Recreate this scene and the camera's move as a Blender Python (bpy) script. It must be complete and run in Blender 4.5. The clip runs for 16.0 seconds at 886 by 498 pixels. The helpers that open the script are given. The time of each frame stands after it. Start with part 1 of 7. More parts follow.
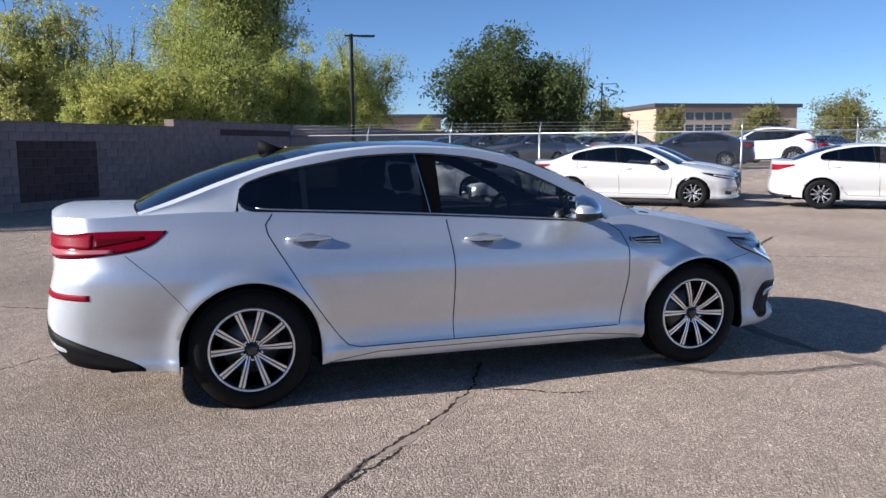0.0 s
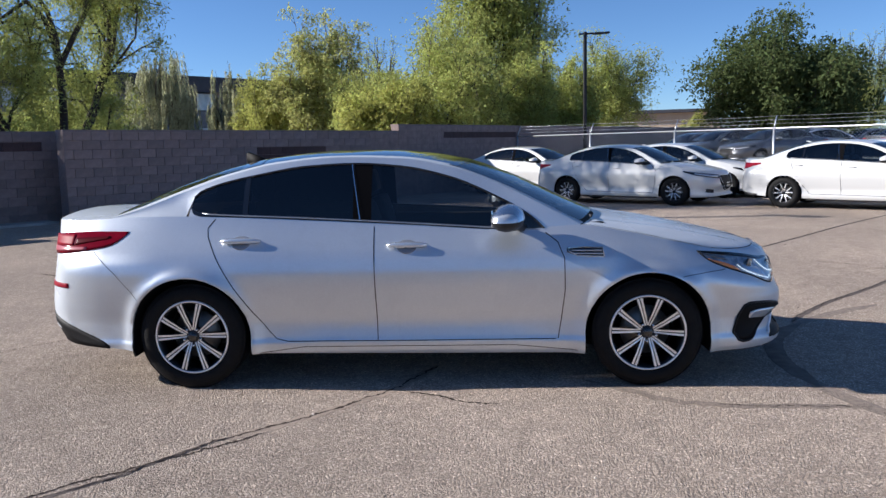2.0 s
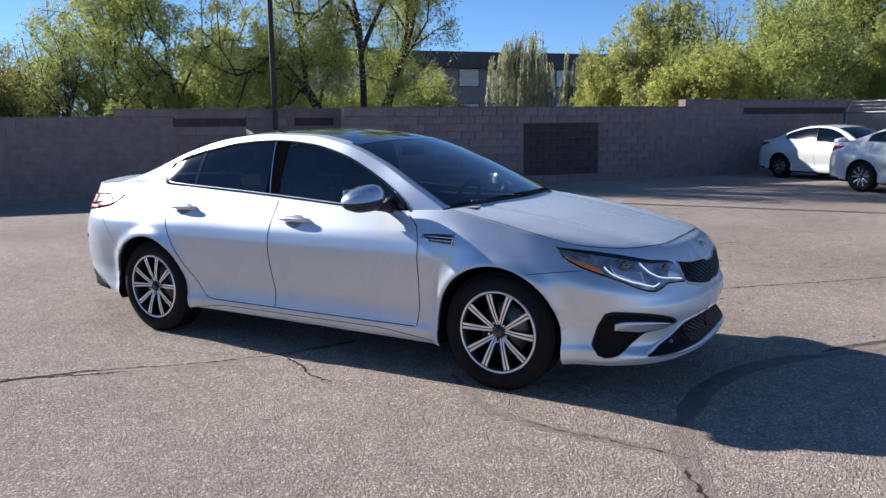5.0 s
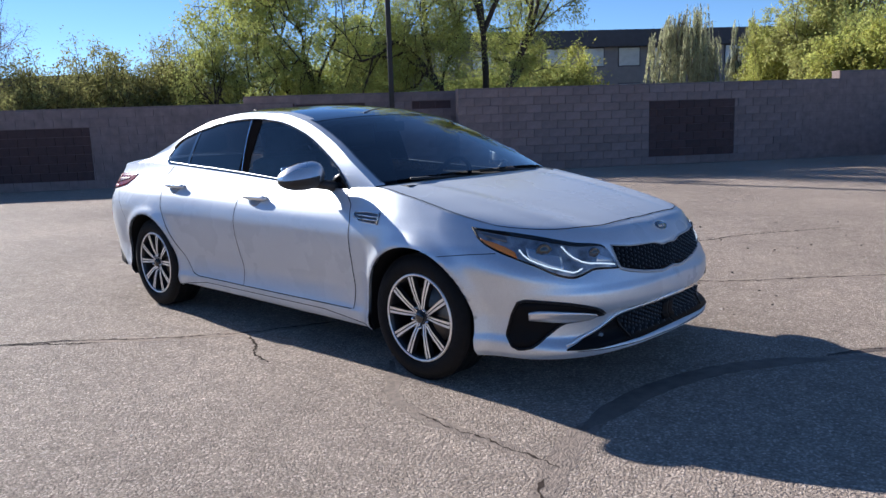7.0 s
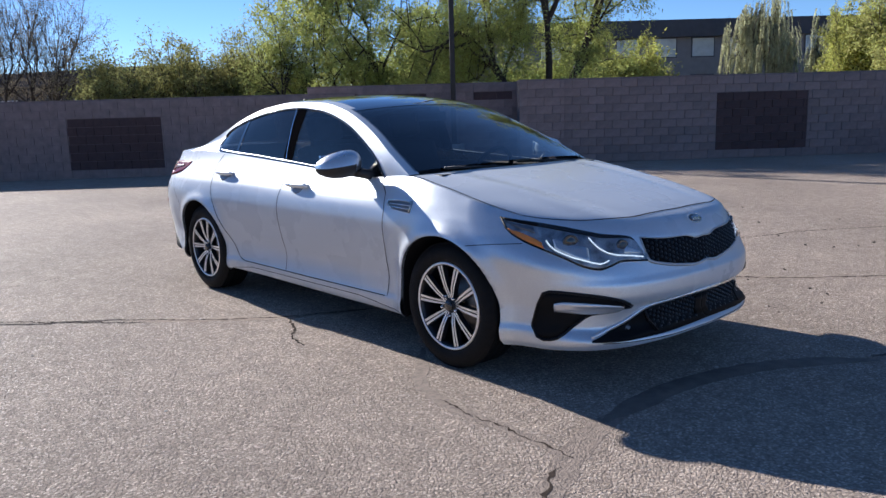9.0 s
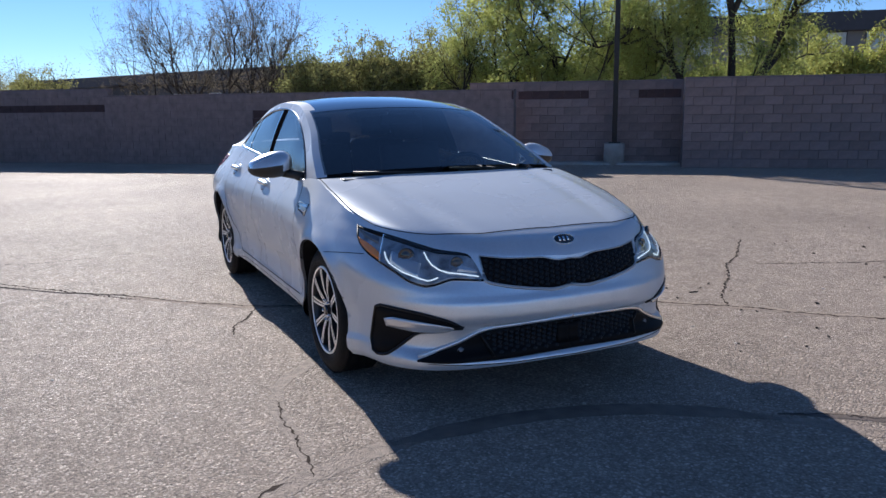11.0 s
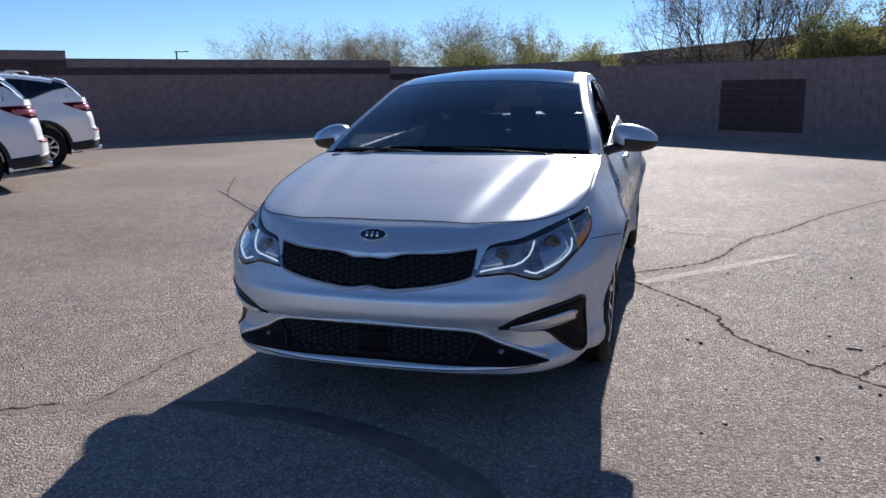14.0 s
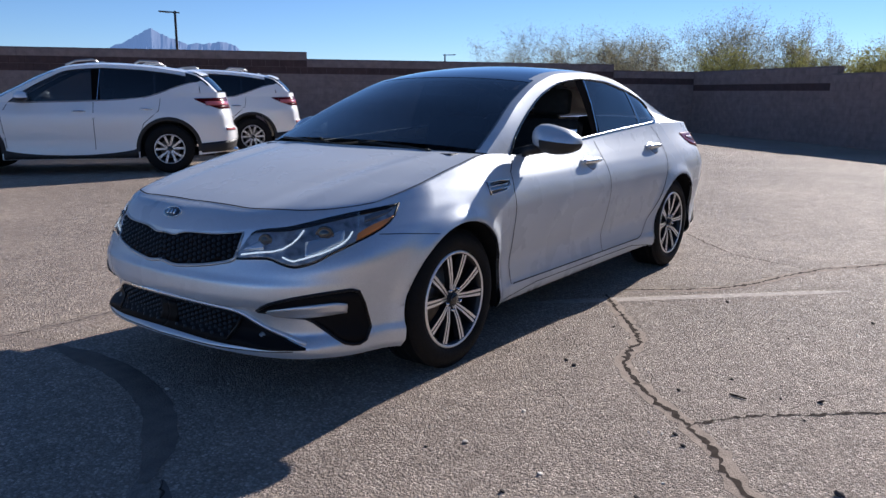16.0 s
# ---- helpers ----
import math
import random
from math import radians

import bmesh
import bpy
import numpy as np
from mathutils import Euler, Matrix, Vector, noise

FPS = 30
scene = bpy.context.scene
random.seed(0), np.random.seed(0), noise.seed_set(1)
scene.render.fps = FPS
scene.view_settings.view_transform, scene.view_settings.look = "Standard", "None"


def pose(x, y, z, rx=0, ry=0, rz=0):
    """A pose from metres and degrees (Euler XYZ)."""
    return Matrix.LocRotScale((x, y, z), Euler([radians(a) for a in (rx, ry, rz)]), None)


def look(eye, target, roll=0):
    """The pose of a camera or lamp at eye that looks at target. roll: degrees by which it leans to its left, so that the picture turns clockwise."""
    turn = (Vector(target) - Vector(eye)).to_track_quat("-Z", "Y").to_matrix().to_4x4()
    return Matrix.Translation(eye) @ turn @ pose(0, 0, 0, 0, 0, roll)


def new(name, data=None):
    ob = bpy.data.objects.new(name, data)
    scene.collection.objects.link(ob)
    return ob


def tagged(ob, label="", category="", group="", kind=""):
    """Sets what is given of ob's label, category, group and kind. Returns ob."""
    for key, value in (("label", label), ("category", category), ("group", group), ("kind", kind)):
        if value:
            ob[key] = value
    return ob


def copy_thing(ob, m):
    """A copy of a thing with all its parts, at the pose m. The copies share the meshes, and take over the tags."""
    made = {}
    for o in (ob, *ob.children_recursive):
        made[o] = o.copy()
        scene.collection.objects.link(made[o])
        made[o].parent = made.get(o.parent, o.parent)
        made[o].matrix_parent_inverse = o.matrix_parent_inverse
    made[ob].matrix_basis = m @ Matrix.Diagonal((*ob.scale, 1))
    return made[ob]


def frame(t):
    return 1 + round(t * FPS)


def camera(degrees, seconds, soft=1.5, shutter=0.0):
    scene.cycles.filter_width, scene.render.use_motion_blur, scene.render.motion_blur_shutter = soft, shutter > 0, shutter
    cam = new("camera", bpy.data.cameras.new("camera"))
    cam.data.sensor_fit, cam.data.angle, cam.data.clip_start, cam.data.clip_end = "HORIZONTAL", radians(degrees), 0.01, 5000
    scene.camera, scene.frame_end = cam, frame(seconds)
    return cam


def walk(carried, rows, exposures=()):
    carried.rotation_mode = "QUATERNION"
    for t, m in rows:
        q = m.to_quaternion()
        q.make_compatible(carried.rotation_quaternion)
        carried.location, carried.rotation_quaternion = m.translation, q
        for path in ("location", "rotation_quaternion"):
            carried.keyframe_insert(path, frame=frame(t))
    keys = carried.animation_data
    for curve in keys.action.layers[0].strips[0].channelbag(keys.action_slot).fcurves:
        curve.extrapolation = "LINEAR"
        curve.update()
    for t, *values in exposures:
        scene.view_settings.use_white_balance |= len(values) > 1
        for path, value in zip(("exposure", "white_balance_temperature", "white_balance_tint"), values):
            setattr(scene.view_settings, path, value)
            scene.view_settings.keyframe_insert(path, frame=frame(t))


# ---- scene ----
cam = camera(59.9, 16.0, 1.5)
PATH = [
    (0, (-1.66, -5.063, 1.421), (-1.052, -3.176, 1.157), -0.3),
    (0.5, (-1.141, -5.216, 1.438), (-0.72, -3.277, 1.186), -0.5),
    (1, (-0.655, -5.348, 1.449), (-0.415, -3.378, 1.201), -0.9),
    (1.5, (-0.143, -5.387, 1.437), (-0.076, -3.404, 1.186), -1.1),
    (2, (0.416, -5.475, 1.465), (0.312, -3.495, 1.205), -1.3),
    (2.5, (0.907, -5.426, 1.455), (0.637, -3.463, 1.189), -1.2),
    (3, (1.448, -5.405, 1.461), (1.013, -3.471, 1.195), -1.1),
    (3.5, (1.934, -5.252, 1.43), (1.336, -3.361, 1.168), -1.2),
    (4, (2.406, -5.062, 1.423), (1.652, -3.227, 1.164), -1.3),
    (4.2, (2.606, -4.974, 1.438), (1.794, -3.164, 1.178), -1.3),
    (6.3, (3.933, -3.831, 1.371), (2.68, -2.31, 1.03), -1.2),
    (6.5, (4.03, -3.723, 1.336), (2.738, -2.23, 1.013), -1.6),
    (7, (4.13, -3.608, 1.344), (2.786, -2.166, 1.009), -1.9),
    (7.5, (4.152, -3.59, 1.33), (2.783, -2.173, 0.989), -1.7),
    (8, (4.183, -3.59, 1.331), (2.792, -2.195, 0.985), -1.6),
    (8.5, (4.209, -3.577, 1.32), (2.79, -2.211, 0.974), -1.7),
    (8.7, (4.221, -3.563, 1.325), (2.787, -2.214, 0.977), -1.7),
    (10.8, (5.132, -2.207, 1.341), (3.393, -1.287, 0.984), -0.7),
    (11, (5.206, -2.004, 1.36), (3.429, -1.158, 1.004), -0.6),
    (11.5, (5.399, -1.467, 1.359), (3.541, -0.824, 0.994), -0.1),
    (12, (5.437, -0.949, 1.338), (3.518, -0.53, 0.961), -0.0),
    (12.5, (5.446, -0.432, 1.336), (3.493, -0.259, 0.944), -0.3),
    (13, (5.404, 0.096, 1.327), (3.447, 0.007, 0.925), -0.7),
    (13.5, (5.271, 0.593, 1.33), (3.341, 0.263, 0.92), -0.9),
    (14, (5.133, 1.131, 1.348), (3.256, 0.577, 0.935), -0.9),
    (14.5, (4.907, 1.601, 1.33), (3.095, 0.861, 0.918), -0.5),
    (15, (4.706, 2.119, 1.327), (2.972, 1.211, 0.917), -0.1),
    (15.5, (4.446, 2.541, 1.299), (2.794, 1.49, 0.893), 0.2),
    (16, (4.257, 2.919, 1.288), (2.681, 1.754, 0.889), 0.4),
]
walk(cam, [(t, look(eye, target, roll)) for t, eye, target, roll in PATH], [(0.0, 0.88, 5420, 12), (4.0, 1.03, 5320, 10.5), (7.0, 1.05, 5310, 11.5), (11.0, 0.86, 5330, 12), (13.0, 0.755, 5330, 12), (16.0, 0.73, 5410, 13.5)])

# ---------------------------------------------------------------- light
SUN_AZ, SUN_EL = 180.0, 25.5
world = bpy.data.worlds.new("sky_world")
scene.world = world
world.use_nodes = True
wn = world.node_tree.nodes
sky = wn.new("ShaderNodeTexSky")
sky.sky_type = "NISHITA"
sky.sun_disc = False
sky.sun_elevation = radians(SUN_EL)
sky.sun_rotation = radians(90 - SUN_AZ)
sky.altitude = 300
sky.air_density = 0.75
sky.dust_density = 0.0
sky.ozone_density = 3.5
world.node_tree.links.new(sky.outputs[0], wn["Background"].inputs[0])
wn["Background"].inputs[1].default_value = 0.060
sun = new("sun", bpy.data.lights.new("sun", "SUN"))
sun.data.energy = 5.0
sun.data.angle = radians(0.5)
sun.data.color = (1.0, 0.85, 0.665)
sun_dir = Vector((math.cos(radians(SUN_AZ)) * math.cos(radians(SUN_EL)), math.sin(radians(SUN_AZ)) * math.cos(radians(SUN_EL)), math.sin(radians(SUN_EL))))
sun.matrix_world = look(sun_dir * 50, (0, 0, 0))

# ---------------------------------------------------------------- materials


def mat(name, color, rough=0.6, metal=0.0, coat=0.0, var=0.0, scale=8.0, bump=0.0, bscale=60.0, spec=0.5, each=0.0):
    """A plain material with two scales of colour variation and fine relief."""
    m = bpy.data.materials.new(name)
    m.use_nodes = True
    nt = m.node_tree
    b = nt.nodes["Principled BSDF"]
    b.inputs["Roughness"].default_value = rough
    b.inputs["Metallic"].default_value = metal
    b.inputs["Coat Weight"].default_value = coat
    b.inputs["Coat Roughness"].default_value = 0.03
    b.inputs["Specular IOR Level"].default_value = spec
    b.inputs["Base Color"].default_value = (*color, 1)
    if var or each or bump:
        tc = nt.nodes.new("ShaderNodeTexCoord")
    if var or each:
        n1 = nt.nodes.new("ShaderNodeTexNoise")
        n1.inputs["Scale"].default_value = scale
        n1.inputs["Detail"].default_value = 6
        nt.links.new(tc.outputs["Object"], n1.inputs["Vector"])
        hsv = nt.nodes.new("ShaderNodeHueSaturation")
        hsv.inputs["Color"].default_value = (*color, 1)
        mr = nt.nodes.new("ShaderNodeMapRange")
        mr.inputs["From Min"].default_value, mr.inputs["From Max"].default_value = 0.25, 0.75
        mr.inputs["To Min"].default_value, mr.inputs["To Max"].default_value = 1 - var, 1 + var
        nt.links.new(n1.outputs["Fac"], mr.inputs["Value"])
        val = mr.outputs[0]
        if each:
            oi = nt.nodes.new("ShaderNodeObjectInfo")
            m2 = nt.nodes.new("ShaderNodeMapRange")
            m2.inputs["To Min"].default_value, m2.inputs["To Max"].default_value = 1 - each, 1 + each
            nt.links.new(oi.outputs["Random"], m2.inputs["Value"])
            mu = nt.nodes.new("ShaderNodeMath")
            mu.operation = "MULTIPLY"
            nt.links.new(val, mu.inputs[0])
            nt.links.new(m2.outputs[0], mu.inputs[1])
            val = mu.outputs[0]
        nt.links.new(val, hsv.inputs["Value"])
        nt.links.new(hsv.outputs[0], b.inputs["Base Color"])
    if bump:
        n2 = nt.nodes.new("ShaderNodeTexNoise")
        n2.inputs["Scale"].default_value = bscale
        n2.inputs["Detail"].default_value = 5
        nt.links.new(tc.outputs["Object"], n2.inputs["Vector"])
        bp = nt.nodes.new("ShaderNodeBump")
        bp.inputs["Strength"].default_value = bump
        bp.inputs["Distance"].default_value = 0.02
        nt.links.new(n2.outputs["Fac"], bp.inputs["Height"])
        nt.links.new(bp.outputs[0], b.inputs["Normal"])
    return m


def paint(name, color, flake=0.0, metal=0.0, rough=0.4):
    """Car paint: a pigment layer under clear lacquer, with metal flake."""
    m = mat(name, color, rough, metal, 1.0)
    nt = m.node_tree
    b = nt.nodes["Principled BSDF"]
    tc = nt.nodes.new("ShaderNodeTexCoord")
    if flake:
        v = nt.nodes.new("ShaderNodeTexVoronoi")
        v.inputs["Scale"].default_value = 900
        nt.links.new(tc.outputs["Object"], v.inputs["Vector"])
        mix = nt.nodes.new("ShaderNodeMix")
        mix.data_type = "RGBA"
        mix.blend_type = "MULTIPLY"
        mix.inputs["Factor"].default_value = flake
        mix.inputs["A"].default_value = (*color, 1)
        nt.links.new(v.outputs["Color"], mix.inputs["B"])
        mix2 = nt.nodes.new("ShaderNodeMix")
        mix2.data_type = "RGBA"
        mix2.inputs["Factor"].default_value = flake
        mix2.inputs["A"].default_value = (*color, 1)
        nt.links.new(mix.outputs["Result"], mix2.inputs["B"])
        nt.links.new(mix2.outputs["Result"], b.inputs["Base Color"])
    n = nt.nodes.new("ShaderNodeTexNoise")
    n.inputs["Scale"].default_value = 3.0
    n.inputs["Detail"].default_value = 8
    nt.links.new(tc.outputs["Object"], n.inputs["Vector"])
    mr = nt.nodes.new("ShaderNodeMapRange")
    mr.inputs["To Min"].default_value, mr.inputs["To Max"].default_value = 0.02, 0.10
    nt.links.new(n.outputs["Fac"], mr.inputs["Value"])
    nt.links.new(mr.outputs[0], b.inputs["Coat Roughness"])
    return m


def metallic_paint(name, color, pigment, rough):
    """Silver paint: fine flakes in a pigment under clear lacquer."""
    m = bpy.data.materials.new(name)
    m.use_nodes = True
    nt = m.node_tree
    nt.nodes.remove(nt.nodes["Principled BSDF"])
    tc = nt.nodes.new("ShaderNodeTexCoord")
    v = nt.nodes.new("ShaderNodeTexVoronoi")
    v.inputs["Scale"].default_value = 420
    nt.links.new(tc.outputs["Object"], v.inputs["Vector"])
    fl = nt.nodes.new("ShaderNodeHueSaturation")
    fl.inputs["Color"].default_value = (*color, 1)
    mr = nt.nodes.new("ShaderNodeMapRange")
    mr.inputs["To Min"].default_value, mr.inputs["To Max"].default_value = 0.82, 1.14
    nt.links.new(v.outputs["Color"], mr.inputs["Value"])
    nt.links.new(mr.outputs[0], fl.inputs["Value"])
    df = nt.nodes.new("ShaderNodeBsdfDiffuse")
    df.inputs["Color"].default_value = (*(c * pigment for c in color), 1)
    me = nt.nodes.new("ShaderNodeBsdfAnisotropic")
    me.distribution = "BECKMANN"
    me.inputs["Roughness"].default_value = rough
    nt.links.new(fl.outputs[0], me.inputs["Color"])
    base = nt.nodes.new("ShaderNodeMixShader")
    # the lacquer lets less of the flakes' gloss out at a slant
    lw = nt.nodes.new("ShaderNodeLayerWeight")
    lw.inputs["Blend"].default_value = 0.5
    sl = nt.nodes.new("ShaderNodeMapRange")
    sl.inputs["From Min"].default_value, sl.inputs["From Max"].default_value = 0.12, 0.70
    sl.inputs["To Min"].default_value, sl.inputs["To Max"].default_value = 0.60, 0.02
    nt.links.new(lw.outputs["Facing"], sl.inputs["Value"])
    nt.links.new(sl.outputs[0], base.inputs[0])
    nt.links.new(df.outputs[0], base.inputs[1])
    nt.links.new(me.outputs[0], base.inputs[2])
    n = nt.nodes.new("ShaderNodeTexNoise")
    n.inputs["Scale"].default_value = 3.0
    n.inputs["Detail"].default_value = 8
    nt.links.new(tc.outputs["Object"], n.inputs["Vector"])
    cr = nt.nodes.new("ShaderNodeMapRange")
    cr.inputs["To Min"].default_value, cr.inputs["To Max"].default_value = 0.20, 0.36
    nt.links.new(n.outputs["Fac"], cr.inputs["Value"])
    gl = nt.nodes.new("ShaderNodeBsdfAnisotropic")
    nt.links.new(cr.outputs[0], gl.inputs["Roughness"])
    fr = nt.nodes.new("ShaderNodeFresnel")
    fr.inputs["IOR"].default_value = 1.32
    mx = nt.nodes.new("ShaderNodeMixShader")
    nt.links.new(fr.outputs[0], mx.inputs[0])
    nt.links.new(base.outputs[0], mx.inputs[1])
    nt.links.new(gl.outputs[0], mx.inputs[2])
    nt.links.new(mx.outputs[0], nt.nodes["Material Output"].inputs[0])
    return m


def glass(name, tint, rough=0.0, face=0.06):
    """Tinted car glass: clear to look through, glossy at the surface."""
    m = bpy.data.materials.new(name)
    m.use_nodes = True
    nt = m.node_tree
    nt.nodes.remove(nt.nodes["Principled BSDF"])
    tr = nt.nodes.new("ShaderNodeBsdfTransparent")
    tr.inputs[0].default_value = (*tint, 1)
    gl = nt.nodes.new("ShaderNodeBsdfGlossy")
    gl.inputs["Roughness"].default_value = 0.02 + rough
    gl.inputs[0].default_value = (1, 1, 1, 1)
    lw = nt.nodes.new("ShaderNodeLayerWeight")
    lw.inputs[0].default_value = 0.5
    pw = nt.nodes.new("ShaderNodeMath")
    pw.operation = "POWER"
    pw.inputs[1].default_value = 5.0
    nt.links.new(lw.outputs["Facing"], pw.inputs[0])
    fr = nt.nodes.new("ShaderNodeMath")
    fr.operation = "MULTIPLY_ADD"
    fr.inputs[1].default_value, fr.inputs[2].default_value = 0.93, face
    nt.links.new(pw.outputs[0], fr.inputs[0])
    mx = nt.nodes.new("ShaderNodeMixShader")
    nt.links.new(fr.outputs[0], mx.inputs[0])
    nt.links.new(tr.outputs[0], mx.inputs[1])
    nt.links.new(gl.outputs[0], mx.inputs[2])
    nt.links.new(mx.outputs[0], nt.nodes["Material Output"].inputs[0])
    return m


def glow(name, color, strength):
    m = mat(name, (0.8, 0.8, 0.8), 0.3)
    b = m.node_tree.nodes["Principled BSDF"]
    b.inputs["Emission Color"].default_value = (*color, 1)
    b.inputs["Emission Strength"].default_value = strength
    return m


SILVER = metallic_paint("silver_paint", (0.765, 0.812, 0.868), 0.69, 0.42)
WHITE = paint("white_paint", (0.60, 0.60, 0.585))
PEARL = paint("pearl_white_paint", (0.88, 0.885, 0.885))
GREY = paint("grey_paint", (0.10, 0.105, 0.115), 0.3, 0.6, 0.35)
DARKBLUE = paint("dark_blue_paint", (0.02, 0.025, 0.04), 0.3, 0.4, 0.3)
LIGHTGREY = paint("light_grey_paint", (0.45, 0.46, 0.48), 0.3, 0.7, 0.35)
BLACK = mat("black_plastic", (0.012, 0.012, 0.013), 0.5, 0, 0, 0.3, 20, 0.2, 400)
GLOSSBLACK = mat("gloss_black", (0.006, 0.006, 0.007), 0.08, 0, 1.0)
INTAKE = mat("intake_black", (0.004, 0.004, 0.005), 0.6, spec=0.15)
PILLAR = mat("matt_black_film", (0.006, 0.006, 0.007), 0.7, spec=0.0)
GRILLEBAR = mat("grille_bar_black", (0.006, 0.006, 0.007), 0.35, spec=0.3)
DARK = mat("dark_liner", (0.008, 0.008, 0.009), 0.95, spec=0.1)
SEAM = mat("seam_black", (0.004, 0.004, 0.005), 0.9, spec=0.1)
CHROME = mat("chrome", (0.78, 0.79, 0.80), 0.08, 1.0)
SATIN = mat("satin_chrome", (0.48, 0.49, 0.50), 0.36, 1.0)
ALLOY = mat("machined_alloy", (0.86, 0.86, 0.86), 0.38, 0.9, 0.4)
ALLOYDARK = mat("dark_alloy", (0.035, 0.036, 0.04), 0.4, 0.6)
RUBBER = mat("rubber", (0.0055, 0.0055, 0.006), 0.7, 0, 0, 0.3, 30, 0.25, 120, spec=0.22)
IRON = mat("brake_iron", (0.28, 0.26, 0.24), 0.45, 0.9, 0, 0.2, 20)
TINT_F = glass("front_side_glass", (0.34, 0.36, 0.36))
TINT_R = glass("privacy_glass", (0.06, 0.065, 0.07), 0.06)
TINT_B = glass("rear_screen_glass", (0.06, 0.065, 0.07))
WSGLASS = glass("windscreen_glass", (0.30, 0.36, 0.39), 0.0, 0.08)
LENS = glass("clear_lens", (0.86, 0.88, 0.90))
ROOFGLASS = mat("roof_glass", (0.005, 0.006, 0.008), 0.05, 0, 1.0)
RED = mat("red_lens", (0.22, 0.003, 0.016), 0.5, 0, 0.04, 0.2, 40, spec=0.1)
DARKRED = mat("dark_red_lens", (0.07, 0.002, 0.004), 0.25, 0, 0.1, spec=0.1)
AMBER = mat("amber_lens", (0.85, 0.25, 0.03), 0.2, 0, 1.0)
DRL = glow("daytime_running_light", (0.95, 1.0, 0.95), 0.40)
LAMPIN = mat("headlight_housing", (0.34, 0.35, 0.37), 0.3, 0.6, 0, 0.7, 22)
REDLAMP = mat("deep_red_lens", (0.14, 0.002, 0.012), 0.2, 0, 0.0, 0.2, 40, spec=0.06)
CLEARRED = mat("clear_rose_lens", (0.36, 0.11, 0.13), 0.3, 0, 0.0, spec=0.1)
CLEARGREY = mat("lamp_reflector", (0.70, 0.71, 0.73), 0.22, 0.6)
LAMPGREY = mat("lamp_tray_grey", (0.16, 0.165, 0.18), 0.3, 0.6)
# darker grey painted in for the shade inside the handle recess
CUPSHADE = mat("handle_recess_shade", (0.24, 0.25, 0.28), 0.4, 0.4, 0.3)
FINBLACK = mat("antenna_black", (0.004, 0.004, 0.005), 0.6, spec=0.08)
CABIN = mat("cabin_black", (0.018, 0.018, 0.019), 0.8, 0, 0, 0.2, 15, 0.2, 200)
SEATMAT = mat("seat_fabric", (0.03, 0.03, 0.032), 0.85, 0, 0, 0.25, 25, 0.3, 300)
PAPER = mat("white_paper", (0.75, 0.75, 0.72), 0.8)

# ---------------------------------------------------------------- mesh helpers


def ob_from(name, bm, material, parent=None, smooth=True):
    me = bpy.data.meshes.new(name)
    bm.to_mesh(me)
    bm.free()
    if material is not None:
        for mm in (material if isinstance(material, (list, tuple)) else [material]):
            me.materials.append(mm)
    if smooth:
        me.polygons.foreach_set("use_smooth", [True] * len(me.polygons))
    ob = new(name, me)
    if parent is not None:
        ob.parent = parent
    return ob


def part(name, bm, material, parent, label="", smooth=True):
    ob = ob_from(name, bm, material, parent, smooth)
    return tagged(ob, label) if label else ob


def share(name, src, parent, m):
    """Another object on the same mesh."""
    ob = new(name, src.data)
    ob.parent = parent
    ob.matrix_basis = m
    return ob


def thing(name, label, category, group="", kind="", at=None):
    e = new(name)
    e.empty_display_size = 0.2
    if at is not None:
        e.matrix_world = at
    return tagged(e, label, category, group, kind)


def box(bm, x0, x1, y0, y1, z0, z1, m=None, bevel=0.0):
    """Adds a box to bm, with softened edges if bevel is given."""
    vs = [bm.verts.new((x, y, z)) for x in (x0, x1) for y in (y0, y1) for z in (z0, z1)]
    fs = [bm.faces.new([vs[i] for i in q]) for q in ((0, 1, 3, 2), (4, 6, 7, 5), (0, 4, 5, 1), (2, 3, 7, 6), (0, 2, 6, 4), (1, 5, 7, 3))]
    if bevel:
        es = list({e for f in fs for e in f.edges})
        r = bmesh.ops.bevel(bm, geom=es, offset=bevel, segments=2, affect="EDGES", profile=0.6)
        vs = list({v for f in r["faces"] for v in f.verts} | {v for v in vs if v.is_valid})
    if m is not None:
        bmesh.ops.transform(bm, matrix=m, verts=vs)
    return vs


def one_box(x0, x1, y0, y1, z0, z1, bevel=0.0, m=None):
    bm = bmesh.new()
    box(bm, x0, x1, y0, y1, z0, z1, m, bevel)
    return bm


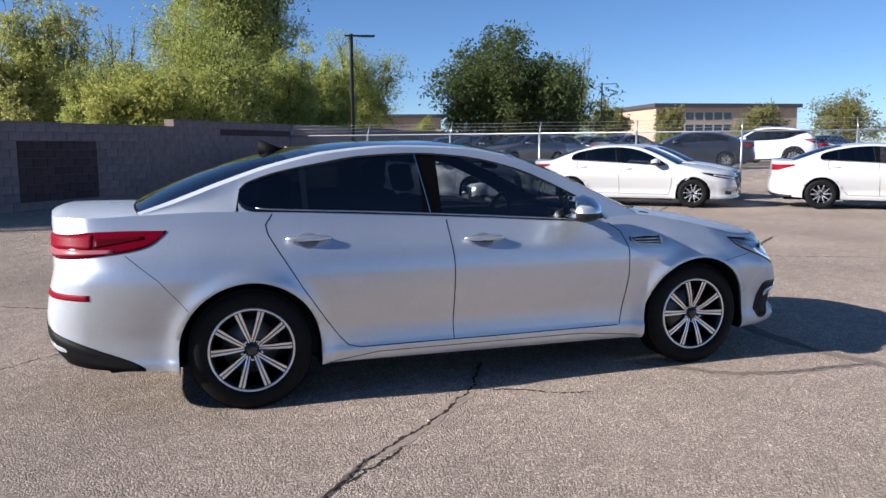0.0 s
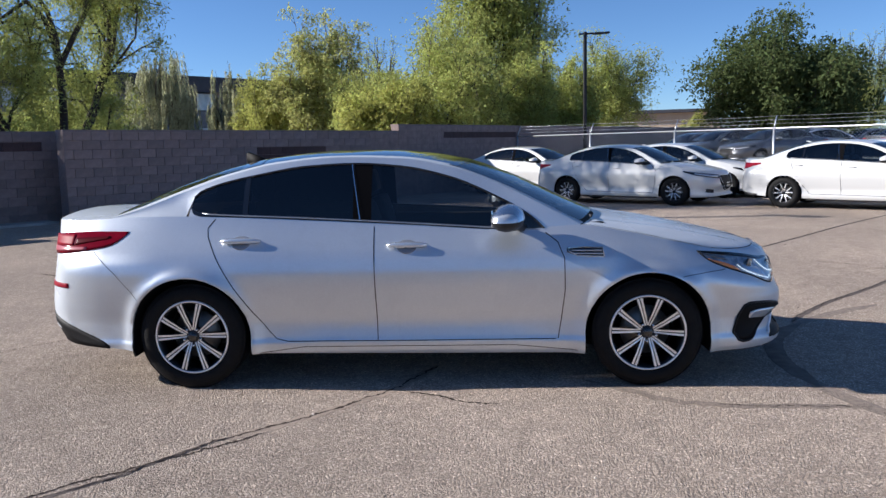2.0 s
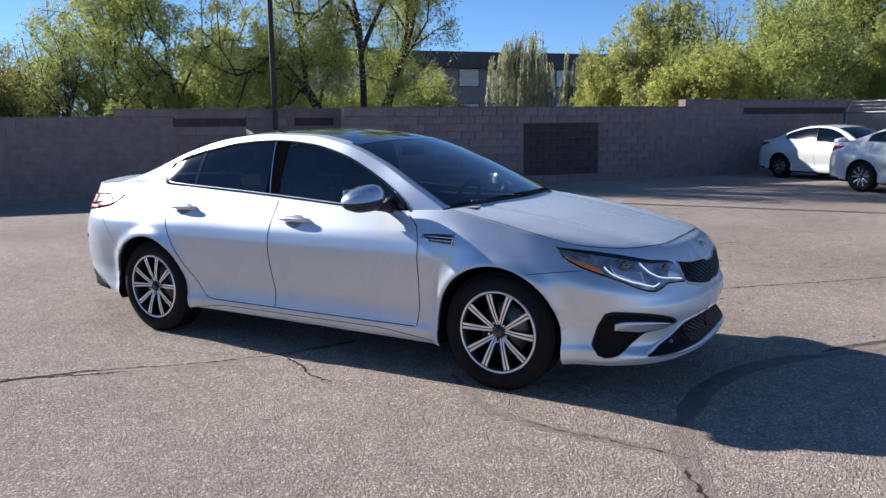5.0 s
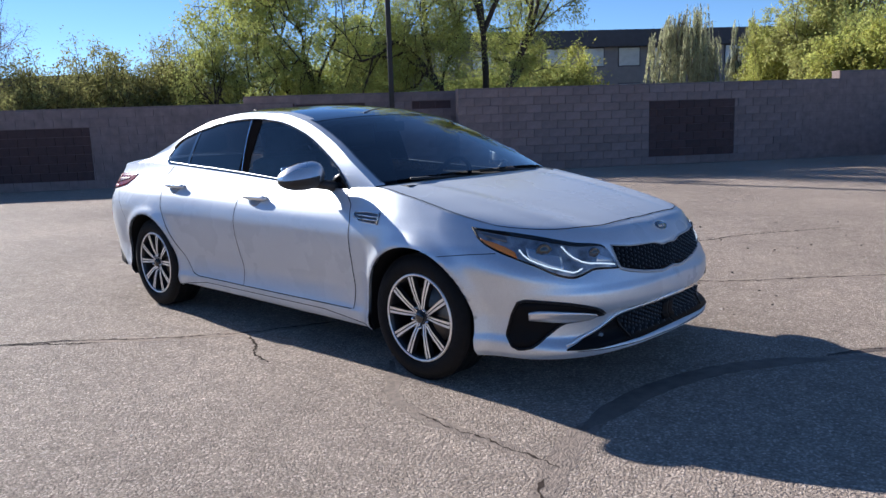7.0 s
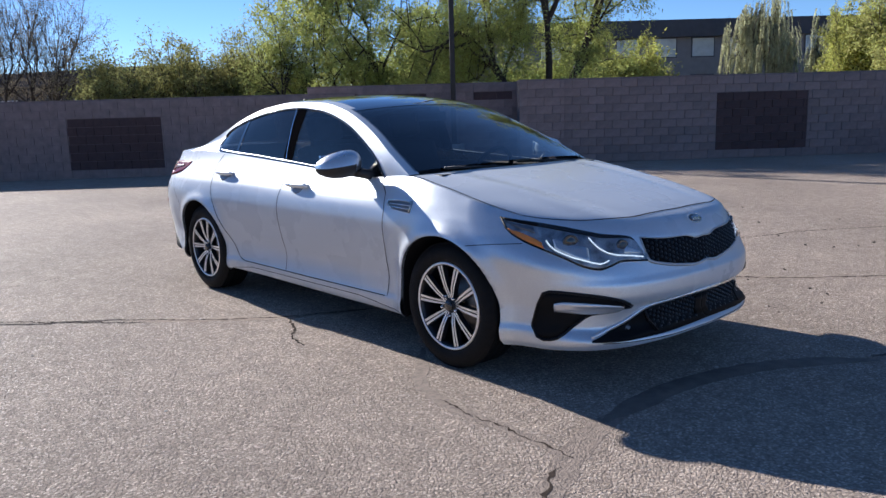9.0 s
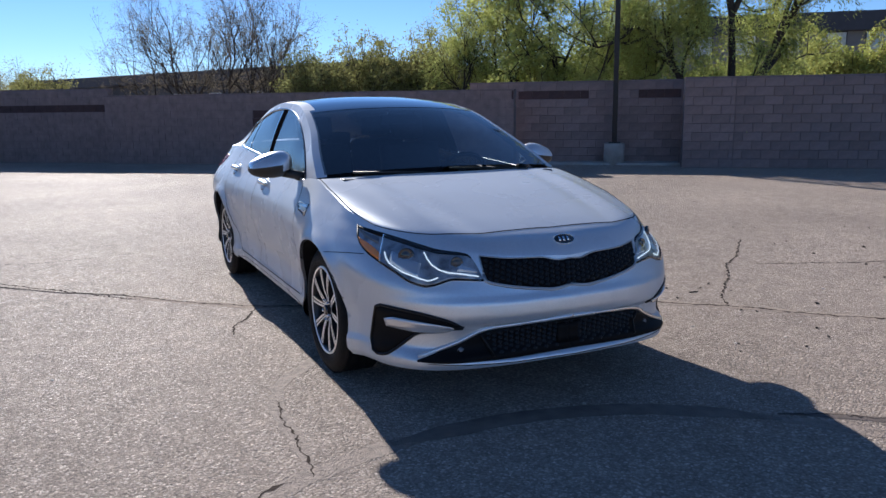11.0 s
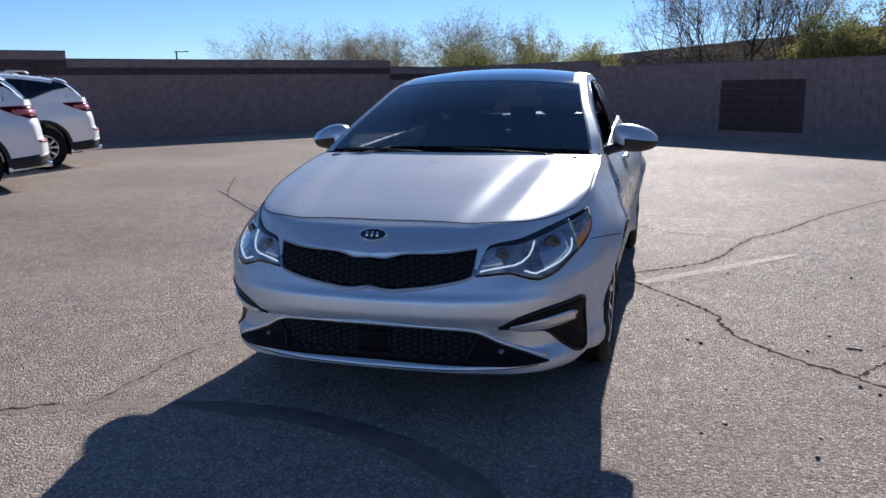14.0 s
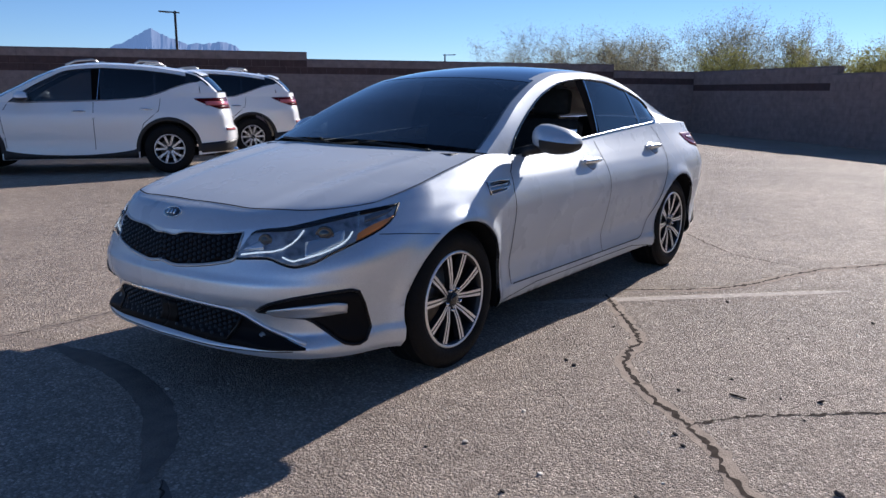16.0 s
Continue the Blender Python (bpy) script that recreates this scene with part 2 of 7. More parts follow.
def tube(pts, radius, sides=8, bm=None, closed=False, cap=True):
    """A round bar along points; radius may be one number or one per point."""
    bm = bm or bmesh.new()
    pts = [Vector(p) for p in pts]
    n = len(pts)
    rad = radius if isinstance(radius, (list, tuple)) else [radius] * n
    rings = []
    up = None
    for i, p in enumerate(pts):
        a = pts[(i - 1) % n] if (i or closed) else p
        b = pts[(i + 1) % n] if (i < n - 1 or closed) else p
        d = (b - a).normalized()
        if up is None:
            up = Vector((0, 0, 1)) if abs(d.z) < 0.9 else Vector((1, 0, 0))
        s = d.cross(up)
        if s.length < 1e-6:
            s = d.orthogonal()
        s.normalize()
        up = s.cross(d).normalized()
        rings.append([bm.verts.new(p + rad[i] * (math.cos(2 * math.pi * k / sides) * s + math.sin(2 * math.pi * k / sides) * up)) for k in range(sides)])
    for i in range(n if closed else n - 1):
        r, q = rings[i], rings[(i + 1) % n]
        for k in range(sides):
            bm.faces.new((r[k], r[(k + 1) % sides], q[(k + 1) % sides], q[k]))
    if cap and not closed:
        bm.faces.new(rings[0][::-1])
        bm.faces.new(rings[-1])
    return bm


def lathe(profile, steps=48, axis="y", bm=None, closed=False):
    """Turns (radius, height) points about an axis."""
    bm = bm or bmesh.new()
    rings = []
    for k in range(steps):
        a = 2 * math.pi * k / steps
        c, s = math.cos(a), math.sin(a)
        rings.append([bm.verts.new((r * c, h, r * s) if axis == "y" else (r * c, r * s, h)) for r, h in profile])
    m = len(profile)
    for k in range(steps):
        r, q = rings[k], rings[(k + 1) % steps]
        for i in range(m if closed else m - 1):
            j = (i + 1) % m
            bm.faces.new((r[i], q[i], q[j], r[j]))
    bmesh.ops.remove_doubles(bm, verts=bm.verts, dist=1e-5)
    bmesh.ops.recalc_face_normals(bm, faces=bm.faces)
    return bm


def grid_mesh(V, keep=None, bm=None, mirror=False, weld=0.0):
    """Faces over a grid of points V[i][j]; keep masks the faces."""
    bm = bm or bmesh.new()
    n, m = V.shape[:2]
    for sgn in ((1, -1) if mirror else (1,)):
        vs = [[bm.verts.new((float(V[i, j, 0]), sgn * float(V[i, j, 1]), float(V[i, j, 2]))) for j in range(m)] for i in range(n)]
        for i in range(n - 1):
            for j in range(m - 1):
                if keep is None or keep[i, j]:
                    q = (vs[i][j], vs[i + 1][j], vs[i + 1][j + 1], vs[i][j + 1])
                    bm.faces.new(q if sgn > 0 else q[::-1])
    bmesh.ops.delete(bm, geom=[v for v in bm.verts if not v.link_faces], context="VERTS")
    if weld:
        bmesh.ops.remove_doubles(bm, verts=bm.verts, dist=weld)
    return bm


def spl(*pts):
    """A smooth curve through (x, y) points, with no overshoot."""
    P = sorted(pts)
    x = np.array([p[0] for p in P], float)
    y = np.array([p[1] for p in P], float)
    h = np.diff(x)
    d = np.diff(y) / h
    s = np.zeros(len(x))
    for i in range(1, len(x) - 1):
        if d[i - 1] * d[i] > 0:
            w1, w2 = 2 * h[i] + h[i - 1], h[i] + 2 * h[i - 1]
            s[i] = (w1 + w2) / (w1 / d[i - 1] + w2 / d[i])
    s[0], s[-1] = d[0], d[-1]

    def f(q):
        q = np.clip(np.asarray(q, float), x[0], x[-1])
        i = np.clip(np.searchsorted(x, q) - 1, 0, len(x) - 2)
        t = (q - x[i]) / h[i]
        return (2 * t ** 3 - 3 * t ** 2 + 1) * y[i] + (t ** 3 - 2 * t ** 2 + t) * h[i] * s[i] + (-2 * t ** 3 + 3 * t ** 2) * y[i + 1] + (t ** 3 - t ** 2) * h[i] * s[i + 1]
    return f


def sstep(a, b, x):
    t = np.clip((np.asarray(x, float) - a) / (b - a), 0, 1)
    return t * t * (3 - 2 * t)

# ---------------------------------------------------------------- ground
def asphalt():
    m = bpy.data.materials.new("asphalt")
    m.use_nodes = True
    nt = m.node_tree
    b = nt.nodes["Principled BSDF"]
    b.inputs["Specular IOR Level"].default_value = 0.13
    b.inputs["Diffuse Roughness"].default_value = 0.25
    tc = nt.nodes.new("ShaderNodeTexCoord")

    def noise_at(scale, detail=4.0):
        n = nt.nodes.new("ShaderNodeTexNoise")
        n.inputs["Scale"].default_value = scale
        n.inputs["Detail"].default_value = detail
        nt.links.new(tc.outputs["Object"], n.inputs["Vector"])
        return n.outputs["Fac"]
    # warped cells, so that the stones are uneven
    wn_ = nt.nodes.new("ShaderNodeTexNoise")
    wn_.inputs["Scale"].default_value = 60
    wn_.inputs["Detail"].default_value = 2
    nt.links.new(tc.outputs["Object"], wn_.inputs["Vector"])
    wm = nt.nodes.new("ShaderNodeMix")
    wm.data_type = "RGBA"
    wm.blend_type = "LINEAR_LIGHT"
    wm.inputs["Factor"].default_value = 0.006
    nt.links.new(tc.outputs["Object"], wm.inputs["A"])
    nt.links.new(wn_.outputs["Color"], wm.inputs["B"])
    v = nt.nodes.new("ShaderNodeTexVoronoi")
    v.inputs["Scale"].default_value = 92
    nt.links.new(wm.outputs["Result"], v.inputs["Vector"])
    ramp = nt.nodes.new("ShaderNodeValToRGB")
    ramp.color_ramp.elements[0].color = (0.27, 0.222, 0.180, 1)
    ramp.color_ramp.elements[1].color = (0.86, 0.725, 0.605, 1)
    e = ramp.color_ramp.elements.new(0.72)
    e.color = (0.54, 0.442, 0.356, 1)
    nt.links.new(v.outputs["Color"], ramp.inputs["Fac"])
    # dark binder between the stones
    gap = nt.nodes.new("ShaderNodeMapRange")
    gap.interpolation_type = "SMOOTHSTEP"
    gap.inputs["From Min"].default_value, gap.inputs["From Max"].default_value = 0.38, 0.66
    gap.inputs["To Min"].default_value, gap.inputs["To Max"].default_value = 0.0, 0.40
    nt.links.new(v.outputs["Distance"], gap.inputs["Value"])
    bind = nt.nodes.new("ShaderNodeMix")
    bind.data_type = "RGBA"
    bind.inputs["B"].default_value = (0.18, 0.147, 0.119, 1)
    nt.links.new(gap.outputs[0], bind.inputs["Factor"])
    nt.links.new(ramp.outputs[0], bind.inputs["A"])
    big = nt.nodes.new("ShaderNodeMapRange")
    big.inputs["From Min"].default_value, big.inputs["From Max"].default_value = 0.3, 0.7
    big.inputs["To Min"].default_value, big.inputs["To Max"].default_value = 0.80, 1.16
    nt.links.new(noise_at(0.35, 7), big.inputs["Value"])
    mid = nt.nodes.new("ShaderNodeMapRange")
    mid.inputs["From Min"].default_value, mid.inputs["From Max"].default_value = 0.3, 0.7
    mid.inputs["To Min"].default_value, mid.inputs["To Max"].default_value = 0.88, 1.1
    nt.links.new(noise_at(6, 5), mid.inputs["Value"])
    mu = nt.nodes.new("ShaderNodeMath")
    mu.operation = "MULTIPLY"
    nt.links.new(big.outputs[0], mu.inputs[0])
    nt.links.new(mid.outputs[0], mu.inputs[1])
    hsv = nt.nodes.new("ShaderNodeHueSaturation")
    nt.links.new(bind.outputs["Result"], hsv.inputs["Color"])
    nt.links.new(mu.outputs[0], hsv.inputs["Value"])
    nt.links.new(hsv.outputs[0], b.inputs["Base Color"])
    # a few polished stones among the dull ones
    sp = nt.nodes.new("ShaderNodeSeparateColor")
    nt.links.new(v.outputs["Color"], sp.inputs[0])
    gl = nt.nodes.new("ShaderNodeMapRange")
    gl.inputs["From Min"].default_value, gl.inputs["From Max"].default_value = 0.72, 0.95
    gl.inputs["To Min"].default_value, gl.inputs["To Max"].default_value = 0.80, 0.50
    nt.links.new(sp.outputs[1], gl.inputs["Value"])
    nt.links.new(gl.outputs[0], b.inputs["Roughness"])
    bp = nt.nodes.new("ShaderNodeBump")
    bp.invert = True
    bp.inputs["Strength"].default_value = 1.0
    bp.inputs["Distance"].default_value = 0.0105
    # rough broken stones: the cells' domes with grit on them
    gn = nt.nodes.new("ShaderNodeTexNoise")
    gn.inputs["Scale"].default_value = 150
    gn.inputs["Detail"].default_value = 3
    gn.inputs["Roughness"].default_value = 0.7
    nt.links.new(tc.outputs["Object"], gn.inputs["Vector"])
    ht = nt.nodes.new("ShaderNodeMath")
    ht.operation = "MULTIPLY_ADD"
    ht.inputs[1].default_value = 1.0
    nt.links.new(gn.outputs["Fac"], ht.inputs[0])
    nt.links.new(v.outputs["Distance"], ht.inputs[2])
    nt.links.new(ht.outputs[0], bp.inputs["Height"])
    nt.links.new(bp.outputs[0], b.inputs["Normal"])
    return m


ASPHALT = asphalt()
OLDTAR = mat("old_seal_band", (0.19, 0.157, 0.13), 0.95, 0, 0, 0.25, 12, 0.4, 90, spec=0.1)
WORN = mat("worn_smooth_asphalt", (0.33, 0.27, 0.218), 0.95, 0, 0, 0.2, 14, 0.3, 90, spec=0.1)
FAINT = mat("worn_seal", (0.245, 0.200, 0.163), 0.80, 0, 0, 0.35, 30, 0.6, 90, spec=0.25)
TAR = mat("tar_sealer", (0.14, 0.115, 0.10), 0.85, 0, 0, 0.35, 9, 0.3, 90, spec=0.2)
CRACK = mat("crack_dirt", (0.05, 0.039, 0.032), 0.98, 0, 0, 0.4, 30, spec=0.05)
STRIPE = mat("worn_stripe_paint", (0.385, 0.33, 0.28), 0.9, 0, 0, 0.3, 22, 0.3, 150)
BLOCK = mat("split_face_block", (0.245, 0.185, 0.170), 0.95, 0, 0, 0.22, 6, 0.6, 70, each=0.13)
DARKBLOCK = mat("dark_brown_block", (0.082, 0.050, 0.047), 0.95, 0, 0, 0.22, 7, 0.6, 70, each=0.15)
MORTAR = mat("mortar", (0.20, 0.155, 0.146), 0.98, 0, 0, 0.2, 12, 0.3, 120)
CONCRETE = mat("concrete", (0.36, 0.33, 0.30), 0.9, 0, 0, 0.2, 5, 0.3, 90)
GALV = mat("galvanised_steel", (0.55, 0.56, 0.57), 0.4, 0.85, 0, 0.12, 20)
POLEMAT = mat("dark_bronze_pole", (0.022, 0.020, 0.020), 0.5, 0.3, 0, 0.2, 10)

FA = -37.5
FENCE = pose(1.75, 23.4, 0, 0, 0, FA)
FENCE_IN = FENCE.inverted()


def ground_z(x, y):
    """The lot is level; beyond the fence the ground climbs a little."""
    q = FENCE_IN @ Vector((x, y, 0))
    return float(0.5 * sstep(0.8, 8, q.y) * sstep(-2, 4, q.x))


bm = bmesh.new()
R0 = [4, 8, 12, 16, 18, 20, 22, 24, 26, 28, 30, 33, 36, 40, 45, 55, 70, 100, 160, 300, 900, 2600]
N = 144
rings = []
for r in R0:
    rings.append([bm.verts.new((r * math.cos(2 * math.pi * a / N), r * math.sin(2 * math.pi * a / N), ground_z(r * math.cos(2 * math.pi * a / N), r * math.sin(2 * math.pi * a / N)))) for a in range(N)])
c0 = bm.verts.new((0, 0, 0))
for a in range(N):
    bm.faces.new((c0, rings[0][a], rings[0][(a + 1) % N]))
    for q, r in zip(rings, rings[1:]):
        bm.faces.new((q[a], r[a], r[(a + 1) % N], q[(a + 1) % N]))
tagged(ob_from("ground", bm, ASPHALT), "sun-bleached pinkish grey asphalt of a cracked parking lot", "ground", kind="structure")


def ribbon(pts, width, z, wob=0.3, seed=1, seg=0.06, top=0.0):
    """A thin uneven strip along ground points, raised at its middle by top."""
    rnd = random.Random(seed)
    P = []
    K = [Vector((*q, 0)) for q in pts]
    K = [2 * K[0] - K[1]] + K + [2 * K[-1] - K[-2]]
    for o, a, b, c in zip(K, K[1:], K[2:], K[3:]):
        n = max(1, int((b - a).length / seg))
        for i in range(n):
            u = i / n
            P.append(0.5 * (2 * a + (b - o) * u + (2 * o - 5 * a + 4 * b - c) * u * u + (3 * a - o - 3 * b + c) * u ** 3))
    P.append(K[-2])
    drift = min(1.0, 0.02 / width)
    jag = 0.0
    m = bmesh.new()
    rows = []
    n = len(P)
    for i, p in enumerate(P):
        d = (P[min(i + 1, n - 1)] - P[max(i - 1, 0)]).normalized()
        s = Vector((-d.y, d.x, 0))
        k = 1 - 0.75 * max(0, 1 - min(i, n - 1 - i) / 5)
        w = 0.5 * width * k * (rnd.choice((0.3, 0.6, 0.8, 1.0, 1.3)) if width < 0.03 else 1)
        off = s * width * wob * 0.8 * drift * rnd.uniform(-1, 1)
        if width < 0.03:
            jag = 0.72 * jag + rnd.uniform(-0.008, 0.008)
        q = p + off + s * jag
        rows.append([m.verts.new(q - s * w * (1 + wob * drift * rnd.uniform(-1, 1)) + Vector((0, 0, z))), m.verts.new(q + Vector((0, 0, z + top))), m.verts.new(q + s * w * (1 + wob * drift * rnd.uniform(-1, 1)) + Vector((0, 0, z)))])
    for a, b in zip(rows, rows[1:]):
        m.faces.new((a[0], b[0], b[1], a[1]))
        m.faces.new((a[1], b[1], b[2], a[2]))
    bmesh.ops.recalc_face_normals(m, faces=m.faces)
    return m


CRACKS = [
    ("tar", 0.034, [(-4.2, -4.9), (-1.6, -2.5), (-1.2, -2.06), (-1.0, -1.79), (-0.9, -1.70)]),
    ("worn", 0.016, [(-1.0, -1.79), (-0.72, -1.54), (-0.5, -1.33), (-0.3, -1.1), (-0.14, -0.9), (0.1, -0.4)]),
    ("dry", 0.018, [(-0.12, -0.93), (0.12, -1.05), (0.33, -1.17), (0.5, -1.2)]),
    ("seal", 0.075, [(1.05, -0.75), (1.21, -0.91), (1.36, -1.05), (1.51, -1.16), (1.7, -1.23), (1.92, -1.26), (2.28, -1.26), (2.55, -1.29)]),
    ("faint", 0.12, [(2.98, -2.15), (2.72, -1.7), (2.57, -1.38), (2.47, -1.12), (2.42, -0.9), (2.40, -0.70)]),
    ("tar", 0.13, [(2.42, -0.92), (2.41, -0.85), (2.40, -0.5), (2.44, -0.15), (2.55, 0.18), (2.75, 0.5), (2.95, 0.72)]),
    ("faint", 0.11, [(2.90, 0.66), (3.02, 0.78), (3.4, 1.1), (3.9, 1.42)]),
    ("dry", 0.02, [(2.55, -1.38), (2.68, -1.62), (2.84, -1.92), (3.2, -2.4), (4.2, -3.4)]),
    ("worn", 0.024, [(-0.31, 0.87), (0.2, 1.24), (0.46, 1.42), (0.85, 1.51), (1.13, 1.72), (1.4, 2.03), (1.6, 2.2), (1.82, 2.37), (2.2, 2.75), (2.63, 3.16), (3.6, 4.1)]),
    ("dry", 0.018, [(1.38, 2.02), (1.2, 2.13), (0.95, 2.4), (0.6, 2.8), (0.33, 3.06), (0.1, 3.4), (-0.6, 4.2)]),
    ("worn", 0.020, [(-0.45, 0.9), (-0.85, 1.36), (-1.13, 1.54), (-1.89, 1.82), (-2.5, 2.22), (-3.4, 2.7), (-5.2, 3.9)]),
    ("dry", 0.012, [(-3.6, -0.3), (-2.81, 0.54), (-2.16, 1.16), (-1.93, 1.81)]),
    ("dry", 0.014, [(-5.5, -5.4), (-3.7, -4.4), (-2.7, -3.38), (-1.52, -2.33), (-0.74, -1.64)]),
    ("dry", 0.010, [(-3.94, -3.8), (-2.79, -2.66), (-2.83, -1.49)]),
    ("tar", 0.06, [(2.9, 0.75), (3.06, 0.99), (3.56, 1.57), (4.26, 2.24), (5.41, 3.44), (6.9, 4.7)]),
    ("tar", 0.05, [(3.9, 4.9), (5.33, 6.52), (6.7, 8.1), (8.06, 9.53), (9.0, 10.6)]),
    ("dry", 0.025, [(4.4, 4.0), (4.7, 3.8), (5.2, 3.1), (6.6, 2.4)]),
    ("dry", 0.02, [(0.4, 3.3), (0.74, 4.07), (0.98, 4.66), (1.6, 5.6)]),
]
for k, (kind, w, pts) in enumerate(CRACKS):
    if kind in ("worn", "seal"):
        tagged(ob_from("worn_strip", ribbon(pts, 0.085 if kind == "worn" else w, 0.0010, 0.9, 70 + k, 0.05), WORN if kind == "worn" else FAINT), "smooth worn strip of asphalt along a crack", "crack", "cracks in the asphalt", "structure")
    if kind == "seal":
        tagged(ob_from("open_crack", ribbon(pts[4:], 0.010, 0.0024, 0.6, 40 + k, 0.02), CRACK), "thin open crack along a worn seal", "crack", "cracks in the asphalt", "structure")
        continue
    if kind == "faint":
        tagged(ob_from("sealed_crack", ribbon(pts, w, 0.0009, 0.5, k, 0.05), FAINT), "worn faint end of the old tar seal", "crack", "cracks in the asphalt", "structure")
    elif kind == "tar":
        tagged(ob_from("sealed_crack", ribbon(pts, w, 0.0015, 0.28, k, 0.05, 0.004), OLDTAR if w > 0.1 else TAR), "crack in the asphalt sealed with dark tar", "crack", "cracks in the asphalt", "structure")
        if w < 0.1:
            tagged(ob_from("open_crack", ribbon(pts, 0.011, 0.0062, 0.6, 40 + k, 0.025), CRACK), "thin open crack along the tar seal", "crack", "cracks in the asphalt", "structure")
    else:
        tagged(ob_from("open_crack", ribbon(pts, 1.1 * w, 0.0022, 0.55, k, 0.02), CRACK), "thin open crack in the asphalt filled with dirt", "crack", "cracks in the asphalt", "structure")
tagged(ob_from("parking_stripe", ribbon([(0.2, 0.58), (-1.4, 2.15)], 0.09, 0.0008, 0.12, 90, 0.05), STRIPE), "faded white parking stripe on the asphalt", "stripe", kind="structure")

# ---------------------------------------------------------------- block walls
WA = 51.0
WALL_NW = pose(-8.67, 10.78, 0, 0, 0, WA)        # x runs along the wall, -y faces the lot
WALL_SW = pose(-22.4, -6.15, 0, 0, 0, WA - 90)    # x runs along the wall, +y faces the lot
BH, BL = 0.2, 0.4


def wall(name, base, spans, panels, bands, face, near):
    """A block wall. spans: (from, to, courses, set forward); face: -1 or 1, the side of the lot; near: the stretch whose blocks are single pieces."""
    core = bmesh.new()
    singles, rest = [], bmesh.new()
    darkrest = bmesh.new()
    for a, b, n, fwd in spans:
        y1 = face * (0.085 + fwd)
        yb = -0.1 * face if fwd > -0.1 else y1 - 0.18 * face
        box(core, a, b, yb, y1, -0.3, n * BH - 0.004)
        for c in range(n):
            x = a - (BL / 2 if c % 2 else 0)
            cuts = {a, b}
            while x < b:
                cuts.add(min(max(x, a), b))
                x += BL
            zc = (c + 0.5) * BH
            for p0, p1, q0, q1 in panels + bands:
                if q0 < zc < q1:
                    cuts |= {e for e in (p0, p1) if a < e < b}
            cuts = sorted(cuts)
            for x0, x1 in zip(cuts, cuts[1:]):
                x0, x1 = x0 + 0.004, x1 - 0.004
                if x1 - x0 < 0.03:
                    continue
                z0, z1 = c * BH + 0.004, (c + 1) * BH - 0.004
                xm, zm = (x0 + x1) / 2, (z0 + z1) / 2
                dark = any(p0 < xm < p1 and q0 < zm < q1 for p0, p1, q0, q1 in panels + bands)
                if near[0] < xm < near[1]:
                    singles.append((x0, x1, y1, z0, z1, dark))
                else:
                    out = 0.016 + 0.006 * ((xm * 7.3 + zm * 3.1) % 1)
                    box(darkrest if dark else rest, x0, x1, y1 - 0.02 * face, y1 + out * face, z0, z1)
        box(core, a, b, yb - 0.02 * face, y1 + 0.02 * face, n * BH - 0.004, n * BH + 0.035)
    w = ob_from(name, core, MORTAR, smooth=False)
    w.matrix_world = base
    tagged(w, "long grey-brown concrete block wall with dark brown inset panels, in shade", "wall", kind="structure")
    meshes = {}
    for x0, x1, y1, z0, z1, dark in singles:
        k = (round(x1 - x0, 2), dark)
        if k not in meshes:
            b = bmesh.new()
            h = (x1 - x0) / 2
            box(b, -h, h, -0.02 * face, 0.02 * face, -(z1 - z0) / 2, (z1 - z0) / 2)
            es = [e for e in b.edges if all(v.co.y * face > 0 for v in e.verts)]
            bmesh.ops.bevel(b, geom=es, offset=0.006, segments=1, affect="EDGES")
            me = bpy.data.meshes.new("block")
            b.to_mesh(me)
            b.free()
            me.materials.append(DARKBLOCK if dark else BLOCK)
            meshes[k] = me
        o = new("block", meshes[k])
        o.parent = w
        o.location = ((x0 + x1) / 2, y1 + random.uniform(-0.004, 0.004), (z0 + z1) / 2)
    for nm, b, mm in (("far_blocks", rest, BLOCK), ("dark_blocks", darkrest, DARKBLOCK)):
        if b.verts:
            tagged(part(nm, b, mm, w, smooth=False), kind="stuff")
        else:
            b.free()
    return w

wall("wall_northwest", WALL_NW,
     [(-22.1, -15.1, 10, 0.0), (-15.1, -3.9, 9, 0.18), (-5.2, 1.6, 10, -1.0), (0.0, 1.1, 10, 0.16), (1.1, 10.1, 10, 0.12), (10.1, 16.2, 11, 0.12)],
     [(4.9, 7.2, 0.2, 1.6), (-10.72, -8.54, 0.2, 1.4)],
     [(-3.95, -2.2, 1.6, 1.8), (-1.0, 0.0, 1.6, 1.8), (12.2, 16.2, 1.8, 2.0), (-21.8, -15.1, 1.4, 1.6)], -1, (-3.9, 9.0))
wall("wall_southwest", WALL_SW, [(-0.4, 3.1, 10, 0.0), (3.1, 13.07, 11, 0.0), (13.07, 34.0, 12, 0.0)], [], [(0, 3.1, 1.6, 1.8), (3.1, 13.07, 1.8, 2.0), (13.07, 34, 1.8, 2.2)], 1, (90, 91))


wall("wall_north", pose(-8.67, 10.78, 0.4, 0, 0, WA), [(16.3, 42.0, 9, 0.0)], [], [], -1, (190, 191))

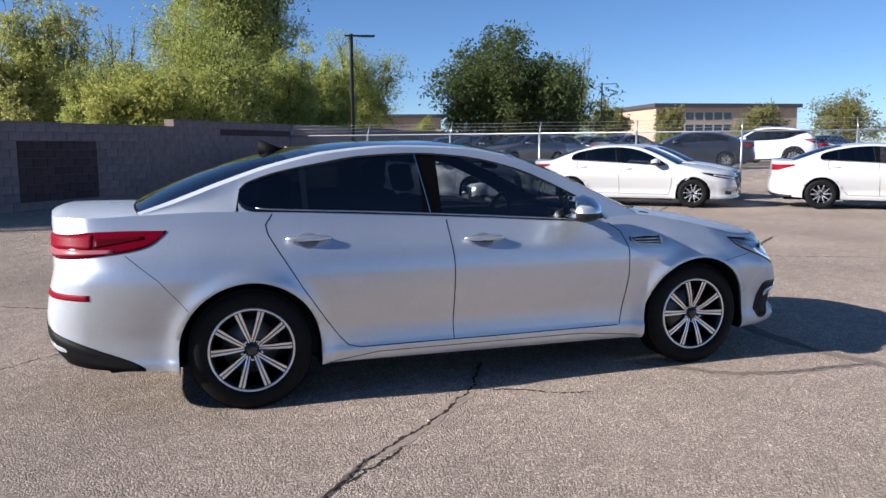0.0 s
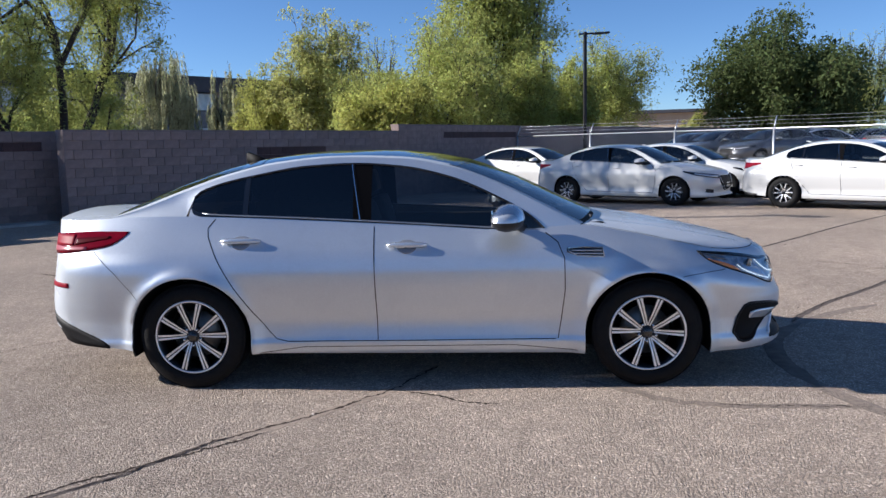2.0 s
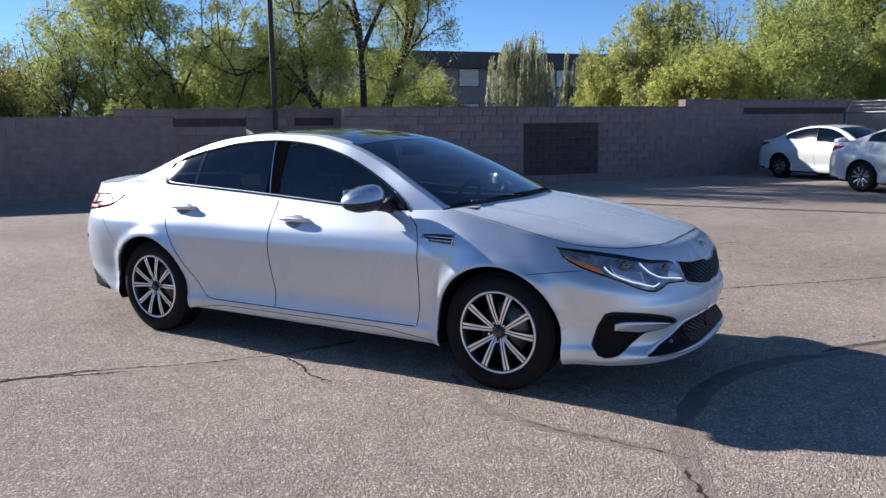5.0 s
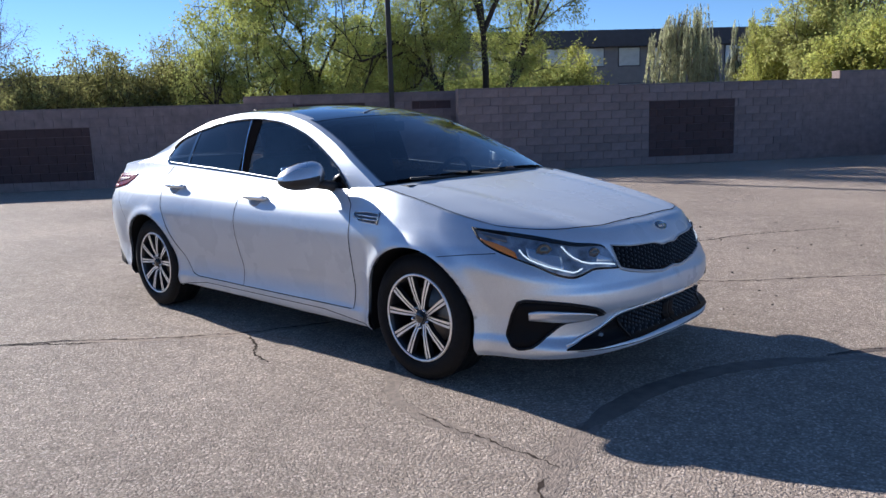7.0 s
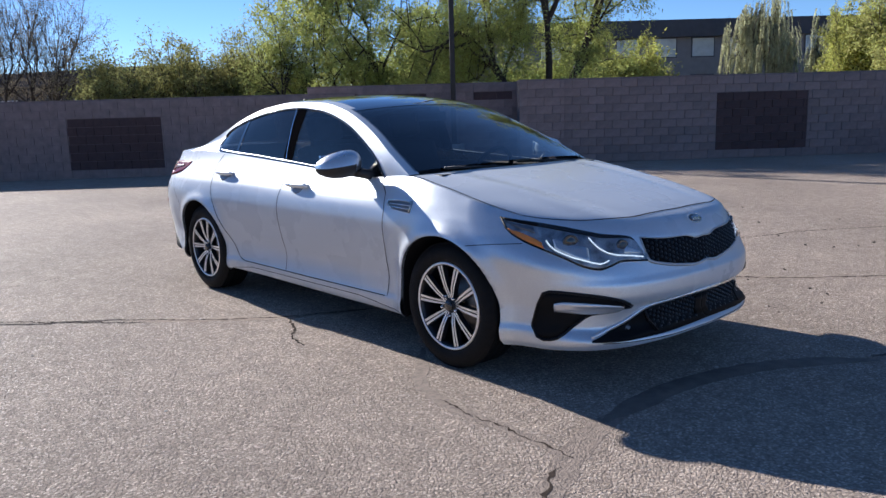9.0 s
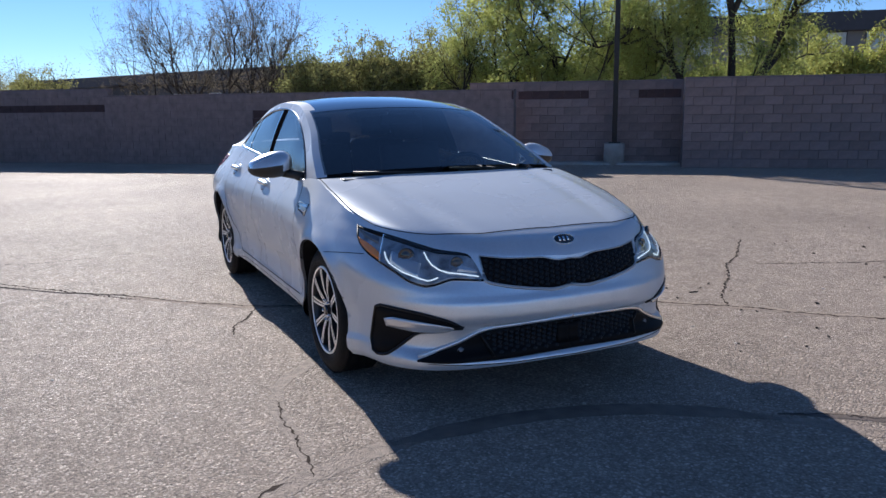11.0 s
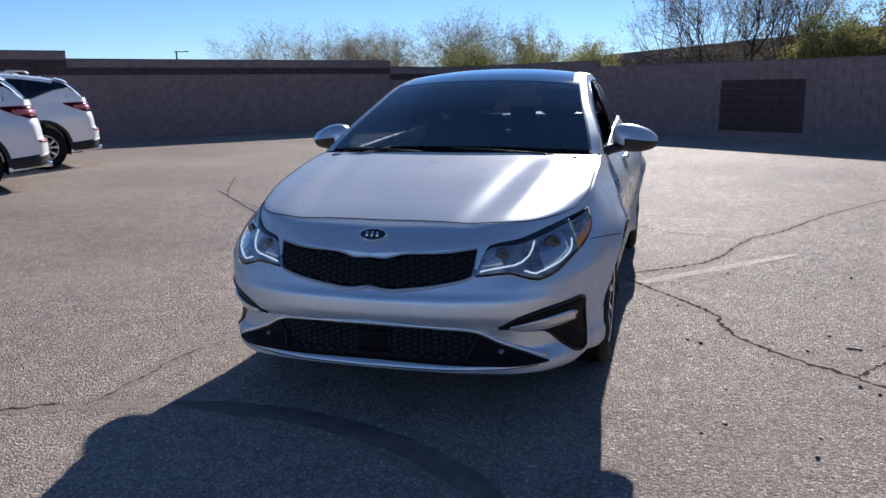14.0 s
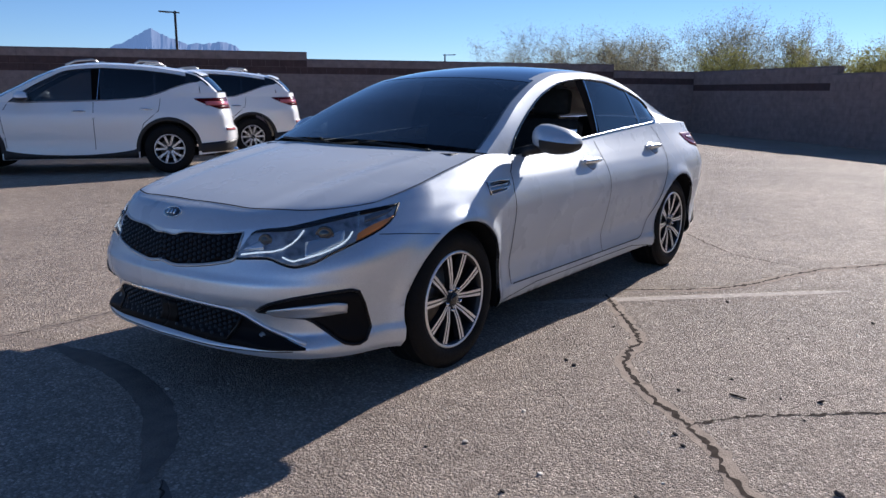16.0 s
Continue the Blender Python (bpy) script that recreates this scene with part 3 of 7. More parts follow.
# ---------------------------------------------------------------- lamp posts
def lamp_post(at, height, arm, base=True, label="dark bronze steel parking lot lamp post"):
    t = thing("lamp_post", label, "lamp post", "lamp posts", at=at)
    z = 0.0
    if base:
        b = bmesh.new()
        lathe([(0.0, 0.0), (0.25, 0.0), (0.25, 0.50), (0.235, 0.52), (0.0, 0.52)], 24, "z", b)
        part("concrete_base", b, CONCRETE, t, "grey concrete base")
        z = 0.52
        part("base_plate", one_box(-0.14, 0.14, -0.14, 0.14, z, z + 0.03, 0.004), POLEMAT, t)
    b = bmesh.new()
    box(b, -0.06, 0.06, -0.06, 0.06, z, height, None, 0.01)
    part("pole", b, POLEMAT, t)
    part("arm", one_box(0.05, arm * 0.55, -0.03, 0.03, height - 0.12, height - 0.05, 0.01, pose(0, 0, 0, 0, -3, 0)), POLEMAT, t)
    part("lamp_head", one_box(arm * 0.5, arm, -0.14, 0.14, height - 0.13, height - 0.06, 0.02, pose(0, 0, 0, 0, -3, 0)), POLEMAT, t)
    if base:
        part("tag", one_box(-0.05, 0.05, -0.064, -0.061, 1.45, 1.52), PAPER, t, "small pale tag")
    return t


lamp_post(pose(-10.06, 9.92, 0, 0, 0, -39), 7.9, 1.1)
lamp_post(pose(4.63, 26.4, 0, 0, 0, 10), 5.95, 1.3, False)
lamp_post(pose(-21.5, -34.0, 0, 0, 0, -40), 5.45, 1.1, False)
lamp_post(pose(-52.0, -38.6, 0, 0, 0, 130), 4.6, 1.2, False)
lamp_post(pose(11.0, 62.0, 0, 0, 0, 0), 7.4, 1.8, False)
lamp_post(pose(44.0, 76.0, 0, 0, 0, 0), 8.6, 2.4, False)

# ---------------------------------------------------------------- chain-link fence


def fence():
    t = thing("chain_link_fence", "galvanised chain-link fence with barbed wire on slanted arms", "fence", kind="structure", at=FENCE)
    post = part("post", tube([(0, 0, 0), (0, 0, 1.86)], 0.032, 10), GALV, t)
    arm = part("wire_arm", tube([(0, 0, 1.84), (0.0, 0.1, 2.02), (0, 0.22, 2.2)], 0.018, 6), GALV, t)
    n = 12
    for k in range(1, n):
        share("post", post, t, pose(3.05 * k, 0, 0))
        share("wire_arm", arm, t, pose(3.05 * k, 0, 0))
    L = 3.05 * (n - 1)
    part("top_rail", tube([(0, 0, 1.83), (L, 0, 1.83)], 0.021, 8), GALV, t)
    for q in range(3):
        y, z = 0.08 + 0.07 * q, 1.97 + 0.11 * q
        part("barbed_wire", tube([(0.5 * i, y, z - 0.02 * math.sin(math.pi * ((0.5 * i) % 3.05) / 3.05)) for i in range(int(L / 0.5) + 1)], 0.004, 4), GALV, t)
    m = bmesh.new()
    s = 0.075
    w = 0.0022
    for d in (1, -1):
        x = -1.8
        while x < L + 1.8:
            x0, z0, x1, z1 = x, 0.05, x + d * 1.76, 1.81
            pts = []
            for (xa, za) in ((x0, z0), (x1, z1)):
                pts.append((xa, za))
            (xa, za), (xb, zb) = pts
            if xb < 0 or xa < 0 or xa > L or xb > L:
                # cut the wire at the fence's ends
                lo, hi = 0.0, 1.0
                for lim, sg in ((0.0, 1), (L, -1)):
                    fa, fb = sg * (xa - lim), sg * (xb - lim)
                    if fa < 0 and fb < 0:
                        lo, hi = 1, 0
                    elif fa < 0:
                        lo = max(lo, fa / (fa - fb))
                    elif fb < 0:
                        hi = min(hi, fa / (fa - fb))
                if lo >= hi:
                    x += s * 1.4142
                    continue
                xa, za, xb, zb = xa + (xb - xa) * lo, za + (zb - za) * lo, xa + (xb - xa) * hi, za + (zb - za) * hi
            y = 0.003 * d
            v = [m.verts.new(c) for c in ((xa - w, y, za), (xa + w, y, za), (xb + w, y, zb), (xb - w, y, zb))]
            m.faces.new(v)
            v = [m.verts.new(c) for c in ((xa, y - w, za), (xa, y + w, za), (xb, y + w, zb), (xb, y - w, zb))]
            m.faces.new(v)
            x += s * 1.4142
    tagged(part("mesh_wire", m, GALV, t, "woven diamond wire mesh", smooth=False), kind="stuff")
    return t


fence()

c = ob_from("curb", one_box(-3.88, 0.0, 0.30, 0.885, -0.1, 0.06, 0.015), CONCRETE)
c.matrix_world = WALL_NW
tagged(c, "low concrete footing along the block wall", "curb", kind="structure")


# ---------------------------------------------------------------- grit
def grit():
    """Small loose stones and dry bits lying about on the asphalt."""
    rnd = random.Random(7)
    b = bmesh.new()
    for k in range(90):
        x, y = (rnd.uniform(-1.5, 5.5), rnd.uniform(1.2, 6.5)) if k < 60 else (rnd.uniform(-4, 7), rnd.uniform(4, 12))
        r = rnd.uniform(0.004, 0.013)
        m = pose(x, y, r * 0.35, rnd.uniform(0, 30), rnd.uniform(0, 30), rnd.uniform(0, 360)) @ Matrix.Diagonal((rnd.uniform(0.8, 1.8), 1.0, 0.6, 1.0))
        bmesh.ops.create_icosphere(b, subdivisions=1, radius=r, matrix=m)
    for x, y in ((1.0, 1.27), (1.5, 2.0), (2.04, 2.07), (2.27, 1.70), (1.58, 2.06)):
        bmesh.ops.create_icosphere(b, subdivisions=1, radius=0.010, matrix=pose(x, y, 0.004, 10, 20, 70 * x) @ Matrix.Diagonal((1.3, 1.0, 0.6, 1.0)))
    tagged(ob_from("debris", b, mat("dark_grit", (0.075, 0.06, 0.05), 0.9, 0, 0, 0.5, 40), smooth=False), "small dark loose stones and dry bits on the asphalt", "debris", kind="stuff")


grit()


def pale_stones():
    rnd = random.Random(8)
    b = bmesh.new()
    spots = [(2.09, 1.74), (1.66, 1.42), (2.04, 1.39), (2.41, 0.05), (1.33, 3.02)] + [(rnd.uniform(-1, 4), rnd.uniform(-3, 4)) for _ in range(60)]
    for k, (x, y) in enumerate(spots):
        r = 0.009 if k < 5 else rnd.uniform(0.003, 0.007)
        bmesh.ops.create_icosphere(b, subdivisions=1, radius=r, matrix=pose(x, y, r * 0.3, rnd.uniform(0, 30), rnd.uniform(0, 30), rnd.uniform(0, 360)) @ Matrix.Diagonal((1.5, 1.0, 0.6, 1.0)))
    tagged(ob_from("pebbles", b, mat("pale_pebble", (0.72, 0.66, 0.58), 0.8, 0, 0, 0.3, 40), smooth=False), "small pale pebbles lying on the asphalt", "pebbles", kind="stuff")
    t = thing("twig", "short dark dry twig lying on the asphalt", "twig")
    part("stem", tube([(0.955, 2.045, 0.004), (0.965, 2.08, 0.006), (0.97, 2.12, 0.004)], [0.003, 0.0045, 0.003], 6), CRACK, t)


pale_stones()

# ---------------------------------------------------------------- car bodies
class Shell:
    """The outer skin of a car: an outline in plan, a section over the height, and a shoulder line on top. p runs from the nose (0) to the tail (1) along one side."""

    def __init__(self, rows, sill, side, front, rear, hubs, arch, flare=0.012):
        R = np.array(rows, float)
        c = np.concatenate([[0], np.cumsum(np.hypot(np.diff(R[:, 0]), np.diff(R[:, 1])))])
        self.len = c[-1]
        self.p = c / c[-1]
        self.f = [spl(*zip(self.p, R[:, k])) for k in range(5)]
        self.sill, self.side, self.front, self.rear = sill, side, front, rear
        self.hubs, self.arch, self.flare = hubs, arch, flare
        self.scoop = lambda x, z: 0.0
        q = np.linspace(0, 1, 2001)
        self.qx, self.q = self.f[0](q), q
        self.qy = self.f[1](q)
        self.tx = self.f[2](q)

    def at_x(self, x):
        return np.interp(-np.asarray(x, float), -self.qx, self.q)

    def at_top_x(self, x):
        return np.interp(-np.asarray(x, float), -self.tx, self.q)

    def nose_y(self, y):
        n = int(np.argmax(self.qy))
        return np.interp(y, self.qy[:n], self.q[:n])

    def tail_y(self, y):
        n = int(np.argmax(self.qy))
        return np.interp(-np.asarray(y, float), -self.qy[n:], self.q[n:])

    def loop(self, p):
        return np.stack([self.f[2](p), self.f[3](p), self.f[4](p)], -1)

    def at(self, p, z=None, k=None, off=0.0):
        p = np.asarray(p, float)
        e = 2e-3
        X, Y = self.f[0](p), self.f[1](p)
        pa, pb = np.clip(p - e, 0, 1), np.clip(p + e, 0, 1)
        tx, ty = self.f[0](pb) - self.f[0](pa), self.f[1](pb) - self.f[1](pa)
        ln = np.hypot(tx, ty)
        nx, ny = ty / ln, -tx / ln
        end = (p < 0.004) | (p > 0.996)
        nx, ny = np.where(end, np.sign(nx), nx), np.where(end, 0, ny)
        zb, zt = self.sill(X), self.f[4](p)
        if z is None:
            z = zb + (zt - zb) * k
        z = np.asarray(z, float)
        k = np.clip((z - zb) / (zt - zb), 0, 1)
        wf, wr, ws = np.clip(nx, 0, 1) ** 2, np.clip(-nx, 0, 1) ** 2, ny ** 2

        def q(zz):
            d = ws * (self.side(zz) + self.scoop(X, zz)) + wf * self.front(zz) + wr * self.rear(zz)
            for hx, hz in self.hubs:
                r = np.hypot(X - hx, np.maximum(zz - hz, 0))
                d = d - ws * self.flare * np.exp(-((r - self.arch) / 0.05) ** 2) * (np.abs(nx) < 0.6)
            return X - nx * (d - off), Y - ny * (d - off)
        x, y = q(z)
        x1, y1 = q(zt)
        side_only = sstep(1.45, 1.0, np.abs(X)) * (np.abs(X) < 1.45)
        w = sstep(0.62, 1.0, k) * (1 - side_only) + sstep(0.76, 1.0, k) * side_only
        x = x + w * (self.f[2](p) + nx * off - x1)
        y = y + w * (self.f[3](p) + ny * off - y1)
        return np.stack([x, np.where(p < 1e-6, 0, np.where(p > 1 - 1e-6, 0, y)), z], -1)

    def lower(self, n=190, m=44):
        """The lower body with its wheel arches cut out."""
        p = np.unique(np.concatenate([np.linspace(0, 1, n), self.p]))
        k = np.linspace(0, 1, m)
        pp, kk = np.meshgrid(p, k, indexing="ij")
        V = self.at(pp, k=kk)
        inside = np.zeros(V.shape[:2], bool)
        for hx, hz in self.hubs:
            dx, dz = V[..., 0] - hx, V[..., 2] - hz
            r = np.hypot(dx, dz)
            a = (np.where(dz > 0, r, np.abs(dx)) < self.arch) & (V[..., 1] > 0.5)
            s = self.arch / np.maximum(r, 1e-4)
            up = a & (dz > 0)
            V[..., 0] = np.where(up, hx + dx * s, np.where(a, hx + np.sign(dx) * self.arch, V[..., 0]))
            V[..., 2] = np.where(up, hz + dz * s, V[..., 2])
            inside |= a
        keep = ~(inside[:-1, :-1] & inside[1:, :-1] & inside[:-1, 1:] & inside[1:, 1:])
        bm = grid_mesh(V, keep, mirror=True, weld=1e-4)
        bmesh.ops.recalc_face_normals(bm, faces=bm.faces)
        return bm

    def arch_ring(self, hx, hz, sgn, depth=0.09, n=40):
        a = np.linspace(-0.35, math.pi + 0.35, n)
        x, z = hx + self.arch * np.cos(a), hz + self.arch * np.sin(a)
        x = np.where(np.sin(a) < 0, hx + self.arch * np.sign(np.cos(a)), x)
        o = self.at(self.at_x(x), z)
        o[:, 0], o[:, 2] = x, z
        i = o.copy()
        i[:, 1] -= depth
        V = np.stack([o, i], 1)
        V[..., 1] *= sgn
        return grid_mesh(V)

    def patch(self, p0, p1, lo, hi, off=0.003, nu=24, nv=6, sgn=1, thick=0.012, bulge=0.0, by=None):
        """A panel that follows the skin between two height curves lo(s), hi(s), s from 0 to 1."""
        s = np.linspace(0, 1, nu)
        p = p0 + (p1 - p0) * s
        L = np.array([lo(a) for a in s], float)
        H = np.array([hi(a) for a in s], float)
        t = np.linspace(0, 1, nv)
        P, T = np.meshgrid(p, t, indexing="ij")
        Z = L[:, None] + (H - L)[:, None] * T
        S = np.meshgrid(s, t, indexing="ij")[0]
        B = off + bulge * np.sin(np.pi * np.clip(S, 0, 1)) * np.sin(np.pi * T)
        V = self.at(P, Z, off=B)
        W = self.at(P, Z, off=off - thick)
        V[..., 1] *= sgn
        W[..., 1] *= sgn
        bm = bmesh.new()
        n, m = V.shape[:2]
        a = [[bm.verts.new(V[i, j].tolist()) for j in range(m)] for i in range(n)]
        rim = [(i, 0) for i in range(n)] + [(n - 1, j) for j in range(1, m)] + [(i, m - 1) for i in range(n - 2, -1, -1)] + [(0, j) for j in range(m - 2, 0, -1)]
        for i in range(n - 1):
            for j in range(m - 1):
                bm.faces.new((a[i][j], a[i + 1][j], a[i + 1][j + 1], a[i][j + 1]))
        w = {q: bm.verts.new(W[q].tolist()) for q in rim}
        for q, r in zip(rim, rim[1:] + rim[:1]):
            bm.faces.new((a[q[0]][q[1]], a[r[0]][r[1]], w[r], w[q]))
        bmesh.ops.remove_doubles(bm, verts=bm.verts, dist=2e-4)
        bmesh.ops.recalc_face_normals(bm, faces=bm.faces)
        return bm

    def line(self, pts, width=0.005, off=0.0012, sgn=1, step=0.02, bm=None):
        """A flat strip along (p, z) points on the skin."""
        bm = bm or bmesh.new()
        pts = [np.array(q, float) for q in pts]
        Q = []
        for a, b in zip(pts, pts[1:]):
            n = max(1, int(math.hypot((b[0] - a[0]) * self.len, b[1] - a[1]) / step))
            Q += [a + (b - a) * i / n for i in range(n)]
        Q.append(pts[-1])
        prev = None
        for i, q in enumerate(Q):
            d = Q[min(i + 1, len(Q) - 1)] - Q[max(i - 1, 0)]
            d = np.array([d[0] * self.len, d[1]])
            d /= np.hypot(*d) + 1e-9
            s = np.array([-d[1] / self.len, d[0]]) * width / 2
            pair = []
            for g in (-1, 1):
                v = self.at(q[0] + g * s[0], q[1] + g * s[1], off=off)
                pair.append(bm.verts.new((float(v[0]), sgn * float(v[1]), float(v[2]))))
            if prev:
                bm.faces.new((prev[0], pair[0], pair[1], prev[1]))
            prev = pair
        bmesh.ops.recalc_face_normals(bm, faces=bm.faces)
        return bm

    def bar(self, pts, radius, off=0.0, sgn=1, sides=6):
        q = [self.at(a, b, off=off) for a, b in pts]
        return tube([(float(v[0]), sgn * float(v[1]), float(v[2])) for v in q], radius, sides)


class Cabin:
    """Bonnet, glasshouse, roof and boot lid over a shell. Curves are given over x at the side of the car."""

    def __init__(self, sh, cowl, deck, rail_y, rail_z, mid_z, bow, g_lo, g_hi, nose, bonnet_z, deck_z):
        self.sh, self.cowl, self.deck = sh, cowl, deck
        self.rail_y, self.rail_z, self.mid_z, self.bow = rail_y, rail_z, mid_z, bow
        self.g_lo, self.g_hi = g_lo, g_hi
        self.nose, self.bonnet_z, self.deck_z = nose, bonnet_z, deck_z

    def belt(self, x):
        return self.sh.loop(self.sh.at_top_x(x))

    def side_pt(self, x, z, off=0.0):
        """A point of the glasshouse side at x and height z."""
        b = self.belt(x)
        ry, rz = self.rail_y(x), self.rail_z(x)
        s = np.clip((z - b[..., 2]) / np.maximum(rz - b[..., 2], 1e-3), 0, 1)
        r = sstep(1.25, 1.6, -np.asarray(x, float)) * (np.asarray(x, float) < -1.25) * self.haunch
        y = b[..., 1] - (b[..., 1] - ry) * ((0.72 * s + 0.28 * s * s) * (1 - r) + (1 - (1 - s) ** 1.7) * r)
        return np.stack([np.broadcast_to(x, y.shape), y + off, np.broadcast_to(z, y.shape)], -1)

    def roof_pt(self, x, fr, off=0.0):
        """A point across the car, fr 1 at the rail and 0 in the middle."""
        ry, rz = self.rail_y(x), self.rail_z(x)
        g = 1 - np.abs(fr) ** 2.3
        return np.stack([x + self.bow(x) * (1 - fr * fr), ry * fr, rz + (self.mid_z(x) - rz) * g + off], -1)

    def bonnet_pt(self, t, fr, off=0.0):
        sh = self.sh
        pc = sh.at_top_x(self.cowl)
        ps = self.nose + (pc - self.nose) * t
        sd = sh.loop(ps)
        c = sh.loop(self.nose)
        yn = c[..., 1]
        pf = np.interp(np.abs(fr) * yn, sh.f[3](sh.q[sh.q <= self.nose]), sh.q[sh.q <= self.nose])
        F = sh.loop(pf)
        tau = (c[..., 0] - sd[..., 0]) / (c[..., 0] - self.cowl)
        cx = self.cowl + self.bow(self.cowl) * (1 - np.asarray(fr) ** 2)
        x = F[..., 0] + (cx - F[..., 0]) * tau
        g = 1 - np.abs(fr) ** 2.6
        z = sd[..., 2] + (self.bonnet_z(tau) - sd[..., 2]) * g
        z0 = c[..., 2] + (self.bonnet_z(0.0) - c[..., 2]) * g
        z = z + (1 - tau) ** 4 * (F[..., 2] - z0)
        sw = np.sin(np.pi * np.clip(tau, 0, 1)) ** 0.7
        crease = 0.008 * np.exp(-((np.abs(fr) - 0.66 - 0.1 * tau) / 0.07) ** 2) * sw - 0.008 * np.exp(-((np.abs(fr) - 0.46 - 0.16 * tau) / 0.075) ** 2) * sw
        return np.stack([x, np.asarray(fr) * sd[..., 1], z + crease + off], -1)

    def deck_pt(self, t, fr, off=0.0):
        sh = self.sh
        p0 = sh.at_top_x(self.deck)
        tl = self.tail
        ps = p0 + (tl - p0) * t
        sd = sh.loop(ps)
        c = sh.loop(tl)
        sel = sh.q >= tl
        pf = np.interp(-np.abs(fr) * c[..., 1], -sh.f[3](sh.q[sel]), sh.q[sel])
        F = sh.loop(pf)
        tau = (self.deck - sd[..., 0]) / (self.deck - c[..., 0])
        cx = self.deck + self.bow(self.deck) * (1 - np.asarray(fr) ** 2)
        x = cx + (F[..., 0] - cx) * tau
        g = 1 - np.abs(fr) ** 2.3
        z = sd[..., 2] + (self.deck_z(tau) - sd[..., 2]) * g
        z1 = c[..., 2] + (self.deck_z(1.0) - c[..., 2]) * g
        z = z + tau ** 4 * (F[..., 2] - z1)
        return np.stack([x, np.asarray(fr) * sd[..., 1], z + off], -1)

    tail = 0.93
    haunch = 0.0

    def surf(self, fn, a0, a1, b0, b1, nu, nv, off=0.0, sgn=1, flip=False):
        A, B = np.meshgrid(np.linspace(a0, a1, nu), np.linspace(b0, b1, nv), indexing="ij")
        V = fn(A, B, off)
        V[..., 1] *= sgn
        bm = grid_mesh(V)
        bmesh.ops.recalc_face_normals(bm, faces=bm.faces)
        return bm

    def band(self, x0, x1, lo, hi, nu=60, nv=6, off=0.0, sgn=1, inner=0.0):
        """A strip of the glasshouse side between two height curves over x; inner: thickness towards the cabin."""
        x = np.linspace(x0, x1, nu)
        L, H = lo(x), hi(x)
        t = np.linspace(0, 1, nv)
        X = np.repeat(x[:, None], nv, 1)
        Z = L[:, None] + (H - L)[:, None] * t
        V = self.side_pt(X, Z, off)
        V[..., 1] *= sgn
        bm = grid_mesh(V)
        bmesh.ops.remove_doubles(bm, verts=bm.verts, dist=2e-4)
        bmesh.ops.recalc_face_normals(bm, faces=bm.faces)
        return bm


def strip3(pts, width_dir, width, bm=None):
    """A flat strip along 3D points, widened along width_dir."""
    bm = bm or bmesh.new()
    w = Vector(width_dir) * width / 2
    prev = None
    for q in pts:
        q = Vector([float(c) for c in q])
        pair = (bm.verts.new(q - w), bm.verts.new(q + w))
        if prev:
            bm.faces.new((prev[0], pair[0], pair[1], prev[1]))
        prev = pair
    return bm


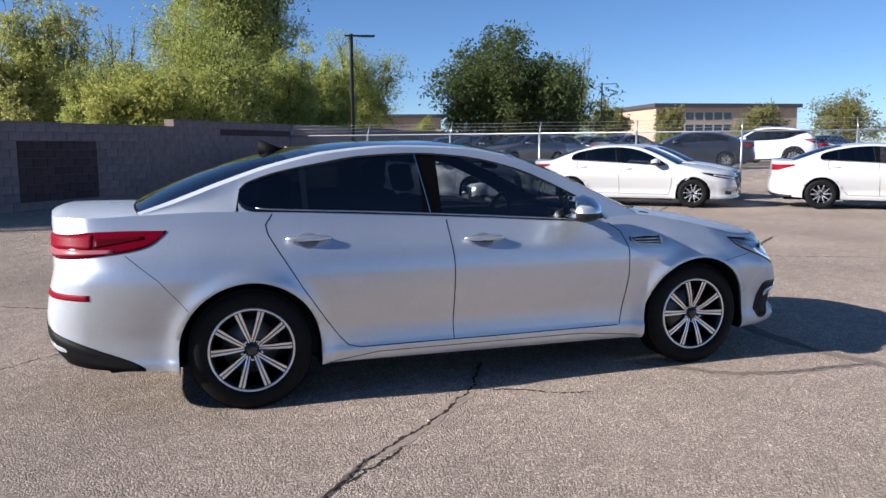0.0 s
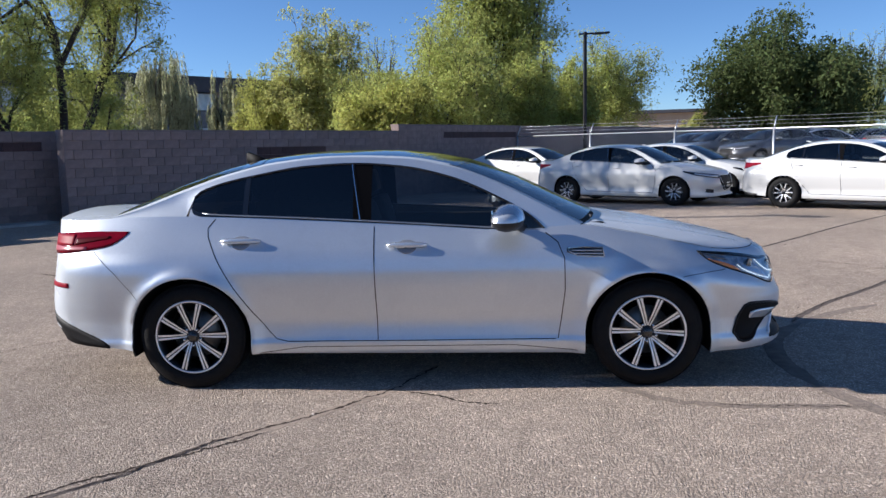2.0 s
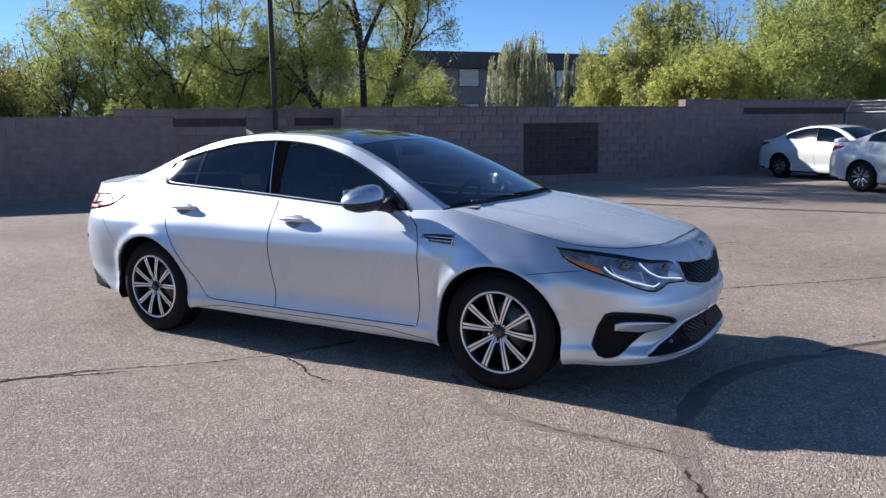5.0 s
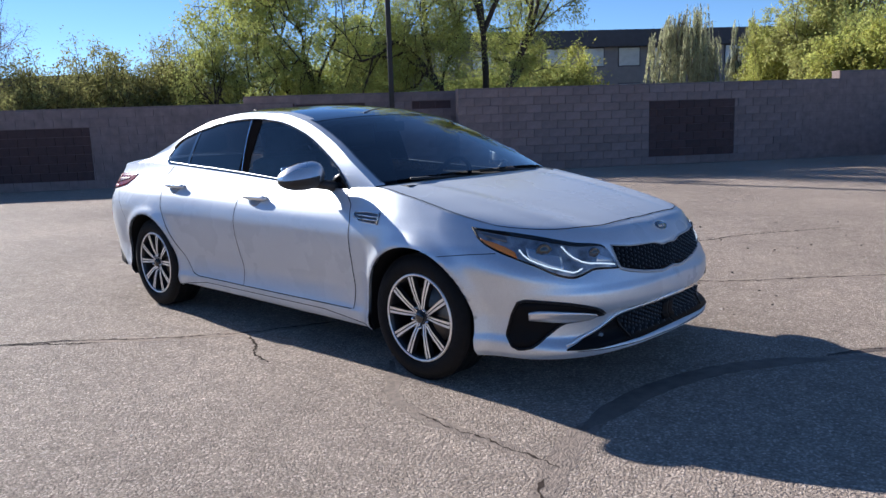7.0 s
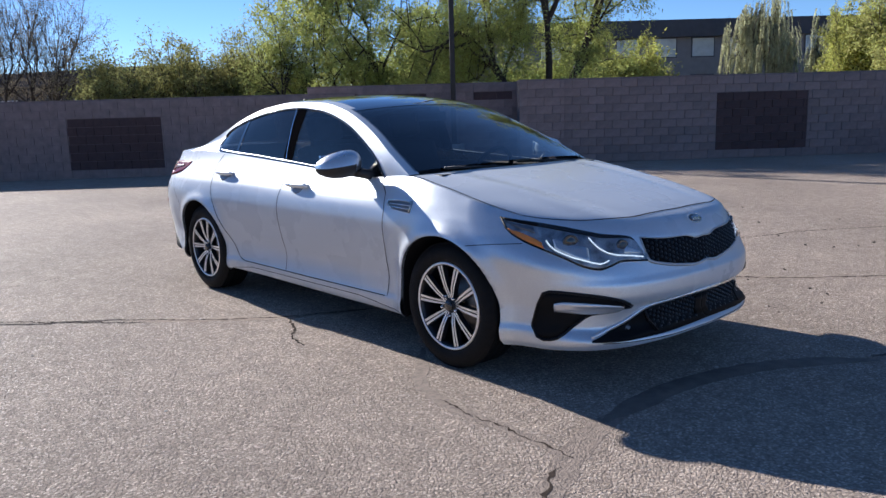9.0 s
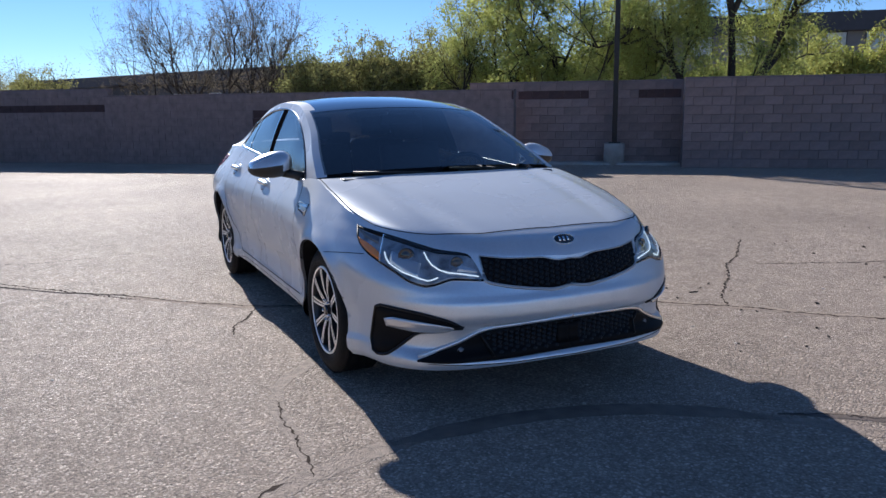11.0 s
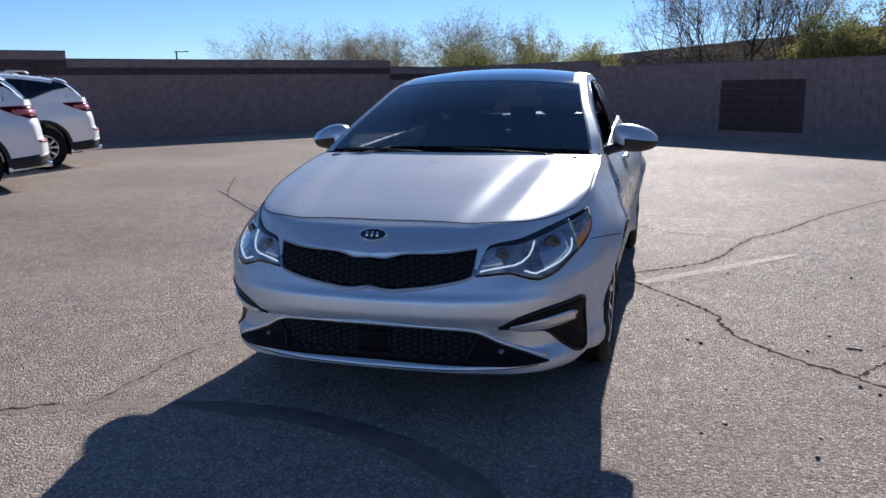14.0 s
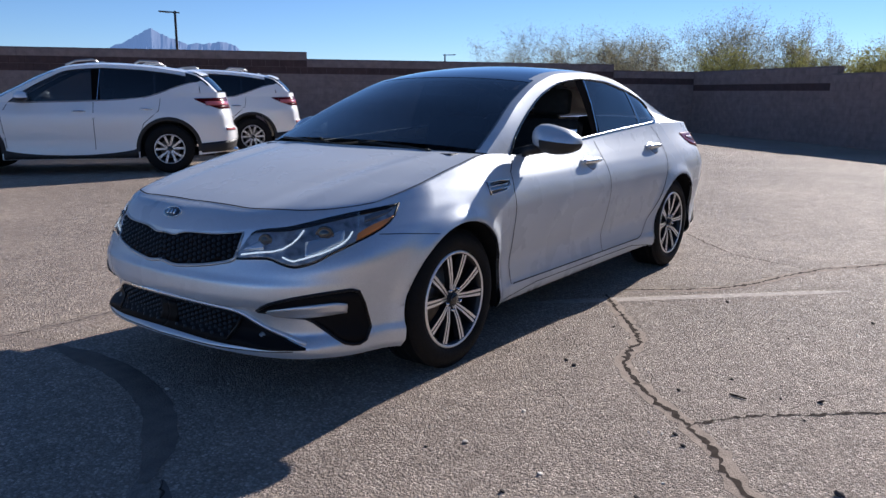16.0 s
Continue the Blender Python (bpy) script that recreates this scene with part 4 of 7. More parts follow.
# ---------------------------------------------------------------- wheels
def wheel_parts(parent, radius, rim_r, width, spokes, twin, hub_dark=True, fine=False):
    """One wheel with its outer face towards -y, at the origin."""
    hw = width / 2
    wheel = part("wheel", lathe([(rim_r, -hw + 0.012), (rim_r - 0.006, -hw + 0.004), (rim_r - 0.016, -hw + 0.006), (rim_r - 0.022, -hw + 0.03), (rim_r - 0.03, hw - 0.02), (rim_r, hw - 0.01)], 56), ALLOYDARK if twin else ALLOY, parent)
    R, r = radius, rim_r
    prof = [(r - 0.004, -hw + 0.012), (r + 0.012, -hw - 0.002), (r + 0.035, -hw - 0.008), (R - 0.035, -hw - 0.002), (R - 0.012, -hw + 0.012), (R - 0.003, -hw + 0.03)]
    for g in np.linspace(-hw + 0.035, hw - 0.035, 4):
        prof += [(R, g - 0.012), (R, g + 0.010), (R - 0.007, g + 0.013), (R - 0.007, g + 0.017)]
    prof += [(R - 0.003, hw - 0.03), (R - 0.012, hw - 0.012), (R - 0.035, hw), (r, hw - 0.01)]
    part("tyre", lathe(prof, 60 if fine else 26), RUBBER, wheel, "black rubber tyre")
    part("rim_lip", lathe([(r + 0.002, -hw + 0.010), (r - 0.002, -hw + 0.001), (r - 0.010, -hw + 0.001), (r - 0.014, -hw + 0.010)], 56 if fine else 32), ALLOY if fine else ALLOYDARK, wheel, "machined rim edge" if fine else "")
    part("brake_disc", lathe([(0.0, -hw + 0.10), (0.150, -hw + 0.10), (0.152, -hw + 0.115), (0.0, -hw + 0.115)], 40), IRON, wheel)
    part("barrel", lathe([(0.0, hw - 0.03), (r - 0.02, hw - 0.03)], 40), DARK, wheel)
    first = {}
    for k in range(spokes):
        # twin: the spokes stand in pairs that spread from the hub like a V
        side = (-1 if k % 2 else 1) if twin else 0
        turn = 360 * (k // 2) / (spokes // 2) if twin else 360 * k / spokes
        if side in first:
            share("spoke", first[side], wheel, pose(0, 0, 0, 0, turn, 0))
            continue
        b = bmesh.new()
        n = 7
        r1 = 0.040 if twin else 0.045
        a0, a1 = radians(9.0) * side, radians(17.0) * side
        A = Vector((r1 * math.sin(a0), 0, r1 * math.cos(a0)))
        B = Vector(((r - 0.008) * math.sin(a1), 0, (r - 0.008) * math.cos(a1)))
        N = Vector(((B - A).z, 0, -(B - A).x)).normalized()
        rows = []
        for i in range(n):
            t = i / (n - 1)
            c = A.lerp(B, t)
            hwid = (0.0105 + 0.0075 * t) * (1.0 if fine else 0.66) if twin else (0.016 + 0.012 * t)
            y = -hw + 0.022 - 0.016 * math.sin(math.pi * min(1, t * 1.05) * 0.5) + (0.004 if t < 0.2 else 0)
            gr = 0.20 * hwid if twin else 0.001
            dip = 0.010 if twin else 0.001
            rows.append([b.verts.new(c + N * o + Vector((0, h, 0))) for o, h in ((-hwid * 1.15, y + 0.03), (-hwid, y), (-gr, y + 0.001), (-gr * 0.6, y + dip), (gr * 0.6, y + dip), (gr, y + 0.001), (hwid, y), (hwid * 1.15, y + 0.03))])
        for a, c in zip(rows, rows[1:]):
            for j in range(7):
                f = b.faces.new((a[j], a[j + 1], c[j + 1], c[j]))
                f.material_index = 1 if (j in (0, 6) or (twin and j in (2, 3, 4))) else 0
        bmesh.ops.recalc_face_normals(b, faces=b.faces)
        first[side] = part("spoke", b, [ALLOY, ALLOYDARK], wheel, smooth=False)
    part("hub", lathe([(0.0, -hw + 0.012), (0.034, -hw + 0.024), (0.05, -hw + 0.034), (0.058, -hw + 0.06), (0.0, -hw + 0.06)], 30), ALLOYDARK if hub_dark else ALLOY, wheel)
    part("centre_cap", lathe([(0.0, -hw + 0.003), (0.022, -hw + 0.004), (0.028, -hw + 0.008), (0.028, -hw + 0.014)], 24), GLOSSBLACK, wheel, "black centre cap")
    nut = part("lug_nut", lathe([(0.0, -0.008), (0.007, -0.007), (0.009, 0.0), (0.009, 0.01)], 8), CHROME, wheel)
    for k in range(5):
        a = 2 * math.pi * (k + 0.5) / 5 + math.pi / 2
        m = Matrix.Translation((0.054 * math.cos(a), -hw + 0.013, 0.054 * math.sin(a)))
        if k:
            share("lug_nut", nut, wheel, m)
        else:
            nut.matrix_basis = m
    return wheel


def fit_wheels(parent, xs, track, radius, rim_r, width, spokes, twin, fine=False):
    """Four wheels on shared meshes."""
    w = wheel_parts(parent, radius, rim_r, width, spokes, twin, fine=fine)
    first = True
    for x in xs:
        for s in (-1, 1):
            m = pose(x, s * track, radius, 0, 3 - 5 * xs.index(x), 0 if s < 0 else 180)
            if first:
                w.matrix_basis = m
                first = False
            else:
                copy_thing(w, m)
    return w

# ---------------------------------------------------------------- the silver saloon
ROWS_S = [(2.365, 0, 2.335, 0, 0.702), (2.345, 0.30, 2.30, 0.28, 0.718), (2.28, 0.55, 2.205, 0.49, 0.742), (2.15, 0.74, 2.035, 0.645, 0.778), (1.95, 0.86, 1.78, 0.755, 0.828),
          (1.65, 0.915, 1.50, 0.80, 0.892), (1.30, 0.925, 1.25, 0.80, 0.948), (1.0, 0.908, 1.01, 0.788, 0.985), (0.6, 0.902, 0.6, 0.784, 0.965), (0, 0.903, 0, 0.760, 1.0),
          (-0.6, 0.906, -0.6, 0.742, 1.035), (-1.2, 0.92, -1.2, 0.73, 1.065), (-1.6, 0.918, -1.6, 0.712, 1.075), (-1.95, 0.89, -1.95, 0.685, 1.065), (-2.22, 0.815, -2.2, 0.65, 1.055),
          (-2.40, 0.63, -2.37, 0.53, 1.058), (-2.465, 0.32, -2.43, 0.26, 1.075), (-2.485, 0, -2.445, 0, 1.08)]
SILL = spl((-2.5, 0.32), (-2.3, 0.295), (-1.92, 0.258), (-1.0, 0.222), (1.0, 0.202), (1.8, 0.20), (2.05, 0.205), (2.2, 0.215), (2.4, 0.25))
SIDE = spl((0.15, 0.10), (0.20, 0.072), (0.235, 0.044), (0.285, 0.038), (0.32, 0.048), (0.40, 0.050), (0.52, 0.026), (0.66, 0.003), (0.72, 0.0), (0.78, 0.010), (0.84, 0.036), (0.90, 0.075), (0.96, 0.116), (1.0, 0.142), (1.1, 0.20))
FRONT = spl((0.15, 0.04), (0.20, -0.015), (0.255, -0.03), (0.275, -0.01), (0.31, 0.035), (0.40, 0.025), (0.43, -0.014), (0.47, -0.022), (0.515, -0.020), (0.555, 0.0), (0.60, 0.014), (0.70, 0.03), (0.80, 0.08), (1.0, 0.2))
REAR = spl((0.15, 0.10), (0.30, 0.05), (0.38, -0.01), (0.50, -0.015), (0.62, 0.0), (0.80, 0.035), (0.95, 0.035), (1.02, 0.03), (1.1, 0.035))
HX = 1.4025


def saloon_shell():
    sh = Shell(ROWS_S, SILL, SIDE, FRONT, REAR, [(HX, 0.335), (-HX, 0.335)], 0.376, 0.030)
    foot = spl((0.2, 0.0), (0.285, -0.002), (0.305, -0.004), (0.335, -0.001), (0.385, 0.005), (0.43, 0.006), (0.50, 0.004), (0.60, 0.002), (0.68, 0.0), (0.9, 0.0))
    sh.scoop = lambda x, z: foot(z) * sstep(-1.15, -0.45, x) * sstep(1.02, 0.45, x)
    cb = Cabin(sh, 1.01, -1.95,
               spl((1.02, 0.788), (0.8, 0.745), (0.5, 0.668), (0.2, 0.619), (-0.1, 0.584), (-0.5, 0.571), (-0.9, 0.568), (-1.2, 0.574), (-1.5, 0.598), (-1.8, 0.642), (-1.96, 0.68)),
               spl((1.02, 0.985), (0.8, 1.10), (0.5, 1.245), (0.2, 1.355), (-0.1, 1.408), (-0.5, 1.422), (-0.9, 1.388), (-1.2, 1.322), (-1.5, 1.222), (-1.8, 1.112), (-1.96, 1.065)),
               spl((1.02, 1.02), (0.8, 1.125), (0.5, 1.275), (0.2, 1.392), (0.0, 1.435), (-0.3, 1.462), (-0.6, 1.462), (-0.9, 1.437), (-1.2, 1.38), (-1.5, 1.29), (-1.8, 1.175), (-1.96, 1.10)),
               spl((1.02, 0.17), (0.6, 0.14), (0.2, 0.10), (-0.3, 0.03), (-0.8, -0.03), (-1.4, -0.07), (-1.96, -0.06)),
               spl((0.80, 0.957), (0.4, 0.983), (0.0, 1.010), (-0.4, 1.035), (-0.8, 1.058), (-1.2, 1.078), (-1.32, 1.086), (-1.40, 1.104), (-1.428, 1.125), (-1.435, 1.15)),
               spl((0.80, 0.957), (0.72, 1.035), (0.5, 1.165), (0.2, 1.292), (-0.1, 1.358), (-0.4, 1.38), (-0.7, 1.368), (-1.0, 1.322), (-1.2, 1.282), (-1.34, 1.240), (-1.40, 1.212), (-1.428, 1.18), (-1.435, 1.15)),
               None, spl((0, 0.702), (0.022, 0.752), (0.065, 0.787), (0.15, 0.82), (0.3, 0.865), (0.63, 0.945), (1.0, 1.005)), spl((0, 1.09), (0.5, 1.098), (0.85, 1.10), (1.0, 1.08)))
    cb.haunch = 1.0
    cb.nose = float(sh.at_top_x(1.78))
    cb.tail = float(sh.at_top_x(-2.37))
    return sh, cb


def glasshouse(cb, car, paintm, x_open=None, top=ROOFGLASS, header=0.20, rear_header=-1.0, split=-0.36, quarter=-1.06, front_glass=TINT_F, rear_glass=TINT_R, g0=0.80, g1=-1.435):
    """Pillars, glass and roof. x_open: the side (1 or -1) whose front pane is wound down."""
    f0, f1 = cb.cowl, cb.deck
    for sg in (1, -1):
        part("roof_side_rail", cb.band(f0, f1, lambda x: np.where((x < g0) & (x > g1), cb.g_hi(x), cb.belt(x)[..., 2]), cb.rail_z, 120, 5, 0, sg), paintm, car, "painted roof rail and pillars")
        part("belt_trim", cb.band(g0 - 0.002, g1 + 0.002, lambda x: np.maximum(cb.belt(x)[..., 2], cb.g_lo(x) - 0.022), cb.g_lo, 80, 3, 0.002, sg), GLOSSBLACK, car)
        part("window_shoulder", cb.band(-0.6, g1 - 0.001, lambda x: cb.belt(x)[..., 2], lambda x: np.maximum(cb.belt(x)[..., 2] + 0.001, cb.g_lo(x) - 0.020), 50, 3, 0.0, sg), paintm, car)
        part("window_surround", tube([tuple((cb.side_pt(np.float64(x), cb.g_hi(x), 0.001) * np.array([1, sg, 1])).tolist()) for x in np.linspace(g0 - 0.01, g1 + 0.01, 60)], 0.007, 6), GLOSSBLACK, car)
        part("belt_moulding", tube([tuple((cb.side_pt(np.float64(x), cb.g_lo(x), 0.003) * np.array([1, sg, 1])).tolist()) for x in np.linspace(g0 - 0.01, g1 + 0.09, 50)], 0.005, 6), SATIN, car, "bright belt moulding")
        if sg != x_open:
            part("front_window", cb.band(g0 - 0.005, split + 0.07, cb.g_lo, cb.g_hi, 40, 8, -0.004, sg), front_glass, car, "tinted front side window").visible_shadow = True
        part("rear_window", cb.band(split - 0.02, quarter, cb.g_lo, cb.g_hi, 30, 8, -0.004, sg), rear_glass, car, "dark tinted rear side window")
        part("quarter_window", cb.band(quarter - 0.025, g1 + 0.002, cb.g_lo, cb.g_hi, 20, 8, -0.004, sg), rear_glass, car, "dark tinted quarter window")
        part("centre_pillar", cb.band(split + 0.085, split - 0.03, cb.g_lo, cb.g_hi, 6, 6, -0.001, sg), PILLAR, car, "black centre pillar")
        part("quarter_pillar", cb.band(quarter + 0.004, quarter - 0.03, cb.g_lo, cb.g_hi, 4, 6, 0.0, sg), GLOSSBLACK, car)
        part("pillar_trim", strip3([cb.side_pt(np.float64(split - 0.045 + 0.06 * (1 - a)), cb.g_lo(split) + (cb.g_hi(split) - cb.g_lo(split)) * a, 0.004) * np.array([1, sg, 1]) for a in np.linspace(0, 1, 10)], (1, 0, 0), 0.006), CHROME, car, "bright pillar trim strip")
    # windscreen, roof, rear screen
    part("windscreen", cb.surf(cb.roof_pt, f0 - 0.02, header, -0.945, 0.945, 30, 31, 0.002), WSGLASS, car, "clear windscreen")
    part("windscreen_band", cb.surf(cb.roof_pt, header + 0.05, header, -0.94, 0.94, 4, 31, 0.004), GLOSSBLACK, car, "black band at the top edge of the windscreen")
    for sg in (1, -1):
        part("screen_pillar", cb.surf(cb.roof_pt, f0, header, 0.93 * sg, 1.0 * sg, 30, 4, 0.0), paintm, car)
        part("rear_pillar", cb.surf(cb.roof_pt, rear_header, f1, 0.90 * sg, 1.0 * sg, 30, 4, 0.0), paintm, car)
        part("roof_edge", cb.surf(cb.roof_pt, header, rear_header, 0.885 * sg, 1.0 * sg, 30, 5, 0.0), paintm, car)
    part("roof", cb.surf(cb.roof_pt, header, rear_header, -0.885, 0.885, 30, 31, 0.0), top, car, "black glass panoramic roof" if top is ROOFGLASS else "")
    part("rear_screen", cb.surf(cb.roof_pt, rear_header, f1 + 0.01, -0.90, 0.90, 30, 31, 0.001), TINT_B, car, "dark tinted rear screen")
    part("rear_screen_band", cb.surf(cb.roof_pt, rear_header, rear_header - 0.13, -0.90, 0.90, 5, 31, 0.003), GLOSSBLACK, car, "black band at the top of the rear screen")
    # cabin lining
    part("headliner", cb.surf(cb.roof_pt, header - 0.02, rear_header + 0.02, -0.97, 0.97, 20, 21, -0.03), CABIN, car)
    for sg in (1, -1):
        part("pillar_lining", cb.band(f0 - 0.05, f1 + 0.05, lambda x: np.where((x < g0) & (x > g1), cb.g_hi(x) - 0.006, cb.belt(x)[..., 2]), cb.rail_z, 80, 5, -0.012, sg), CABIN, car)
        part("screen_lining", cb.surf(cb.roof_pt, f0 - 0.02, header, 0.925 * sg, 1.0 * sg, 30, 4, -0.012), CABIN, car)
        part("rear_lining", cb.surf(cb.roof_pt, rear_header, f1 + 0.02, 0.89 * sg, 1.0 * sg, 20, 4, -0.012), CABIN, car)
        part("door_lining", one_box(-1.5, 0.95, sg * 0.715 - 0.02, sg * 0.715 + 0.02, 0.25, 0.955, 0.015), CABIN, car)


def seat(car, x, y, front=True):
    s = part("seat", one_box(x - 0.25, x + 0.27, y - 0.25, y + 0.25, 0.42, 0.58, 0.05), SEATMAT, car, "black fabric seat")
    part("backrest", one_box(-0.07, 0.07, y - 0.24, y + 0.24, 0, 0.62, 0.05, pose(x - 0.24, 0, 0.52, 0, -16, 0)), SEATMAT, s)
    h = pose(x - 0.42, 0, 1.12, 0, -12, 0)
    part("headrest", one_box(-0.05, 0.05, y - 0.13, y + 0.13, 0.03, 0.20, 0.04, h), SEATMAT, s)
    return s


def cabin_fittings(car, wheel_y):
    for y in (-0.37, 0.37):
        seat(car, 0.02, y)
    for y in (-0.42, 0.42):
        seat(car, -0.82, y)
    b = bmesh.new()
    box(b, 0.62, 1.12, -0.70, 0.70, 0.55, 0.955, None, 0.05)
    part("dashboard", b, CABIN, car, "black dashboard")
    ring = part("steering_wheel", tube([(0.185 * math.cos(a), 0.185 * math.sin(a), 0) for a in np.linspace(0, 2 * math.pi, 28, endpoint=False)], 0.016, 8, closed=True), CABIN, car)
    ring.matrix_basis = pose(0.52, wheel_y, 0.90, 0, -68, 0)
    part("wheel_spokes", one_box(-0.17, 0.06, -0.03, 0.03, -0.02, 0.02, 0.008), CABIN, ring)
    part("interior_mirror", one_box(0.30, 0.33, -0.13, 0.13, 1.27, 1.335, 0.012), CABIN, car)
    part("floor_pan", one_box(-2.15, 2.05, -0.60, 0.60, 0.19, 0.24, 0.02), DARK, car)
    # added unseen boxes that keep sunlit ground from showing through the arches
    part("underbody_filler", one_box(0.9, 1.98, -0.50, 0.50, 0.21, 0.66, 0.02), DARK, car)
    part("underbody_filler", one_box(-2.05, -0.85, -0.50, 0.50, 0.24, 0.80, 0.02), DARK, car)
    part("bulkhead", one_box(1.1, 1.14, -0.72, 0.72, 0.2, 0.92), DARK, car)
    part("centre_headrest", one_box(-1.06, -0.97, -0.10, 0.10, 0.90, 1.19, 0.03), SEATMAT, car)
    part("parcel_shelf", one_box(-1.9, -1.2, -0.66, 0.66, 0.93, 0.965, 0.01), CABIN, car)
    part("rear_bulkhead", one_box(-1.3, -1.26, -0.70, 0.70, 0.2, 0.95), DARK, car)


def door_mirror(car, sg, paintm, x=0.575, z=1.048):
    """A door mirror: arm, lower black half, painted cap, indicator."""
    b = bmesh.new()
    n, m = 18, 12
    V = np.zeros((n, m + 1, 3))
    for i in range(n):
        a = math.pi * i / (n - 1)
        for j in range(m + 1):
            c = 2 * math.pi * j / m
            ln = -math.cos(a)
            r = math.sin(a) ** 0.7
            V[i, j] = (x - 0.02 + 0.09 * r * math.cos(c) - 0.02 * ln + (0.02 if math.cos(c) > 0 else 0) * r, sg * (0.942 + 0.126 * ln), z - 0.006 + 0.078 * r * math.sin(c) * (1 - 0.22 * ln) + 0.015 * -ln)
    keep = np.zeros((n - 1, m), bool)
    top = np.array([[V[i, j, 2] + V[i, j + 1, 2] > 2 * (z - 0.018) for j in range(m)] for i in range(n - 1)])
    cap = part("mirror_cap", grid_mesh(V, top, weld=1e-5), paintm, car, "silver door mirror cap")
    part("mirror_base", grid_mesh(V, ~top, weld=1e-5), BLACK, cap, "black lower mirror housing")
    part("mirror_glass", one_box(x - 0.108, x - 0.1, sg * 0.86, sg * 1.01, z - 0.05, z + 0.05, 0.003), CHROME, cap)
    part("mirror_arm", tube([(x + 0.09, sg * 0.75, z - 0.085), (x + 0.06, sg * 0.81, z - 0.062), (x + 0.02, sg * 0.88, z - 0.045)], [0.035, 0.028, 0.03], 8), BLACK, cap)
    part("indicator", tube([(x + 0.082, sg * 0.88, z - 0.012), (x + 0.076, sg * 0.95, z - 0.010), (x + 0.045, sg * 1.02, z - 0.006)], 0.006, 6), CLEARGREY, cap)


def handle(car, sh, x, z, sg):
    p0 = sh.at_x(x)
    # no hollow here: a thin patch on the skin carries the recess's shade
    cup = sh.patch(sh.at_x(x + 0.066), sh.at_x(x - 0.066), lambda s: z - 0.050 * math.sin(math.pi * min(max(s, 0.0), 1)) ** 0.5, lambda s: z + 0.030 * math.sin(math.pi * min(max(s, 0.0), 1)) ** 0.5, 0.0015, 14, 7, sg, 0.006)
    h = part("door_handle", sh.bar([(sh.at_x(x + d), z + 0.004 - 0.08 * d * d) for d in np.linspace(0.125, -0.125, 9)], [0.008, 0.015, 0.018, 0.019, 0.019, 0.019, 0.018, 0.015, 0.008], 0.024, sg, 8), SILVER, car, "silver door handle with a bright edge")
    part("handle_cup", cup, CUPSHADE, h)
    for d in (0.095, -0.095):
        q = sh.at(sh.at_x(x + d), z, off=0.0)
        part("handle_foot", one_box(float(q[0]) - 0.012, float(q[0]) + 0.012, sg * (float(q[1]) + 0.004) - 0.016, sg * (float(q[1]) + 0.004) + 0.016, z - 0.008, z + 0.012, 0.004), CHROME, h)


